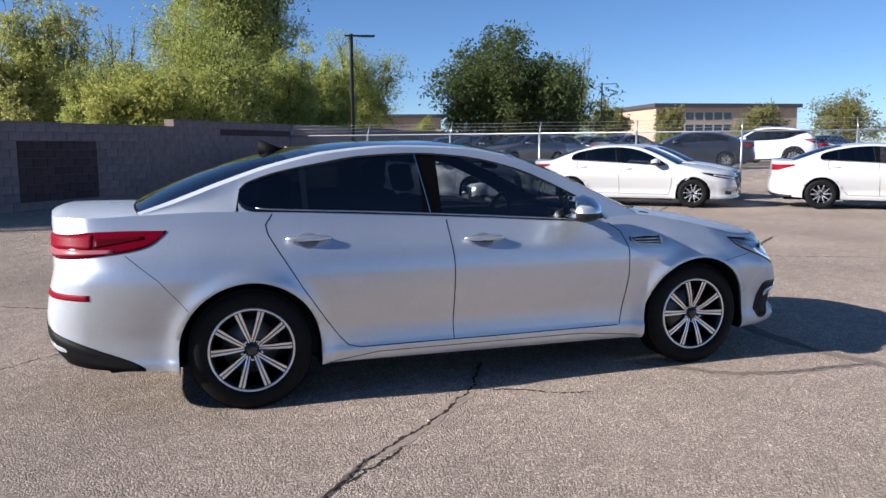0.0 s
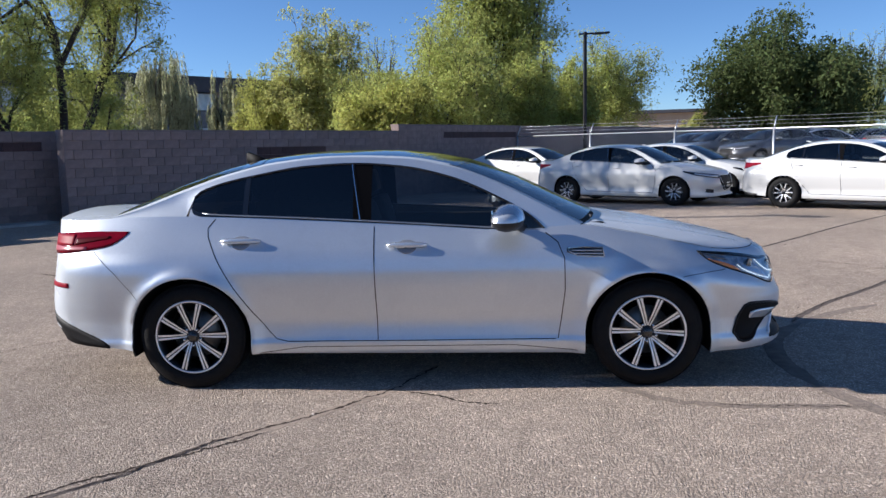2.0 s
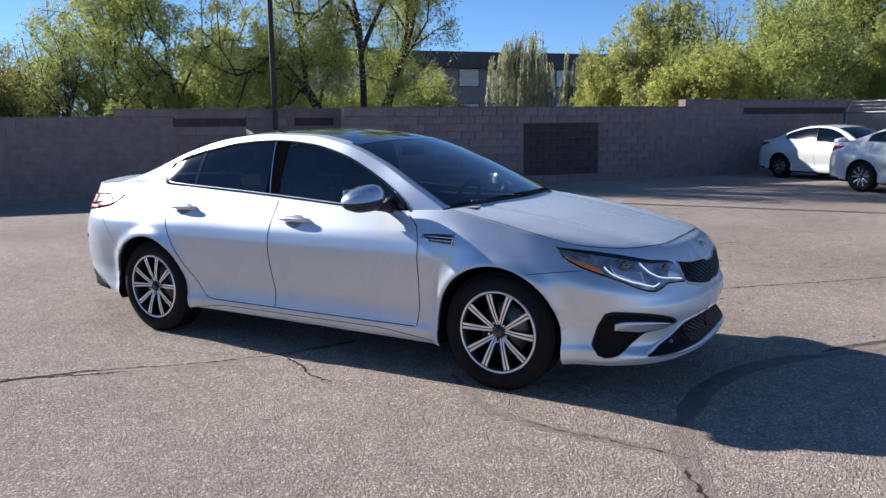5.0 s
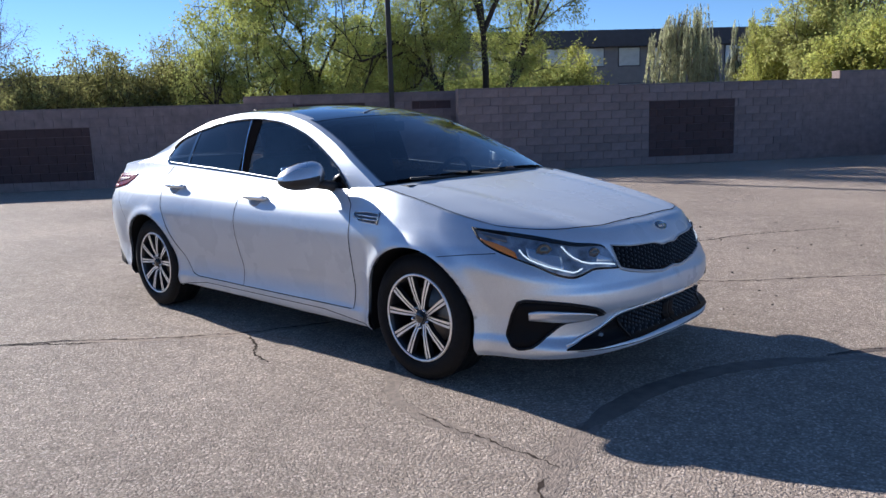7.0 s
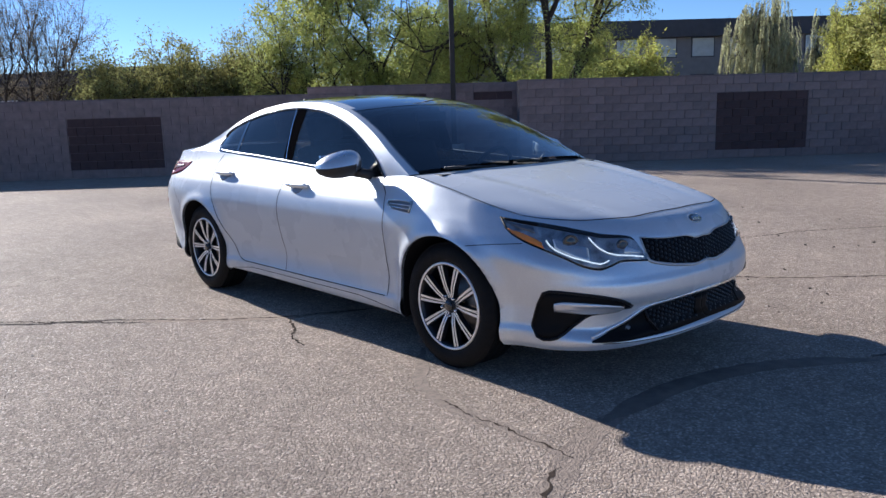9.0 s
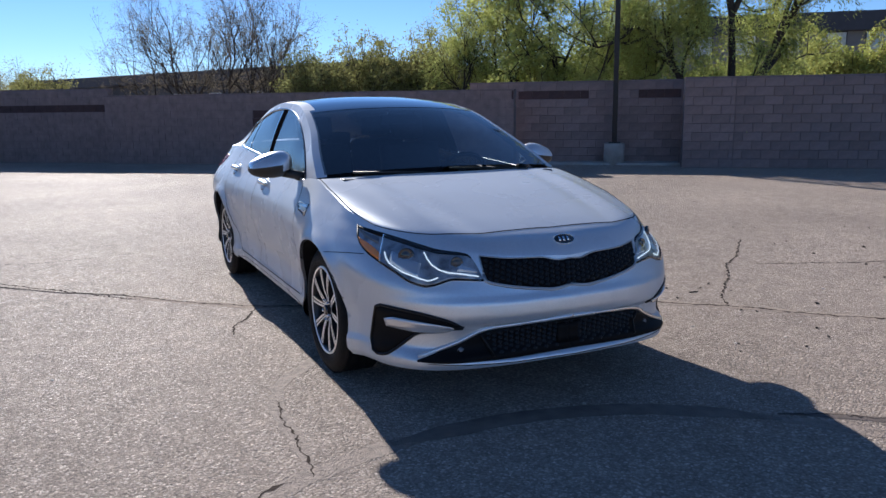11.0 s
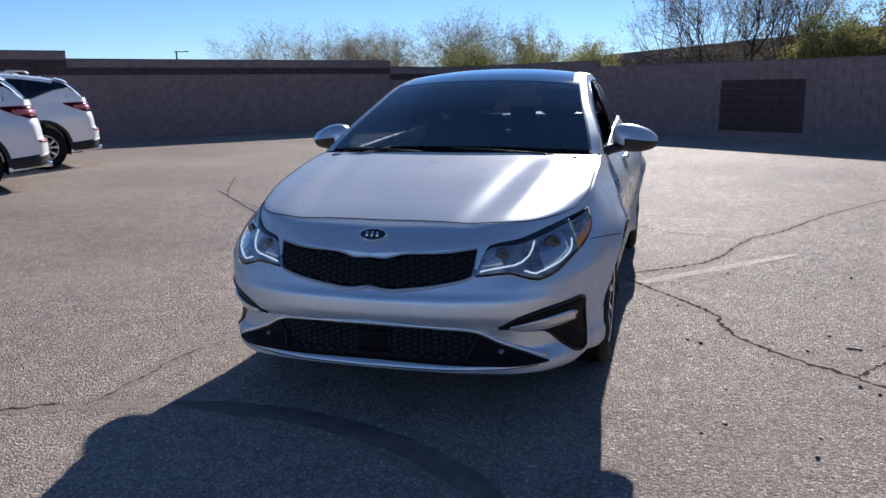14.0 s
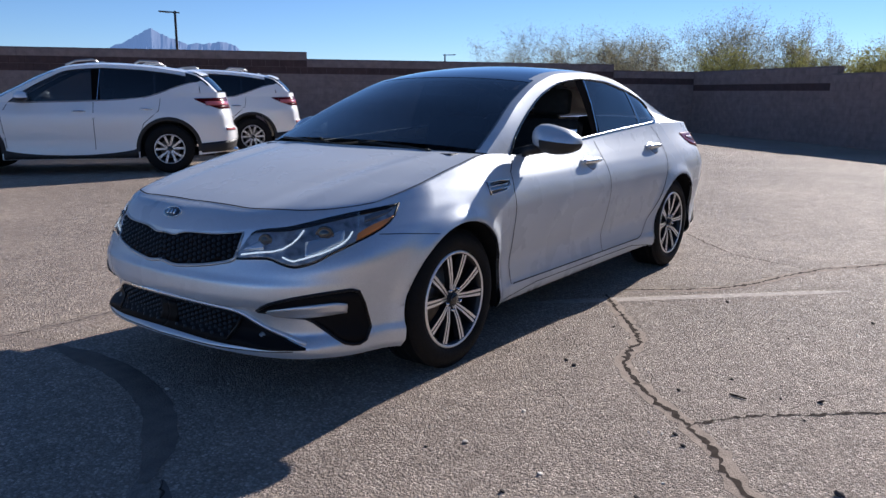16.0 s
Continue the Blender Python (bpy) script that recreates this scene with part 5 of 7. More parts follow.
def silver_saloon():
    car = thing("saloon_car", "silver four-door saloon car with black roof and machined alloy wheels", "car")
    sh, cb = saloon_shell()
    part("body", sh.lower(230, 64), SILVER, car, "metallic silver painted body")
    part("bonnet", cb.surf(cb.bonnet_pt, 0, 1, -1, 1, 46, 91), SILVER, car, "smooth silver bonnet")
    part("boot_lid", cb.surf(cb.deck_pt, 0, 1, -1, 1, 20, 41), SILVER, car)
    glasshouse(cb, car, SILVER, x_open=1)
    cabin_fittings(car, 0.37)
    fit_wheels(car, [HX, -HX], 0.774, 0.333, 0.232, 0.23, 10, True, True)
    for sg in (1, -1):
        for hx in (HX, -HX):
            part("arch_edge", sh.arch_ring(hx, 0.335, sg, 0.018), SILVER, car)
            part("wheel_arch", sh.arch_ring(hx, 0.335, sg, 0.36), DARK, car, "dark wheel arch liner")
        ax = sh.at_x
        # shut lines
        S = [
            [(ax(0.785), 0.945), (ax(0.86), 0.89), (ax(0.902), 0.80), (ax(0.905), 0.6), (ax(0.885), 0.42), (ax(0.865), 0.30)],
            [(ax(-0.255), 0.995), (ax(-0.245), 0.75), (ax(-0.24), 0.30)],
            [(ax(-1.26), 1.055), (ax(-1.30), 1.0), (ax(-1.29), 0.95), (ax(-1.24), 0.86), (ax(-1.12), 0.66), (ax(-1.0), 0.48), (ax(-0.92), 0.37), (ax(-0.87), 0.315), (ax(-0.80), 0.298)],
            [(ax(-0.80), 0.298), (ax(0.0), 0.296), (ax(0.85), 0.298)],
            [(ax(-2.02), 0.87), (ax(-1.86), 0.74), (ax(-1.72), 0.575)],
            [(ax(1.95), 0.706), (ax(1.80), 0.698), (ax(1.605), 0.680)],
        ]
        for k, q in enumerate(S):
            part("panel_gap", sh.line(q, 0.0055 if k < 4 else 0.003, 0.0012, sg), SEAM, car)
        # flat black strip painted for the shade line of the sill crease
        part("sill_crease_shade", sh.line([(ax(-0.98), 0.225), (ax(-0.7), 0.262), (ax(0.6), 0.262), (ax(0.98), 0.225)], 0.004, 0.0012, sg), SEAM, car)
        for x, z in ((-0.048, 0.884), (-1.075, 0.922)):
            handle(car, sh, x, z, sg)
        door_mirror(car, sg, SILVER)
        # wing vent
        v = part("wing_vent", sh.patch(ax(1.14), ax(0.915), lambda s: 0.802 + 0.030 * s ** 3, lambda s: 0.862 - 0.004 * s, 0.004, 14, 4, sg), GLOSSBLACK, car, "black wing vent with bright bars")
        part("vent_frame", sh.bar([(ax(1.135), 0.806), (ax(1.137), 0.858), (ax(1.02), 0.861), (ax(0.92), 0.856), (ax(0.93), 0.836), (ax(0.98), 0.812), (ax(1.135), 0.804)], 0.0035, 0.006, sg), CHROME, v)
        for k in range(2):
            part("vent_bar", sh.bar([(ax(1.13), 0.822 + 0.018 * k), (ax(0.95 - 0.006 * k), 0.824 + 0.017 * k)], 0.0035, 0.006, sg), CHROME, v)
        # tail lamp
        ny = sh.tail_y
        t0, t1 = 0.784, float(ny(0.462))
        tlo = spl((0.784, 0.984), (0.790, 0.948), (0.802, 0.907), (0.829, 0.877), (0.881, 0.851), (1.0, 0.85))
        thi = spl((0.784, 0.987), (0.8145, 0.989), (0.848, 0.985), (0.884, 0.971), (1.0, 0.965))
        tl = part("tail_light", sh.patch(t0, t1, lambda s: float(tlo(t0 + (t1 - t0) * s)), lambda s: float(thi(t0 + (t1 - t0) * s)), 0.006, 40, 7, sg, bulge=0.004), REDLAMP, car, "red tail light")
        part("tail_lens", sh.patch(0.846, t1, lambda s: 0.904, lambda s: 0.972 - 0.008 * s, 0.0118, 20, 5, sg), RED, tl)
        part("dark_insert", sh.patch(0.803, 0.845, lambda s: 0.950 - 0.044 * s, lambda s: 0.962 - 0.010 * s, 0.0118, 12, 4, sg), DARKRED, tl)
        part("reverse_lens", sh.patch(0.828, t1, lambda s: 0.882 - 0.024 * s, lambda s: 0.899, 0.0118, 20, 4, sg), CLEARRED, tl)
        part("rear_reflector", sh.patch(ax(-2.20), ny(0.48), lambda s: 0.642, lambda s: 0.672, 0.004, 16, 4, sg), RED, car, "red bumper reflector")
        part("rear_diffuser", sh.patch(ax(-1.95), 1.0, lambda s: 0.258 + 0.06 * s, lambda s: 0.275 + 0.20 * min(1, s * 2.0) ** 0.8, 0.004, 30, 4, sg), INTAKE, car, "black lower rear bumper")
        # headlamp
        ny = sh.nose_y
        h0, h1 = 0.072, 0.1815
        lo = spl((0, 0.617), (0.21, 0.624), (0.31, 0.604), (0.38, 0.594), (0.44, 0.601), (0.51, 0.614), (0.61, 0.645), (0.74, 0.682), (0.86, 0.718), (0.957, 0.760), (1, 0.8145))
        hi = spl((0, 0.624), (0.08, 0.70), (0.125, 0.728), (0.35, 0.746), (0.40, 0.753), (0.60, 0.78), (0.75, 0.797), (1, 0.815))
        hl = part("headlight", sh.patch(h0, h1, lo, hi, 0.001, 44, 9, sg), LAMPIN, car, "headlight with grey housing and lit running light")
        part("headlight_glass", sh.patch(h0, h0 + 0.73 * (h1 - h0), lambda s: float(lo(0.73 * s)), lambda s: float(hi(0.73 * s)), 0.010, 44, 9, sg, 0.008, 0.004), LENS, hl)
        at_ = lambda a: h0 + (h1 - h0) * a
        part("running_light", sh.bar([(at_(a), z) for a, z in ((0.036, 0.637), (0.15, 0.648), (0.25, 0.654), (0.31, 0.664), (0.365, 0.684), (0.40, 0.706), (0.43, 0.733))], 0.0034, 0.005, sg), DRL, hl, "lit white running light")
        part("running_light", sh.bar([(at_(a), z) for a, z in ((0.31, 0.634), (0.345, 0.624), (0.375, 0.620), (0.44, 0.630), (0.55, 0.649), (0.62, 0.668), (0.66, 0.682), (0.685, 0.70), (0.70, 0.722))], 0.0034, 0.005, sg), DRL, hl, "lit white running light")
        part("lamp_lid", sh.patch(at_(0.10), at_(0.99), lambda s: float(hi(0.10 + 0.89 * s)) - 0.004 - 0.014 * math.sin(math.pi * s) ** 0.7, lambda s: float(hi(0.10 + 0.89 * s)) + 0.002, 0.0045, 30, 3, sg, 0.01), INTAKE, hl, "black strip over the headlight")
        part("lamp_bezel", sh.bar([(at_(a), float(lo(a)) + 0.002) for a in np.linspace(0.0, 1.0, 30)], 0.005, 0.001, sg), INTAKE, hl, "black rim under the headlight")
        part("reflector_tray", sh.patch(at_(0.05), at_(0.19), lambda s: float(lo(0.05 + 0.14 * s)) + 0.034, lambda s: float(lo(0.05 + 0.14 * s)) + 0.042 + 0.034 * s, 0.003, 12, 4, sg), CLEARGREY, hl, "small grey reflector")
        part("reflector_tray", sh.patch(at_(0.44), at_(0.66), lambda s: float(lo(0.44 + 0.22 * s)) + 0.026, lambda s: 0.45 * float(lo(0.44 + 0.22 * s)) + 0.55 * float(hi(0.44 + 0.22 * s)), 0.003, 12, 4, sg), CLEARGREY, hl, "bright reflector tray")
        for s0, r in ((0.20, 0.024), (0.55, 0.032)):
            q = sh.at(at_(s0), float(lo(s0) + hi(s0)) / 2 + 0.012, off=0.002)
            part("projector", lathe([(0.0, 0.010), (r * 0.6, 0.008), (r, 0.0), (r * 1.15, 0.004), (r * 1.2, -0.01)], 20, "z"), ROOFGLASS, hl, "dark projector lens").matrix_basis = Matrix.Translation((float(q[0]), sg * float(q[1]), float(q[2]))) @ pose(0, 0, 0, 0, 90, 0) @ pose(0, 0, 0, -sg * 25 if s0 < 0.5 else -sg * 40, 0, 0)
        part("side_marker", sh.patch(at_(0.73), at_(0.955), lambda s: float(lo(0.73 + 0.225 * s)) + 0.008, lambda s: float(lo(0.73 + 0.225 * s)) + 0.014 + 0.026 * math.sin(math.pi * min(1, 0.25 + 0.75 * s)), 0.006, 12, 4, sg, 0.008), AMBER, hl, "amber side marker")
        part("marker_lens", sh.patch(at_(0.76), at_(0.96), lambda s: 0.42 * float(lo(0.76 + 0.225 * s)) + 0.58 * float(hi(0.76 + 0.225 * s)), lambda s: float(hi(0.76 + 0.225 * s)) - 0.018 * (1 - s) - 0.006 - 0.010 * s * s, 0.004, 10, 3, sg, 0.008), LAMPGREY, hl, "clear strip over the side marker")
        # fog lamp pocket
        f0, f1 = 0.086, 0.169
        flo = spl((0, 0.405), (0.11, 0.402), (0.20, 0.390), (0.39, 0.382), (0.59, 0.322), (0.75, 0.266), (0.86, 0.256), (0.94, 0.27), (1, 0.315))
        fhi = spl((0, 0.413), (0.145, 0.450), (0.475, 0.484), (0.80, 0.494), (0.88, 0.478), (0.985, 0.345), (1, 0.325))
        fg = part("fog_light_pocket", sh.patch(f0, f1, flo, fhi, 0.003, 40, 7, sg), INTAKE, car, "black fog light pocket")
        part("pocket_rim", sh.bar([(f0 + (f1 - f0) * s, float(fhi(s))) for s in np.linspace(0, 1, 16)] + [(f0 + (f1 - f0) * s, float(flo(s))) for s in np.linspace(1, 0, 16)], 0.007, 0.002, sg), GRILLEBAR, fg)
        zl = spl((0, 0.400), (0.15, 0.386), (0.46, 0.385), (1, 0.396))
        zh = spl((0, 0.408), (0.03, 0.416), (0.85, 0.446), (1, 0.434))
        part("fog_light", sh.patch(0.093, 0.1495, lambda s: float(zl(s)), lambda s: float(zh(s)), 0.012, 20, 4, sg, 0.01), CLEARGREY, fg, "clear fog light")
    ny = sh.nose_y
    # grille
    GE = 0.465
    gl_lo = spl((0, 0.576), (0.14, 0.565), (0.22, 0.563), (0.30, 0.567), (0.45, 0.575), (0.80, 0.603), (0.91, 0.618), (1, 0.715))
    gl_hi = spl((0, 0.690), (0.14, 0.685), (0.25, 0.697), (0.32, 0.703), (0.68, 0.709), (0.97, 0.722), (1, 0.724))
    for sg in (1, -1):
        o = part("grille", sh.patch(0.0, ny(GE), lambda s: float(gl_lo(s)), lambda s: float(gl_hi(s)), 0.002, 36, 5, sg), INTAKE, car, "black grille with scaled mesh")
        b = bmesh.new()
        for i in range(19):
            for j in range(9):
                y = 0.014 + i * 0.028
                z = 0.560 + j * 0.022 + (0.011 if i % 2 else 0)
                s = y / GE
                if s > 0.97 or not (gl_lo(s) + 0.008 < z < gl_hi(s) - 0.008):
                    continue
                q = sh.at(ny(y), z, off=0.005)
                x0, y0, z0 = float(q[0]), sg * float(q[1]), float(q[2])
                c = [b.verts.new((x0, y0 + d * 0.009, z0 + e * 0.007)) for d, e in ((-1.6, 0), (-0.7, -1.3), (0.7, -1.3), (1.6, 0), (0.7, 1.3), (-0.7, 1.3))]
                t = b.verts.new((x0 + 0.009, y0, z0 - 0.006))
                for a, d in zip(c, c[1:] + c[:1]):
                    b.faces.new((a, d, t))
        tagged(part("grille_mesh", b, GRILLEBAR, o, smooth=False), kind="stuff")
        part("grille_frame", sh.bar([(ny(GE * s), float(gl_hi(s))) for s in np.linspace(0, 1, 24)] + [(ny(GE * s), float(gl_lo(s))) for s in np.linspace(1, 0, 24)], 0.0038, 0.004, sg), SATIN, o, "satin chrome grille frame")
        # lower intake
        ilo = spl((0, 0.274), (0.6, 0.264), (0.9, 0.255), (1, 0.256))
        ihi = spl((0, 0.416), (0.36, 0.402), (0.6, 0.384), (0.76, 0.332), (1, 0.264))
        lo_ = part("lower_intake", sh.patch(0.0, ny(0.70), lambda s: float(ilo(s)), lambda s: float(ihi(s)), 0.003, 40, 6, sg), INTAKE, car, "black lower air intake")
        b = bmesh.new()
        for i in range(17):
            for j in range(6):
                y = 0.014 + i * 0.028
                z = 0.290 + j * 0.021 + (0.0105 if i % 2 else 0)
                if not (ilo(y / 0.7) + 0.010 < z < ihi(y / 0.7) - 0.010) or (y < 0.07 and z < 0.395) or y > 0.38 + 0.5 * (z - 0.28):
                    continue
                q = sh.at(ny(y), z, off=0.006)
                x0, y0, z0 = float(q[0]), sg * float(q[1]), float(q[2])
                c = [b.verts.new((x0, y0 + d * 0.009, z0 + e * 0.0065)) for d, e in ((-1.5, 0), (-0.7, -1.3), (0.7, -1.3), (1.5, 0), (0.7, 1.3), (-0.7, 1.3))]
                t = b.verts.new((x0 + 0.008, y0, z0 - 0.005))
                for a, d in zip(c, c[1:] + c[:1]):
                    b.faces.new((a, d, t))
        tagged(part("intake_mesh", b, GRILLEBAR, lo_, smooth=False), kind="stuff")
        part("sensor_cover", sh.patch(0.0, ny(0.06), lambda s: 0.295, lambda s: 0.385, 0.010, 6, 4, sg, 0.01), INTAKE, lo_, "flat black sensor cover")
        part("intake_divider", sh.bar([(ny(0.44), 0.375), (ny(0.415), 0.33), (ny(0.39), 0.28)], 0.006, 0.010, sg), GRILLEBAR, lo_)
        q = sh.at(ny(0.525), 0.297, off=-0.010)
        part("corner_lamp", lathe([(0.0, 0.012), (0.012, 0.010), (0.016, 0.0), (0.020, 0.004), (0.021, -0.02)], 20, "z"), LAMPGREY, lo_, "small round lamp in the intake's corner").matrix_basis = Matrix.Translation((float(q[0]), sg * float(q[1]), float(q[2]))) @ pose(0, 0, 0, 0, 90, 0)
        part("intake_brow", sh.bar([(ny(0.70 * s), float(ihi(s)) + 0.012) for s in np.linspace(0, 1, 30)], 0.012, -0.002, sg, 8), SILVER, car, "silver ridge over the lower intake")
        part("grille_sill", sh.bar([(ny(GE * s), float(gl_lo(s)) - 0.005) for s in np.linspace(0, 0.95, 28)], 0.006, 0.003, sg), SATIN, o, "satin chrome strip under the grille")
        part("splitter_gap", sh.line([(ny(y), 0.25) for y in np.linspace(0, 0.66, 20)], 0.004, 0.001, sg), SEAM, car)
        # bonnet gaps
        T = np.linspace(0.02, 1, 40)
        gap = [cb.bonnet_pt(t, np.float64(0.985), 0.0015) * np.array([1, sg, 1]) for t in T]
        part("bonnet_gap", strip3(gap, (0, 1, 0), 0.006), SEAM, car)
    fr = np.linspace(-0.985, 0.985, 50)
    front = [cb.bonnet_pt(np.float64(0.015 + 0.085 * (1 - abs(f) ** 1.6)), np.float64(f), 0.0015) for f in fr]
    part("bonnet_front_gap", strip3(front, (0.8, 0, -0.6), 0.006), SEAM, car)
    q = cb.bonnet_pt(np.float64(0.03), np.float64(0.0), 0.002)
    bm_ = Matrix.Translation([float(c) for c in q]) @ pose(0, 0, 0, 0, 50, 0)
    b = lathe([(0.0, 0.004), (0.9, 0.004), (1.0, 0.0)], 32, "z")
    bmesh.ops.scale(b, vec=(0.027, 0.054, 0.8), verts=b.verts)
    bmesh.ops.transform(b, matrix=bm_, verts=b.verts)
    bd = part("badge", b, GLOSSBLACK, car, "dark oval maker's badge with bright rim")
    b = tube([(0.027 * math.cos(a), 0.054 * math.sin(a), 0.002) for a in np.linspace(0, 2 * math.pi, 32, endpoint=False)], 0.0022, 6, closed=True)
    bmesh.ops.transform(b, matrix=bm_, verts=b.verts)
    part("badge_rim", b, CHROME, bd)
    for k in range(3):
        part("badge_bar", one_box(-0.011, 0.011, -0.030 + 0.022 * k, -0.020 + 0.022 * k, 0.003, 0.005, 0.0, bm_), CHROME, bd)
    part("plate_bracket_bolt", one_box(2.372, 2.378, -0.02, 0.02, 0.445, 0.455, 0.002), SATIN, car)
    for sg in (1, -1):
        part("wiper", tube([(1.13, sg * 0.3 + 0.22, 0.995), (1.12, sg * 0.3 - 0.05, 1.012), (1.10, sg * 0.3 - 0.3, 1.02)], 0.008, 5), BLACK, car, "black wiper arm")
    part("cowl_panel", one_box(1.0, 1.17, -0.68, 0.68, 0.965, 0.99, 0.008), BLACK, car)
    b = bmesh.new()
    fin = [(-1.06, 1.405), (-1.14, 1.425), (-1.245, 1.468), (-1.262, 1.462), (-1.265, 1.35)]
    a1 = [b.verts.new((x, -0.012, z)) for x, z in fin]
    a2 = [b.verts.new((x, 0.012, z)) for x, z in fin]
    b.faces.new(a1)
    b.faces.new(a2[::-1])
    for i in range(5):
        j = (i + 1) % 5
        b.faces.new((a1[i], a2[i], a2[j], a1[j]))
    bmesh.ops.bevel(b, geom=list(b.edges), offset=0.003, segments=2, affect="EDGES")
    part("shark_fin_antenna", b, FINBLACK, car, "black shark fin antenna")
    part("dash_card", one_box(0.84, 0.90, 0.02, 0.15, 0.962, 0.966, 0.0, pose(0, 0, 0, 0, 0, 0)), PAPER, car, "white paper lying on the dashboard")
    return car


silver_saloon()

# ---------------------------------------------------------------- trees
def leaf_mat(name, color, spread=0.22):
    m = bpy.data.materials.new(name)
    m.use_nodes = True
    nt = m.node_tree
    nt.nodes.remove(nt.nodes["Principled BSDF"])
    geo = nt.nodes.new("ShaderNodeNewGeometry")
    mr = nt.nodes.new("ShaderNodeMapRange")
    mr.inputs["To Min"].default_value, mr.inputs["To Max"].default_value = 1 - spread, 1 + spread
    nt.links.new(geo.outputs["Random Per Island"], mr.inputs["Value"])
    mh = nt.nodes.new("ShaderNodeMapRange")
    mh.inputs["To Min"].default_value, mh.inputs["To Max"].default_value = 0.485, 0.515
    nt.links.new(geo.outputs["Random Per Island"], mh.inputs["Value"])
    hsv = nt.nodes.new("ShaderNodeHueSaturation")
    hsv.inputs["Color"].default_value = (*color, 1)
    tc = nt.nodes.new("ShaderNodeTexCoord")
    nz = nt.nodes.new("ShaderNodeTexNoise")
    nz.inputs["Scale"].default_value = 0.9
    nz.inputs["Detail"].default_value = 3
    nt.links.new(tc.outputs["Object"], nz.inputs["Vector"])
    mc = nt.nodes.new("ShaderNodeMapRange")
    mc.inputs["From Min"].default_value, mc.inputs["From Max"].default_value = 0.3, 0.7
    mc.inputs["To Min"].default_value, mc.inputs["To Max"].default_value = 0.62, 1.32
    nt.links.new(nz.outputs["Fac"], mc.inputs["Value"])
    mm = nt.nodes.new("ShaderNodeMath")
    mm.operation = "MULTIPLY"
    nt.links.new(mr.outputs[0], mm.inputs[0])
    nt.links.new(mc.outputs[0], mm.inputs[1])
    nt.links.new(mm.outputs[0], hsv.inputs["Value"])
    nt.links.new(mh.outputs[0], hsv.inputs["Hue"])
    d = nt.nodes.new("ShaderNodeBsdfDiffuse")
    t = nt.nodes.new("ShaderNodeBsdfTranslucent")
    mx = nt.nodes.new("ShaderNodeMixShader")
    mx.inputs[0].default_value = 0.48
    nt.links.new(hsv.outputs[0], d.inputs[0])
    nt.links.new(hsv.outputs[0], t.inputs[0])
    nt.links.new(d.outputs[0], mx.inputs[1])
    nt.links.new(t.outputs[0], mx.inputs[2])
    nt.links.new(mx.outputs[0], nt.nodes["Material Output"].inputs[0])
    return m


L_OLIVE = leaf_mat("olive_leaves", (0.40, 0.43, 0.13))
L_YELLOW = leaf_mat("yellow_green_leaves", (0.415, 0.425, 0.118))
L_DARK = leaf_mat("dark_green_leaves", (0.11, 0.14, 0.055), 0.12)
L_BRIGHT = leaf_mat("light_olive_leaves", (0.45, 0.455, 0.16))
L_PALE = leaf_mat("pale_grey_green_leaves", (0.46, 0.46, 0.28))
L_BUSH = leaf_mat("bush_leaves", (0.26, 0.255, 0.095))
L_TWIG = leaf_mat("grey_olive_twigs", (0.27, 0.25, 0.16))
L_DRY = leaf_mat("dry_twigs", (0.19, 0.165, 0.12))
BARK = mat("bark", (0.045, 0.036, 0.030), 0.95, 0, 0, 0.3, 12, 0.6, 40)
GREYBARK = mat("grey_bark", (0.095, 0.078, 0.068), 0.95, 0, 0, 0.3, 12, 0.6, 40)


def leaf_mesh(pts, size, rng, dirs, aspect=0.5):
    """Small pointed leaves at the points, lying roughly along their sprays."""
    n = len(pts)
    a = rng.normal(size=(n, 3)) * 0.8 + dirs
    a /= np.linalg.norm(a, axis=1)[:, None] + 1e-9
    b = np.cross(a, rng.normal(size=(n, 3)))
    b /= np.linalg.norm(b, axis=1)[:, None] + 1e-9
    s = size * rng.uniform(0.6, 1.35, (n, 1))
    A, B = a * s * 0.5, b * s * 0.5 * aspect
    V = np.stack([pts - A - B, pts - A * 0.6 + B, pts + A], 1).reshape(-1, 3)
    me = bpy.data.meshes.new("crown")
    me.vertices.add(3 * n)
    me.vertices.foreach_set("co", V.astype(np.float32).ravel())
    me.loops.add(3 * n)
    me.loops.foreach_set("vertex_index", np.arange(3 * n, dtype=np.int32))
    me.polygons.add(n)
    me.polygons.foreach_set("loop_start", np.arange(0, 3 * n, 3, dtype=np.int32))
    me.update(calc_edges=True)
    me.validate()
    return me


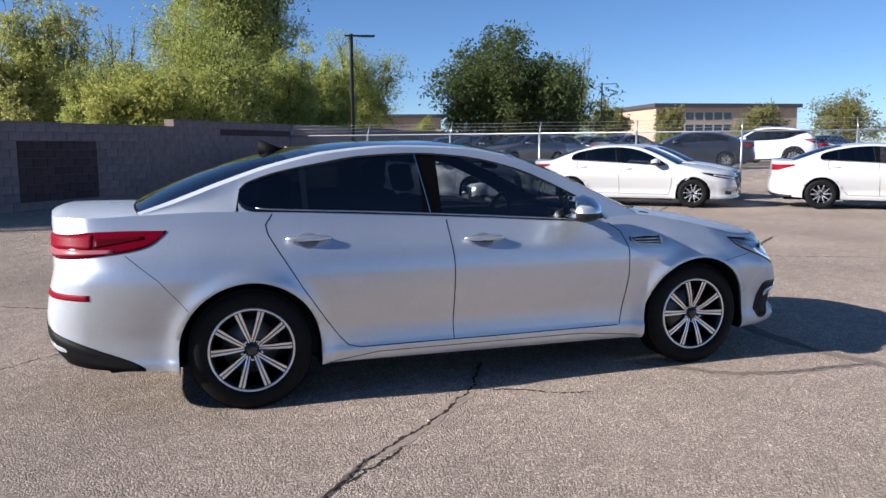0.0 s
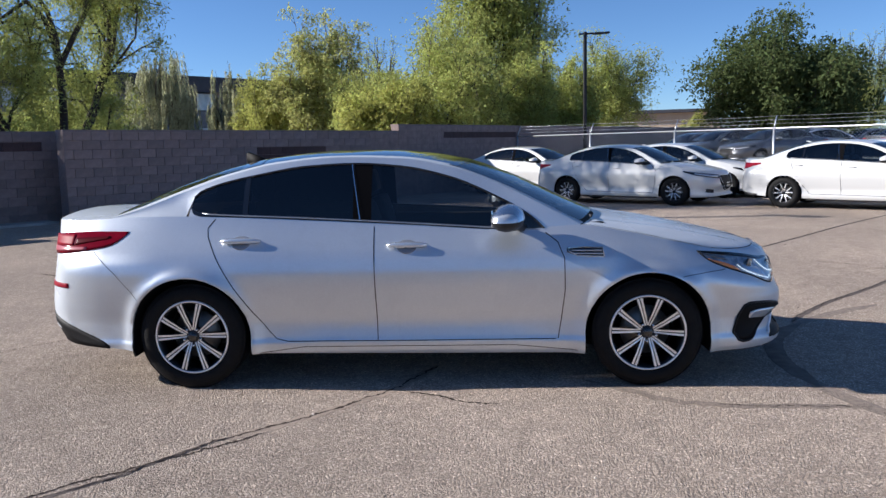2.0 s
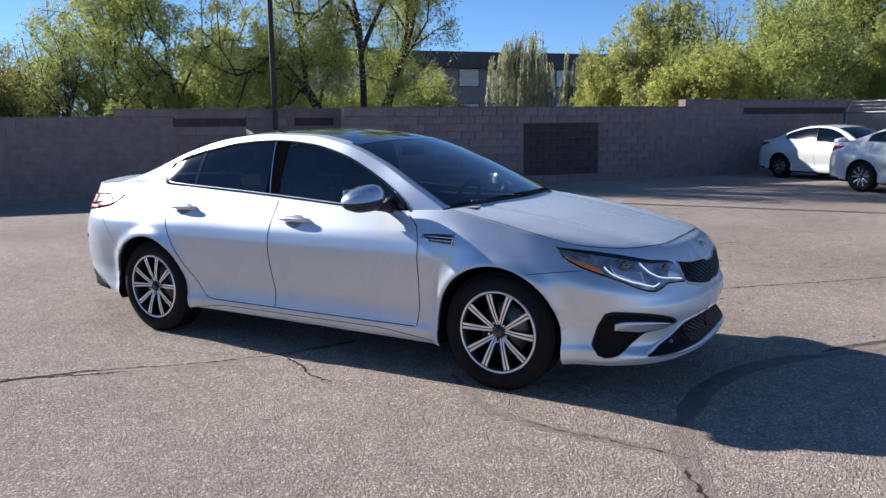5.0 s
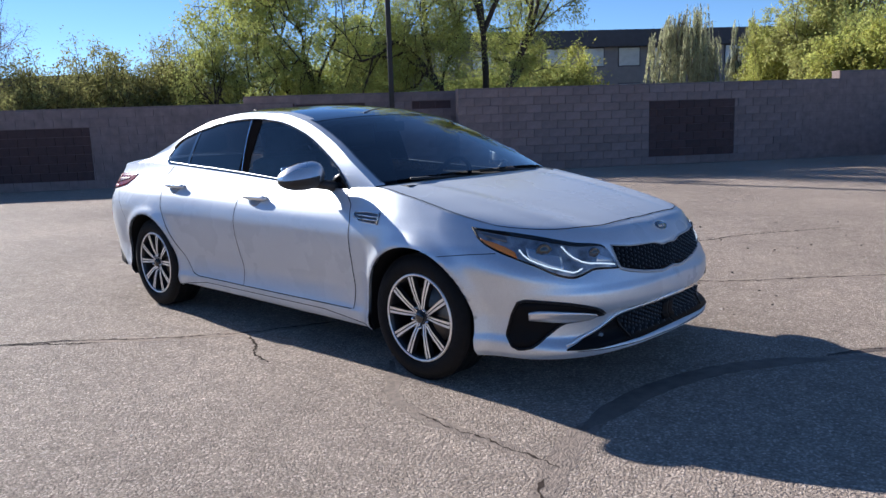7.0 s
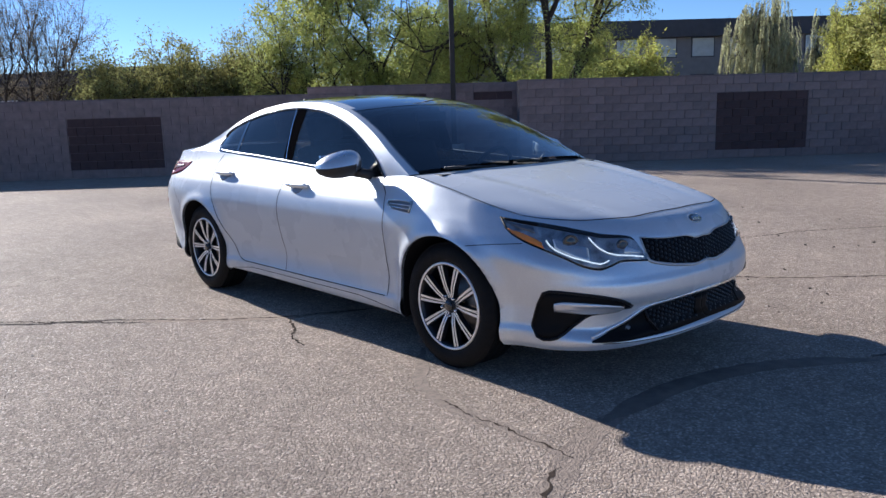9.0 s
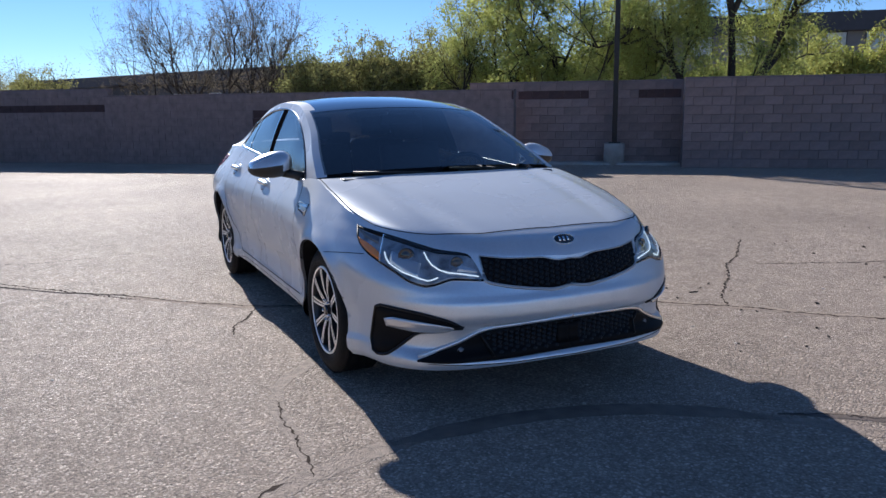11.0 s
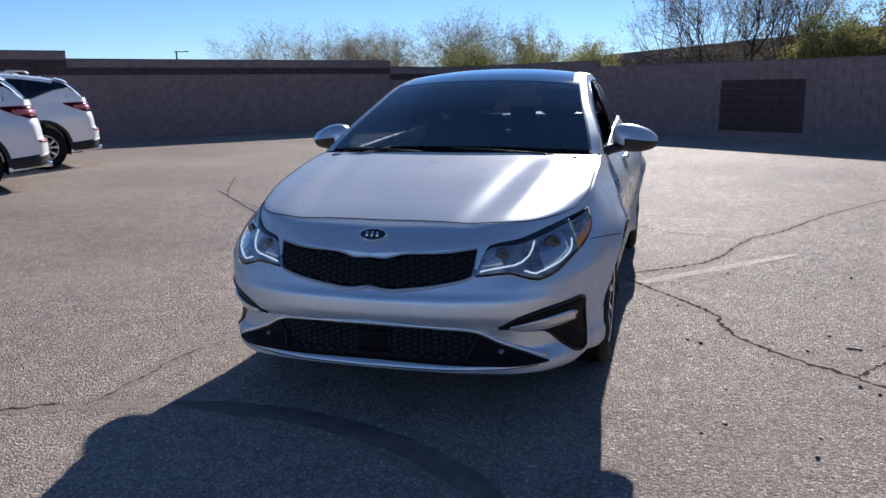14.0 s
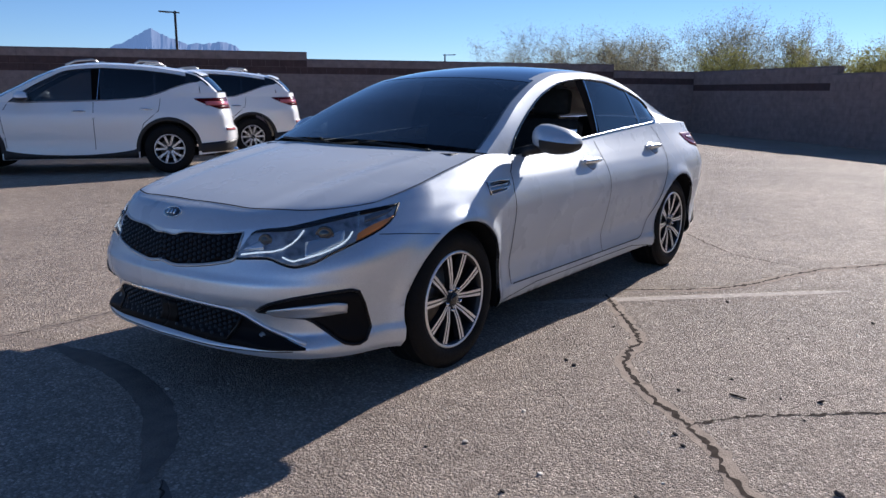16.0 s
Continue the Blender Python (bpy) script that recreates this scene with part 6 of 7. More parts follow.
KINDS = {
    # leaves, leaf size, stems, lean of the stems, levels, droop, clump size, share of bare stem, leaf colour
    "dense": (52000, 0.13, 4, 28, 5, 0.10, 0.135, 0.05, "olive"), "near": (135000, 0.10, 3, 46, 5, 0.14, 0.088, 0.06, "olive"), "big": (80000, 0.225, 4, 20, 5, 0.08, 0.135, 0.05, "olive"), "bright": (45000, 0.18, 4, 24, 5, 0.10, 0.120, 0.05, "bright"),
    "airy": (52000, 0.12, 3, 46, 5, 0.13, 0.125, 0.08, "olive"), "airyopen": (42000, 0.075, 4, 46, 5, 0.12, 0.105, 0.08, "olive"),
    "dome": (85000, 0.10, 4, 44, 5, 0.10, 0.085, 0.05, "olive"), "dark": (62000, 0.26, 4, 38, 5, 0.06, 0.135, 0.03, "dark"), "yellow": (36000, 0.15, 4, 36, 5, 0.12, 0.115, 0.04, "yellow"), "bushy": (14000, 0.36, 4, 38, 4, 0.05, 0.16, 0.03, "bush"),
    "bush": (17000, 0.10, 6, 34, 4, 0.02, 0.16, 0.02, "bush"), "bush2": (34000, 0.075, 5, 46, 6, 0.02, 0.09, 0.03, "twig"), "weep": (40000, 0.30, 4, 24, 5, 0.80, 0.10, 0.15, "pale"),
    "bare": (24000, 0.05, 3, 38, 6, 0.0, 0.07, 0.05, "dry"), "barebush": (36000, 0.075, 6, 40, 6, 0.0, 0.10, 0.02, "twig"),
}
LABELS = {
    "dome": "broad desert tree with arching limbs and a dome of olive leaves", "near": "spreading desert tree with dark arching limbs and fine olive leaves", "big": "very tall dense olive-green tree", "bright": "light yellow-green tree with a pale slender trunk", "dense": "leafy olive-green tree behind the block wall", "airy": "tall airy desert tree with fine olive-green leaves", "airyopen": "open-branched desert tree with thin foliage",
    "dark": "broad dark green tree behind the fence", "yellow": "yellow-green desert tree with arching limbs", "bushy": "distant rounded olive tree", "bush": "scrubby olive-green desert bush",
    "bush2": "distant rounded desert shrub tree", "weep": "weeping tree with pale grey-green hanging foliage", "bare": "nearly leafless tree with many thin branches", "barebush": "half-bare desert shrub with upright twigs",
}


BOLE = (0.6, 3.75, 1.3)


def tree(kind, x, y, h, w, seed):
    """Stems that fork again and again, fitted to a height and a width, with soft clumps of leaves at the ends."""
    rng = np.random.default_rng(seed)
    n_leaf, size, stems, lean, levels, droop, clump, low, col = KINDS[kind]
    word = "tree" if "bush" not in kind or kind == "bushy" else "bush"
    t = thing(word, LABELS[kind], word, "trees round the lot", at=pose(x, y, 0))
    segs, tips = [], []

    def grow(p, d, length, level):
        n = 3 if level < 3 else (2 if level < 4 else 1)
        pts = [p]
        for i in range(n):
            d = d + rng.normal(size=3) * (0.11 if kind in ("bare", "barebush", "bush2") else 0.20) + np.array([0, 0, 0.06])
            d = d / np.linalg.norm(d)
            pts.append(pts[-1] + d * length / n)
        segs.append((level, pts))
        if level >= levels - 2:
            tips.append((pts[1], pts[-1], level))
        if level + 1 >= levels:
            return
        for k in range(2 if level else 3):
            a = rng.normal(size=3)
            a -= d * np.dot(a, d)
            a /= np.linalg.norm(a) + 1e-9
            s = math.tan(radians(rng.uniform(18, 48)))
            e = d + a * s
            grow(pts[-1], e / np.linalg.norm(e), length * rng.uniform(0.62, 0.92), level + 1)
        a = rng.normal(size=3) + np.array([0, 0, 0.1])
        e = 0.5 * d + a / np.linalg.norm(a)
        grow(pts[1 if rng.random() < 0.5 or len(pts) < 3 else -2], e / np.linalg.norm(e), length * rng.uniform(0.5, 0.75), level + 1)
    for k in range(stems):
        az = 2 * math.pi * (k + rng.uniform(-0.3, 0.3)) / stems
        le = radians(lean * rng.uniform(0.5, 1.35))
        if kind == "near":    # one upright bole, and limbs that lean out from its foot
            az = BOLE[k]
            le = radians(7 if k == 0 else lean * 1.15)
        d = np.array([math.sin(le) * math.cos(az), math.sin(le) * math.sin(az), math.cos(le)])
        grow(np.array([0.03 * math.cos(az), 0.03 * math.sin(az), 0.0]), d, 0.30, 0)
    ends = np.array([q for _, q, _ in tips])
    zmax = np.percentile(ends[:, 2], 97)
    cx, cy = (np.percentile(ends[:, k], 3) / 2 + np.percentile(ends[:, k], 97) / 2 for k in (0, 1))
    rad = np.percentile(np.hypot(ends[:, 0] - cx, ends[:, 1] - cy), 93)
    pad = 0.9 * clump * w
    S = np.array([(0.5 * w - 0.5 * pad) / rad, (0.5 * w - 0.5 * pad) / rad, (h - 0.5 * pad - low * h) / zmax])

    def place(p):
        return np.array([p[0] * S[0] - cx * S[0] * min(1, p[2] * 2 / zmax), p[1] * S[1] - cy * S[1] * min(1, p[2] * 2 / zmax), p[2] * S[2] + low * h * min(1, p[2] * 6 / zmax) - 0.1])
    bm = bmesh.new()
    r0 = (0.010 * h + 0.02) * (0.7 if "bush" in kind or kind == "bare" else 1)
    for level, pts in segs:
        r = max(r0 * (1.08 * 0.62 ** level if kind == "near" else 0.60 ** level), 0.006 if "bush" in kind else 0.004)
        q = [place(p) for p in pts]
        tube(q, [r * (1 - 0.12 * i) for i in range(len(q))], 6 if level < 2 else (4 if level < 3 and abs(y) < 25 else 3), bm, cap=False)
    part("trunk", bm, GREYBARK if kind in ("barebush", "bush2", "bright") else BARK, t, "dark branching trunk")
    if kind not in ("bare", "barebush", "bush2", "weep", "airyopen"):
        for k in range(len(tips) // (6 if kind in ("near", "dome") else 2)):
            u = rng.normal(size=3)
            u *= rng.uniform(0.2, 0.85) ** 0.5 / np.linalg.norm(u)
            p = np.array([cx + u[0] * rad * 0.95, cy + u[1] * rad * 0.95, zmax * (0.47 + 0.44 * u[2])])
            tips.append((p, p + rng.normal(size=3) * 0.04 * zmax, levels))
    # the leaves hang in loose sprays about the outer twigs
    per = max(1, n_leaf // len(tips))
    pts, dirs = [], []
    if kind == "weep":
        # long hanging strands round the crown
        for k in range(430):
            a = place(tips[rng.integers(len(tips))][1]) + rng.normal(size=3) * 0.03 * w
            n = n_leaf // 430
            u = rng.uniform(0, 1, (n, 1))
            out = np.array([a[0], a[1], 0]) * 0.18
            drop = min(a[2] - 1.2, h * rng.uniform(0.12, 0.62))
            pts.append(a + out * u ** 0.5 + np.array([0, 0, -1]) * drop * u + rng.normal(size=(n, 3)) * 0.045)
            dirs.append(np.tile((0, 0, -3.5), (n, 1)))
        tips = []
    for a, b, level in tips:
        a, b = place(a), place(b)
        R = clump * w * rng.uniform(0.6, 1.25)
        c = a + (b - a) * rng.uniform(0, 1.1, (per, 1))
        sprays = 9
        o = np.clip(rng.normal(size=(sprays, 3)), -1.7, 1.7) * np.array([1, 1, 0.75]) * 0.55
        k = rng.integers(0, sprays, per)
        u = rng.uniform(0, 1, (per, 1))
        q = c * 0.5 + 0.5 * (a + b) / 2 + o[k] * R * (0.25 + 0.75 * u) + np.clip(rng.normal(size=(per, 3)), -1.8, 1.8) * R * 0.16
        q[:, 2] -= (u[:, 0] ** 1.5) * droop * h * 0.5 * rng.uniform(0.5, 1.2)
        q[:, 2] = np.maximum(q[:, 2], 0.15 if word == "bush" else 0.8)
        if kind in ("airy", "near"):
            thin = rng.uniform(0, 1, per) < 1.0 - (0.62 if kind == "near" else 0.85) * sstep(0.52 * h, 0.85 * h, q[:, 2])
            q, k = q[thin], k[thin]
        pts.append(q)
        dirs.append(o[k] / (np.linalg.norm(o[k], axis=1)[:, None] + 1e-6) + np.array([0, 0, -4.0 * droop]))
    me = leaf_mesh(np.concatenate(pts), size, rng, np.concatenate(dirs), {"weep": 0.22, "near": 0.28, "airyopen": 0.28}.get(kind, 0.5))
    me.materials.append({"olive": L_OLIVE, "bright": L_BRIGHT, "dark": L_DARK, "yellow": L_YELLOW, "pale": L_PALE, "bush": L_BUSH, "dry": L_DRY, "twig": L_TWIG}[col])
    o = new("crown", me)
    o.parent = t
    return t


TREES = [
    ("bright", -9.6, 43.5, 9.4, 6.2), ("big", 1.2, 57.0, 19.0, 10.5), ("dense", -1.2, 30.5, 6.9, 7.2), ("dense", 2.6, 33.5, 5.8, 4.4), ("yellow", -3.6, 27.0, 4.2, 4.0), ("dense", 5.0, 36.5, 5.6, 4.0), ("airy", -5.7, 38.1, 7.3, 4.6), ("dense", 8.1, 44.0, 7.8, 6.4), ("dark", 19.3, 44.6, 8.8, 10.8),
    ("airy", 32.3, 62.2, 10.3, 6.1), ("bushy", 53.7, 90.0, 7.4, 7.3), ("bushy", 65.6, 94.3, 7.0, 5.3), ("bushy", 75.2, 87.1, 7.2, 8.8), ("bushy", 90.7, 86.5, 9.1, 11.5),
    ("yellow", 23.4, 81.4, 4.5, 4.0), ("weep", -29.0, 66.3, 10.4, 6.3), ("weep", -22.2, 64.0, 8.2, 3.8), ("yellow", -16.2, 51.9, 6.4, 4.6), ("yellow", -12.6, 44.0, 6.4, 4.4), ("airy", -3.9, 34.3, 6.6, 4.4),
    ("near", -10.65, 13.9, 9.4, 7.0), ("dome", -18.3, 13.5, 7.2, 7.8), ("airyopen", -18.9, 10.8, 4.8, 5.4), ("airy", -14.6, 18.2, 3.7, 5.0), ("airy", -21.5, 17.5, 5.2, 6.0), ("yellow", -18.1, 29.7, 4.6, 5.0), ("bush", -21.2, 5.7, 3.6, 3.6),
    ("bush", -21.3, 8.0, 4.1, 3.6), ("bush", -22.3, 10.5, 4.5, 3.2), ("bare", -28.3, 3.9, 7.4, 7.5), ("bare", -30.5, 2.2, 6.3, 5.8), ("bare", -27.0, 5.1, 6.1, 4.6),
    ("bush", -54.7, -4.9, 4.6, 4.9), ("bush", -25.5, 7.1, 3.7, 3.3), ("bush", -22.9, 8.5, 4.2, 3.5), ("bush", -20.3, 9.5, 3.7, 2.5), ("barebush", -46.2, -19.3, 5.3, 9.0),
    ("barebush", -45.1, -12.5, 6.0, 9.8), ("barebush", -46.1, -7.3, 5.0, 5.4), ("bush", -39.4, -3.7, 3.9, 4.6), ("bush2", -49.5, -28.6, 6.1, 11.5), ("barebush", -51.1, -20.1, 5.4, 7.6), ("bush", -42.6, -11.6, 4.0, 4.8), ("bush", -40.5, -6.6, 3.7, 3.8), ("bush", -39.0, -10.1, 3.9, 4.4),
]
for k, (kind, x, y, h, w) in enumerate(TREES):
    tree(kind, x, y, h, w, 100 + k)


# ---------------------------------------------------------------- far buildings and hills
STUCCO = mat("grey_stucco", (0.23, 0.215, 0.21), 0.9, 0, 0, 0.1, 1.5, 0.2, 20)
TANSTUCCO = mat("tan_stucco", (0.46, 0.36, 0.26), 0.9, 0, 0, 0.1, 0.8, 0.2, 20)
FASCIA = mat("dark_fascia", (0.055, 0.055, 0.065), 0.7, 0, 0, 0.15, 2)
PANE = mat("far_window_glass", (0.02, 0.025, 0.035), 0.08, 0, 1.0)
# pale colour put in for the sky mirrored in the office panes
SKYPANE = mat("pane_sky_reflection", (0.50, 0.53, 0.53), 0.35, 0, 0.5, 0.15, 2)
WFRAME = mat("pale_window_frame", (0.55, 0.54, 0.52), 0.6)


def building(label, a, b, depth, z1, wallm, fascia, rows, cols, win_w, win_h, first, storey, group_cols=None, frame_m=None, pane_m=None):
    """A flat-roofed block whose front runs from a to b; windows are set into the front."""
    A, B = Vector((*a, 0)), Vector((*b, 0))
    L = (B - A).length
    ang = math.degrees(math.atan2(B.y - A.y, B.x - A.x))
    t = thing("building", label, "building", "buildings beyond the lot", at=pose(A.x, A.y, 0, 0, 0, ang))
    part("wall", one_box(0, L, 0, depth, -0.5, z1 - fascia), wallm, t, smooth=False)
    part("roof", one_box(-0.8, L + 0.8, -0.9, depth + 0.8, z1 - fascia + 0.004, z1, 0.02), FASCIA, t, "dark flat roof edge", smooth=False)
    step = L / cols
    for c in range(cols):
        if group_cols and c not in group_cols:
            continue
        for r in range(rows):
            x = (c + 0.5) * step
            z = first + r * storey
            w = part("window", one_box(x - win_w / 2, x + win_w / 2, -0.06, 0.02, z, z + win_h), frame_m or WFRAME, t, "window frame", smooth=False)
            part("pane", one_box(x - win_w / 2 + 0.1, x + win_w / 2 - 0.1, -0.075, -0.03, z + 0.1, z + win_h - 0.1), pane_m or PANE, w, smooth=False)
    return t


building("grey two-storey office building with a dark flat roof", (-56.9, 49.0), (-10.8, 101.7), 20, 9.8, STUCCO, 1.7, 2, 18, 2.4, 2.0, 2.4, 3.7, frame_m=FASCIA, pane_m=SKYPANE)
building("tan two-storey office building with a grid of windows", (104.5, 157.2), (140.5, 151), 25, 11.4, TANSTUCCO, 0.9, 3, 15, 2.2, 2.0, 1.6, 2.9, group_cols=(3, 4, 5, 6, 7))
building("long low dark industrial building", (-118, -8), (-60, 23), 25, 5.7, FASCIA, 1.2, 1, 10, 2.0, 1.4, 2.0, 3.0)
building("tan single-storey building beyond the trees", (22.8, 119), (37, 115.6), 18, 6.6, TANSTUCCO, 0.5, 1, 4, 1.5, 1.5, 1.5, 3)

HILL = mat("far_hill_rock_haze", (0.10, 0.11, 0.14), 1.0, 0, 0, 0.2, 0.004, 0, spec=0.0)
# blue emission on the rock stands in for the haze of distance
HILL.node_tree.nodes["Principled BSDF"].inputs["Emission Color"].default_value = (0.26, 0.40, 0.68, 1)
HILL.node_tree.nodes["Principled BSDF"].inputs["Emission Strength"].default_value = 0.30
bm = bmesh.new()
rows = []
for i in range(361):
    az = radians(-100 - 52 * i / 360)
    d = 2300.0
    a = -100 - 52 * i / 360
    el = 1.2 + 3.0 * max(0.0, 1 - abs(a + 123.2) / (6.2 if a > -123.2 else 6.6)) ** 1.15 + 1.5 * math.exp(-((a + 128.5) / 2.2) ** 2) + 1.9 * math.exp(-((a + 112) / 2.4) ** 2) + 0.9 * math.exp(-((a + 134) / 3) ** 2) + 0.22 * noise.noise((a * 1.7, 0.3, 0)) + 0.10 * noise.noise((a * 5.1, 2.3, 0))
    z = max(1.0, (d + 360) * math.tan(radians(el)))
    row = [bm.verts.new((d * math.cos(az), d * math.sin(az), -2))]
    for q in range(1, 5):
        dd = d + 90 * q + 40 * noise.noise((a * 2, q, 1))
        row.append(bm.verts.new((dd * math.cos(az), dd * math.sin(az), z * (q / 4) ** 0.8 + (0 if q == 4 else 14 * noise.noise((a * 3, q * 2.0, 5))))))
    rows.append(row)
for a, b in zip(rows, rows[1:]):
    for q in range(4):
        bm.faces.new((a[q], a[q + 1], b[q + 1], b[q]))
bmesh.ops.recalc_face_normals(bm, faces=bm.faces)
tagged(ob_from("backdrop", bm, HILL, smooth=False), "blue-grey desert mountains on the horizon, their haze painted as a blue glow", "mountains", kind="structure")

# ---------------------------------------------------------------- parked saloons
def plain_saloon(label, paintm, at, group):
    """A four-door saloon with slim lamps and a V-shaped grille."""
    car = thing("saloon_car", label, "car", group, at=at)
    sh, cb = saloon_shell()
    part("body", sh.lower(84, 24), paintm, car)
    part("bonnet", cb.surf(cb.bonnet_pt, 0, 1, -1, 1, 24, 31), paintm, car)
    part("boot_lid", cb.surf(cb.deck_pt, 0, 1, -1, 1, 12, 25), paintm, car)
    glasshouse(cb, car, paintm, top=paintm, header=0.20)
    for y in (-0.37, 0.37):
        seat(car, 0.02, y)
    part("dashboard", one_box(0.62, 1.12, -0.70, 0.70, 0.55, 0.955, 0.05), CABIN, car)
    part("floor_pan", one_box(-2.15, 2.05, -0.60, 0.60, 0.19, 0.24, 0.02), DARK, car)
    fit_wheels(car, [HX, -HX], 0.80, 0.333, 0.222, 0.22, 10, True)
    for sg in (1, -1):
        ax, ny = sh.at_x, sh.nose_y
        for hx in (HX, -HX):
            part("wheel_arch", sh.arch_ring(hx, 0.335, sg, 0.36, 24), DARK, car)
        for q in ([(ax(0.81), 0.945), (ax(0.945), 0.82), (ax(0.92), 0.5), (ax(0.87), 0.30)], [(ax(-0.285), 0.995), (ax(-0.255), 0.30)],
                  [(ax(-1.26), 1.055), (ax(-1.29), 0.95), (ax(-1.0), 0.48), (ax(-0.87), 0.315), (ax(0.87), 0.298)]):
            part("panel_gap", sh.line(q, 0.008, 0.0015, sg, 0.08), SEAM, car)
        for x, z in ((-0.07, 0.885), (-1.13, 0.925)):
            part("door_handle", sh.bar([(ax(x + d), z) for d in (0.09, 0.05, 0, -0.05, -0.09)], [0.006, 0.014, 0.015, 0.014, 0.006], 0.018, sg), paintm, car)
        door_mirror(car, sg, paintm)
        part("tail_light", sh.patch(ax(-1.95), sh.tail_y(0.42), lambda s: 0.955 - 0.10 * min(1, s * 2), lambda s: 0.985, 0.005, 24, 5, sg), RED, car, "red boomerang tail light")
        h0, h1 = ny(0.44), ax(1.72)
        hl = part("headlight", sh.patch(h0, h1, lambda s: 0.640 + 0.145 * s * s, lambda s: 0.71 + 0.105 * s, 0.005, 26, 5, sg), GLOSSBLACK, car, "slim dark headlight")
        part("lamp_lens", sh.patch(h0, h0 + 0.7 * (h1 - h0), lambda s: 0.665 + 0.07 * s * s, lambda s: 0.692 + 0.07 * s, 0.008, 16, 4, sg, 0.006), CLEARGREY, hl)
        part("fog_vent", sh.patch(ny(0.60), ax(2.12), lambda s: 0.30 + 0.02 * s, lambda s: 0.38 + 0.02 * s, 0.004, 14, 4, sg), BLACK, car)
        g = part("grille", sh.patch(0.0, ny(0.42), lambda s: 0.34 + 0.16 * s * s, lambda s: 0.70, 0.006, 18, 6, sg), INTAKE, car, "black V-shaped grille")
        part("grille_trim", sh.bar([(ny(0.42), 0.70), (ny(0.37), 0.58), (ny(0.28), 0.44), (ny(0.14), 0.37), (0.0, 0.355)], 0.009, 0.010, sg), SATIN, g)
        part("sill_cover", sh.patch(ax(0.95), ax(-0.95), lambda s: 0.172, lambda s: 0.205, 0.003, 12, 3, sg), BLACK, car)
        part("rear_apron", sh.patch(ax(-2.0), 1.0, lambda s: 0.25 + 0.03 * s, lambda s: 0.30 + 0.08 * s, 0.004, 16, 3, sg), BLACK, car)
    part("shark_fin_antenna", tube([(-1.08, 0, 1.40), (-1.18, 0, 1.425), (-1.25, 0, 1.44)], [0.016, 0.014, 0.004], 6), paintm, car)
    return car


def from_hub(x, y, heading, side=-1, hx=HX, track=0.87):
    """The pose of a car whose rear wheel hub on that side stands at (x, y)."""
    m = pose(0, 0, 0, 0, 0, heading)
    o = m @ Vector((-hx, side * track, 0))
    return pose(x - o.x, y - o.y, 0, 0, 0, heading)


ROW = "white saloons parked nose to tail"
white = plain_saloon("white four-door saloon parked in dappled tree shade", WHITE, from_hub(2.6, 14.4, -34.5), ROW)
for x, y, a, lab in ((7.0, 11.7, -39.5, "white four-door saloon parked in the sun"), (11.55, 8.6, -40, "white four-door saloon parked in the sun"),
                     (0.42, 18.9, -37, "white four-door saloon parked at the end of the wall"), (4.44, 16.6, -34.5, "white four-door saloon parked in a second row"), (8.84, 13.9, -39, "white four-door saloon parked in a second row")):
    tagged(copy_thing(white, from_hub(x, y, a)), lab)


def beyond(u, v, turn):
    """A pose beyond the fence: u along it, v behind it, standing on the ground."""
    q = FENCE @ Vector((u, v, 0))
    return pose(q.x, q.y, ground_z(q.x, q.y) - 0.0, 0, 0, FA + turn)


LOT = "cars parked behind the fence"
dark = plain_saloon("dark blue-black saloon parked behind the fence", DARKBLUE, beyond(13.5, 8.4, 180), LOT)
grey = plain_saloon("dark grey saloon parked behind the fence", GREY, beyond(4.2, 9.0, 242), LOT)
pale = plain_saloon("silver-grey saloon parked behind the fence", LIGHTGREY, beyond(7.4, 12.2, 60), LOT)
for src, u, v, a in ((grey, 6.4, 8.6, 242), (dark, 2.7, 9.6, 242), (grey, 10.5, 14.5, 60), (pale, 13.2, 20.5, 62), (grey, 16.4, 20.0, 62), (dark, 20.5, 24.0, 60), (grey, 8.0, 19.5, 62), (pale, 3.5, 20.0, 60), (dark, 26.0, 22.0, 150), (grey, 24.0, 11.0, 175)):
    copy_thing(src, beyond(u, v, a))

# ---------------------------------------------------------------- white crossovers
ROWS_X = [(2.42, 0, 2.36, 0, 0.90), (2.38, 0.35, 2.30, 0.33, 0.91), (2.28, 0.62, 2.18, 0.56, 0.93), (2.05, 0.82, 1.95, 0.74, 0.97), (1.75, 0.92, 1.65, 0.80, 1.03), (1.4, 0.95, 1.35, 0.82, 1.08),
          (1.05, 0.955, 1.05, 0.815, 1.11), (0.6, 0.955, 0.6, 0.815, 1.09), (0, 0.957, 0, 0.82, 1.10), (-0.6, 0.957, -0.6, 0.82, 1.13), (-1.2, 0.957, -1.2, 0.81, 1.19), (-1.65, 0.94, -1.6, 0.785, 1.235),
          (-2.0, 0.90, -1.95, 0.75, 1.255), (-2.28, 0.79, -2.16, 0.68, 1.26), (-2.42, 0.55, -2.27, 0.48, 1.26), (-2.46, 0.28, -2.31, 0.25, 1.265), (-2.475, 0, -2.32, 0, 1.27)]


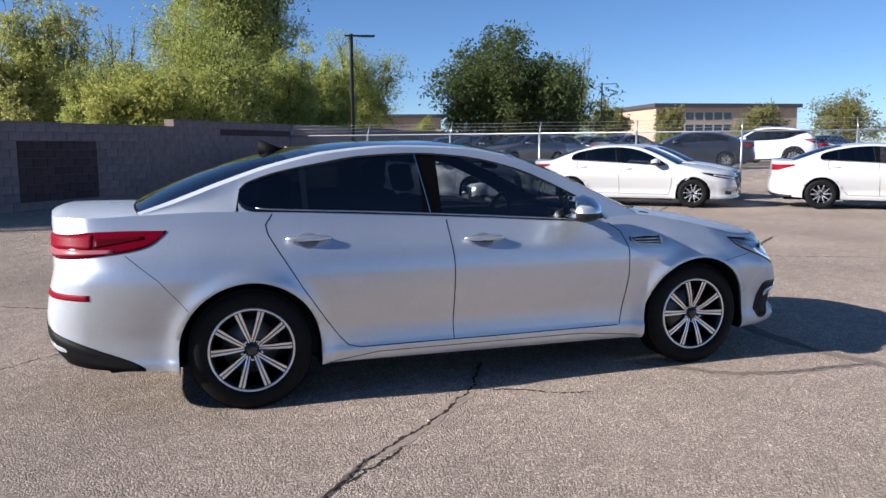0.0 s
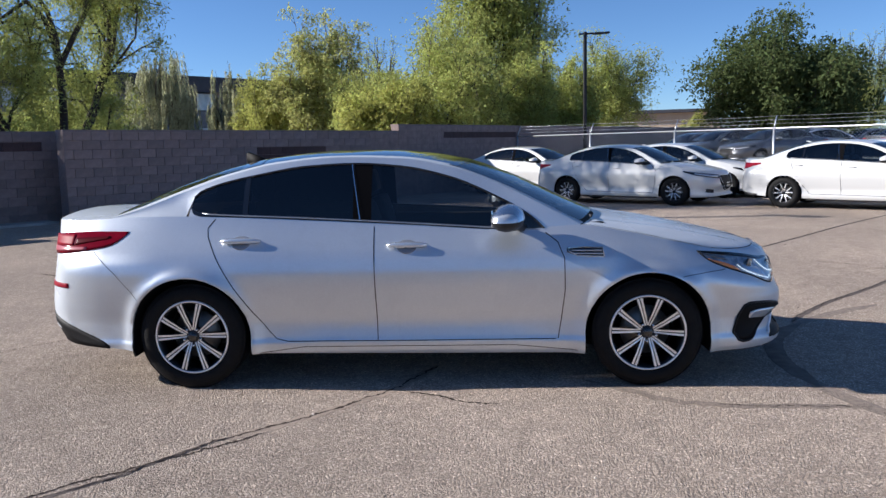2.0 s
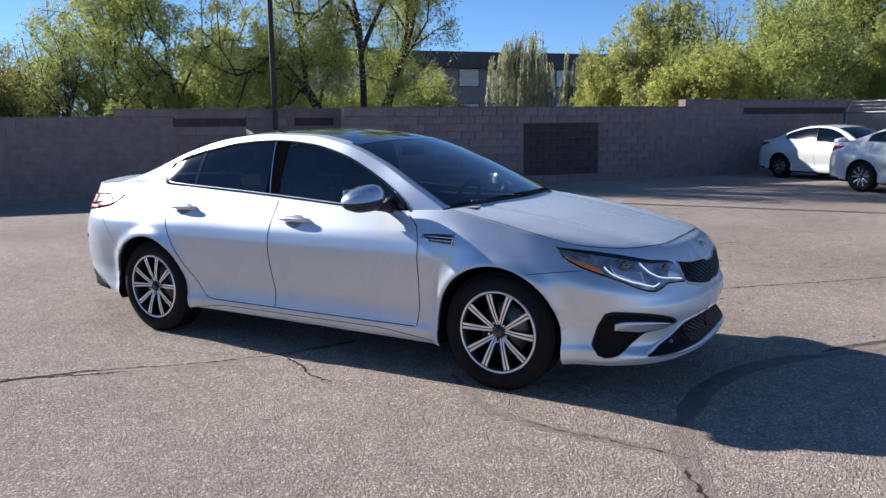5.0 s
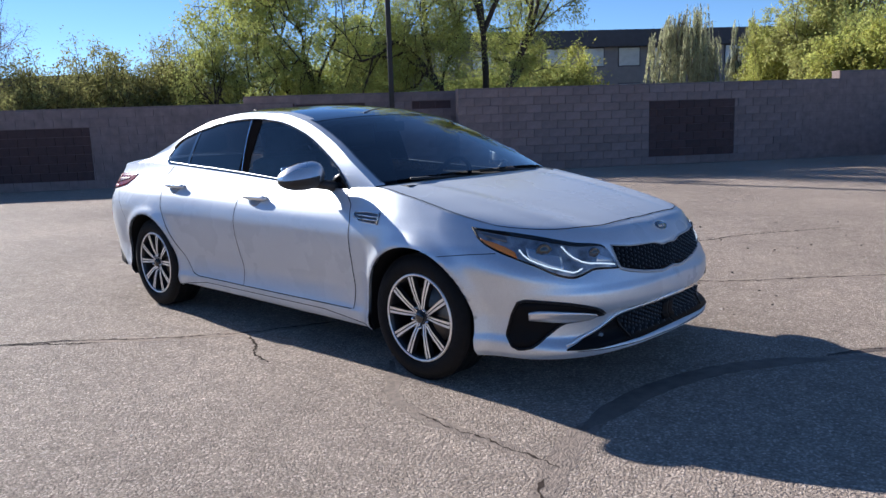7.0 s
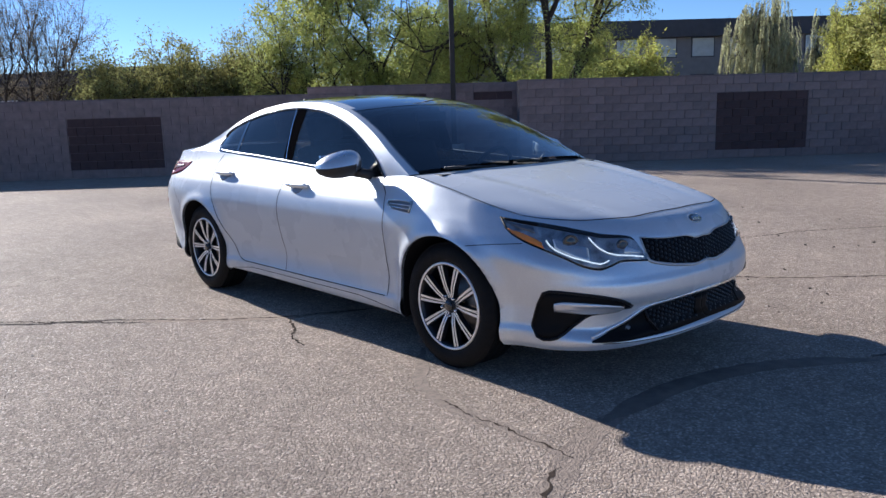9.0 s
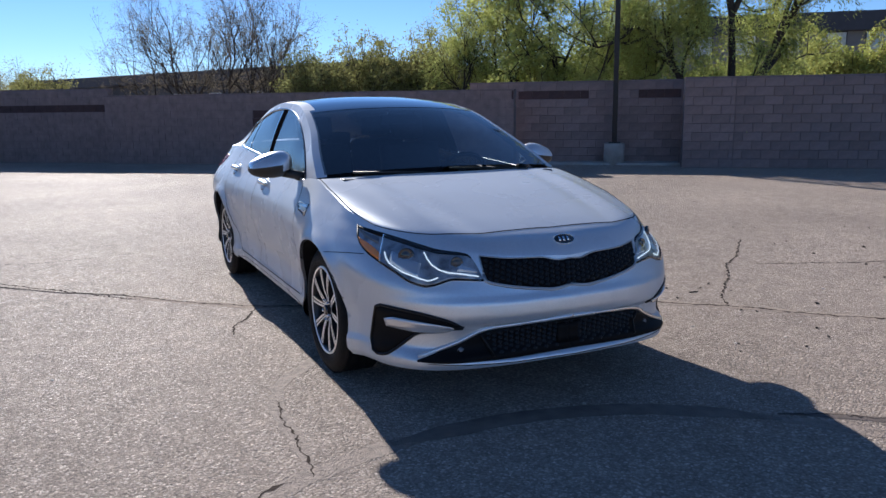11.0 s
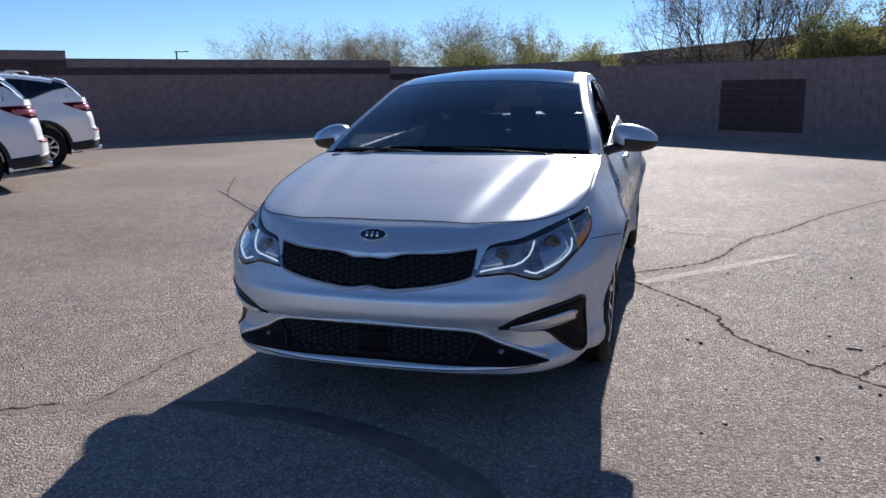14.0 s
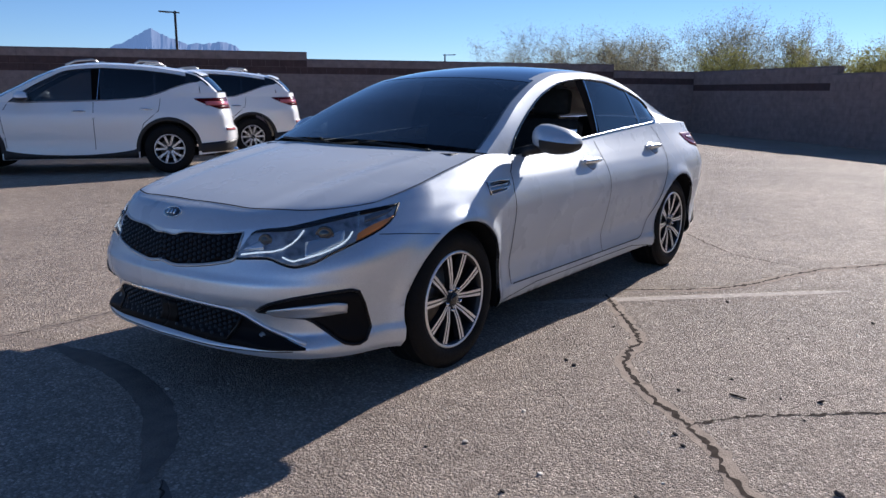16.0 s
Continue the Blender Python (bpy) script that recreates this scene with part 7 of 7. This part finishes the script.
def crossover(label, at, group):
    hx = 1.4125
    car = thing("crossover_car", label, "car", group, at=at)
    sh = Shell(ROWS_X, spl((-2.5, 0.36), (-2.1, 0.30), (-1.0, 0.24), (0.9, 0.24), (1.9, 0.25), (2.45, 0.28)),
               spl((0.2, 0.07), (0.30, 0.03), (0.38, 0.035), (0.50, 0.04), (0.64, 0.02), (0.80, 0.0), (0.90, 0.004), (1.0, 0.05), (1.08, 0.10), (1.2, 0.17)),
               spl((0.2, 0.05), (0.30, -0.01), (0.5, 0.0), (0.7, 0.0), (0.9, 0.05), (1.1, 0.15)),
               spl((0.2, 0.10), (0.36, 0.02), (0.55, -0.02), (0.66, -0.02), (0.72, 0.03), (0.85, 0.05), (1.0, 0.08), (1.25, 0.15)), [(hx, 0.385), (-hx, 0.385)], 0.44, 0.02)
    cb = Cabin(sh, 1.05, -2.16,
               spl((1.06, 0.815), (0.7, 0.77), (0.3, 0.71), (0, 0.68), (-0.6, 0.665), (-1.2, 0.655), (-1.7, 0.645), (-1.95, 0.65), (-2.17, 0.68)),
               spl((1.06, 1.11), (0.7, 1.31), (0.3, 1.52), (0, 1.635), (-0.5, 1.68), (-1.0, 1.66), (-1.5, 1.605), (-1.85, 1.535), (-1.98, 1.45), (-2.17, 1.26)),
               spl((1.06, 1.14), (0.7, 1.335), (0.3, 1.56), (0, 1.68), (-0.5, 1.725), (-1.0, 1.705), (-1.5, 1.645), (-1.85, 1.565), (-1.98, 1.475), (-2.17, 1.28)),
               spl((1.06, 0.2), (0.5, 0.14), (0, 0.05), (-1, -0.02), (-1.9, -0.13), (-2.17, -0.12)),
               spl((0.85, 1.10), (0, 1.12), (-0.6, 1.145), (-1.0, 1.175), (-1.25, 1.235), (-1.5, 1.33), (-1.78, 1.42), (-1.9, 1.44)),
               spl((0.85, 1.10), (0.7, 1.22), (0.3, 1.455), (0, 1.58), (-0.5, 1.62), (-1.0, 1.60), (-1.5, 1.545), (-1.78, 1.49), (-1.9, 1.44)),
               None, spl((0, 0.90), (0.1, 0.95), (0.4, 1.03), (1, 1.12)), spl((0, 1.275), (1, 1.27)))
    cb.nose, cb.tail = float(sh.at_top_x(1.65)), float(sh.at_top_x(-2.27))
    part("body", sh.lower(100, 26), PEARL, car)
    part("bonnet", cb.surf(cb.bonnet_pt, 0, 1, -1, 1, 24, 31), PEARL, car)
    part("tailgate_step", cb.surf(cb.deck_pt, 0, 1, -1, 1, 8, 25), PEARL, car)
    glasshouse(cb, car, PEARL, top=PEARL, header=0.22, rear_header=-1.80, split=-0.40, quarter=-1.22, g0=0.85, g1=-1.9)
    fit_wheels(car, [hx, -hx], 0.82, 0.38, 0.232, 0.235, 10, True, True)
    for y in (-0.4, 0.4):
        seat(car, 0.0, y)
    part("floor_pan", one_box(-2.1, 2.05, -0.62, 0.62, 0.25, 0.31, 0.02), DARK, car)
    ax = sh.at_x
    for sg in (1, -1):
        part("shoulder_panel", cb.band(0.84, -1.9, lambda x: cb.belt(x)[..., 2], lambda x: cb.g_lo(x) - 0.012, 60, 4, 0.006, sg), PEARL, car)
        part("rear_pillar_trim", cb.band(-1.70, -2.05, lambda x: np.minimum(cb.g_lo(x), cb.rail_z(x) - 0.03), lambda x: cb.rail_z(x) - 0.005, 12, 4, 0.008, sg), GLOSSBLACK, car, "black floating rear pillar")
        for h in (hx, -hx):
            part("wheel_arch", sh.arch_ring(h, 0.385, sg, 0.36, 28), DARK, car)
            b = bmesh.new()
            a = np.linspace(-0.1, math.pi + 0.1, 36)
            V = np.zeros((36, 3, 3))
            for j, (r, o) in enumerate(((0.436, 0.0), (0.455, 0.014), (0.495, 0.004))):
                x, z = h + r * np.cos(a), 0.385 + r * np.sin(a)
                q = sh.at(ax(x), z, off=o)
                V[:, j] = np.stack([x, sg * q[:, 1], z], -1)
            part("arch_cladding", grid_mesh(V), BLACK, car, "black plastic arch cladding")
        part("sill_cladding", sh.patch(ax(0.95), ax(-0.95), lambda s: 0.245, lambda s: 0.40 - 0.10 * math.sin(math.pi * s) ** 0.6, 0.006, 24, 4, sg), BLACK, car, "black sill cladding")
        part("rear_cladding", sh.patch(ax(-1.9), 1.0, lambda s: 0.31 + 0.05 * s, lambda s: 0.46 + 0.10 * s, 0.006, 24, 4, sg), BLACK, car, "dark grey lower bumper")
        for q in ([(ax(0.86), 1.08), (ax(0.95), 0.9), (ax(0.9), 0.42)], [(ax(-0.33), 1.11), (ax(-0.33), 0.38)], [(ax(-1.32), 1.16), (ax(-1.28), 0.98), (ax(-1.05), 0.78), (ax(-0.92), 0.42)]):
            part("panel_gap", sh.line(q, 0.008, 0.0015, sg, 0.08), SEAM, car)
        for x, z in ((-0.13, 0.97), (-1.1, 1.0)):
            part("door_handle", sh.bar([(ax(x + d), z) for d in (0.1, 0.05, 0, -0.05, -0.1)], [0.006, 0.014, 0.015, 0.014, 0.006], 0.018, sg), CHROME, car)
        tl = part("tail_light", sh.patch(ax(-1.86), sh.tail_y(0.40), lambda s: 1.155 - 0.15 * min(1, s * 2.4) ** 0.8, lambda s: 1.17 + 0.02 * s, 0.008, 26, 6, sg), DARKRED, car, "red and clear boomerang tail light")
        part("tail_lens", sh.patch(ax(-2.02), sh.tail_y(0.45), lambda s: 1.06, lambda s: 1.125, 0.016, 20, 4, sg, 0.006), mat("pale_red_lens", (0.55, 0.12, 0.12), 0.15, 0, 1.0), tl)
        part("rear_reflector", sh.patch(ax(-2.3), sh.tail_y(0.5), lambda s: 0.66, lambda s: 0.70, 0.006, 10, 3, sg), RED, car)
        part("roof_bar", tube([(0.05, sg * 0.60, 1.665), (-0.1, sg * 0.61, 1.73), (-0.35, sg * 0.61, 1.755), (-0.42, sg * 0.60, 1.71)], 0.018, 6), SATIN, car, "roof rack foot")
        part("roof_bar", tube([(-0.95, sg * 0.58, 1.70), (-1.02, sg * 0.59, 1.745), (-1.28, sg * 0.59, 1.735), (-1.36, sg * 0.58, 1.68)], 0.018, 6), SATIN, car)
        door_mirror(car, sg, PEARL, 0.66, 1.19)
    part("spoiler", cb.surf(cb.roof_pt, -1.72, -1.93, -0.92, 0.92, 6, 25, 0.03), PEARL, car)
    part("shark_fin_antenna", tube([(-1.45, 0, 1.60), (-1.58, 0, 1.64), (-1.66, 0, 1.66)], [0.02, 0.016, 0.004], 6), PEARL, car)
    part("exhaust", tube([(-2.2, 0.5, 0.33), (-2.47, 0.5, 0.33)], 0.04, 12), CHROME, car)
    part("exhaust", tube([(-2.2, -0.5, 0.33), (-2.47, -0.5, 0.33)], 0.04, 12), CHROME, car)
    return car


CG = "white crossovers parked side by side"
x1 = crossover("white crossover with roof rack and black cladding", from_hub(-3.05, -7.9, -37, 1, 1.4125, 0.90), CG)
copy_thing(x1, from_hub(-6.14, -9.6, -37, 1, 1.4125, 0.90))
tagged(copy_thing(x1, beyond(16.3, 13.5, 180)), "white crossover parked behind the fence", group=LOT)
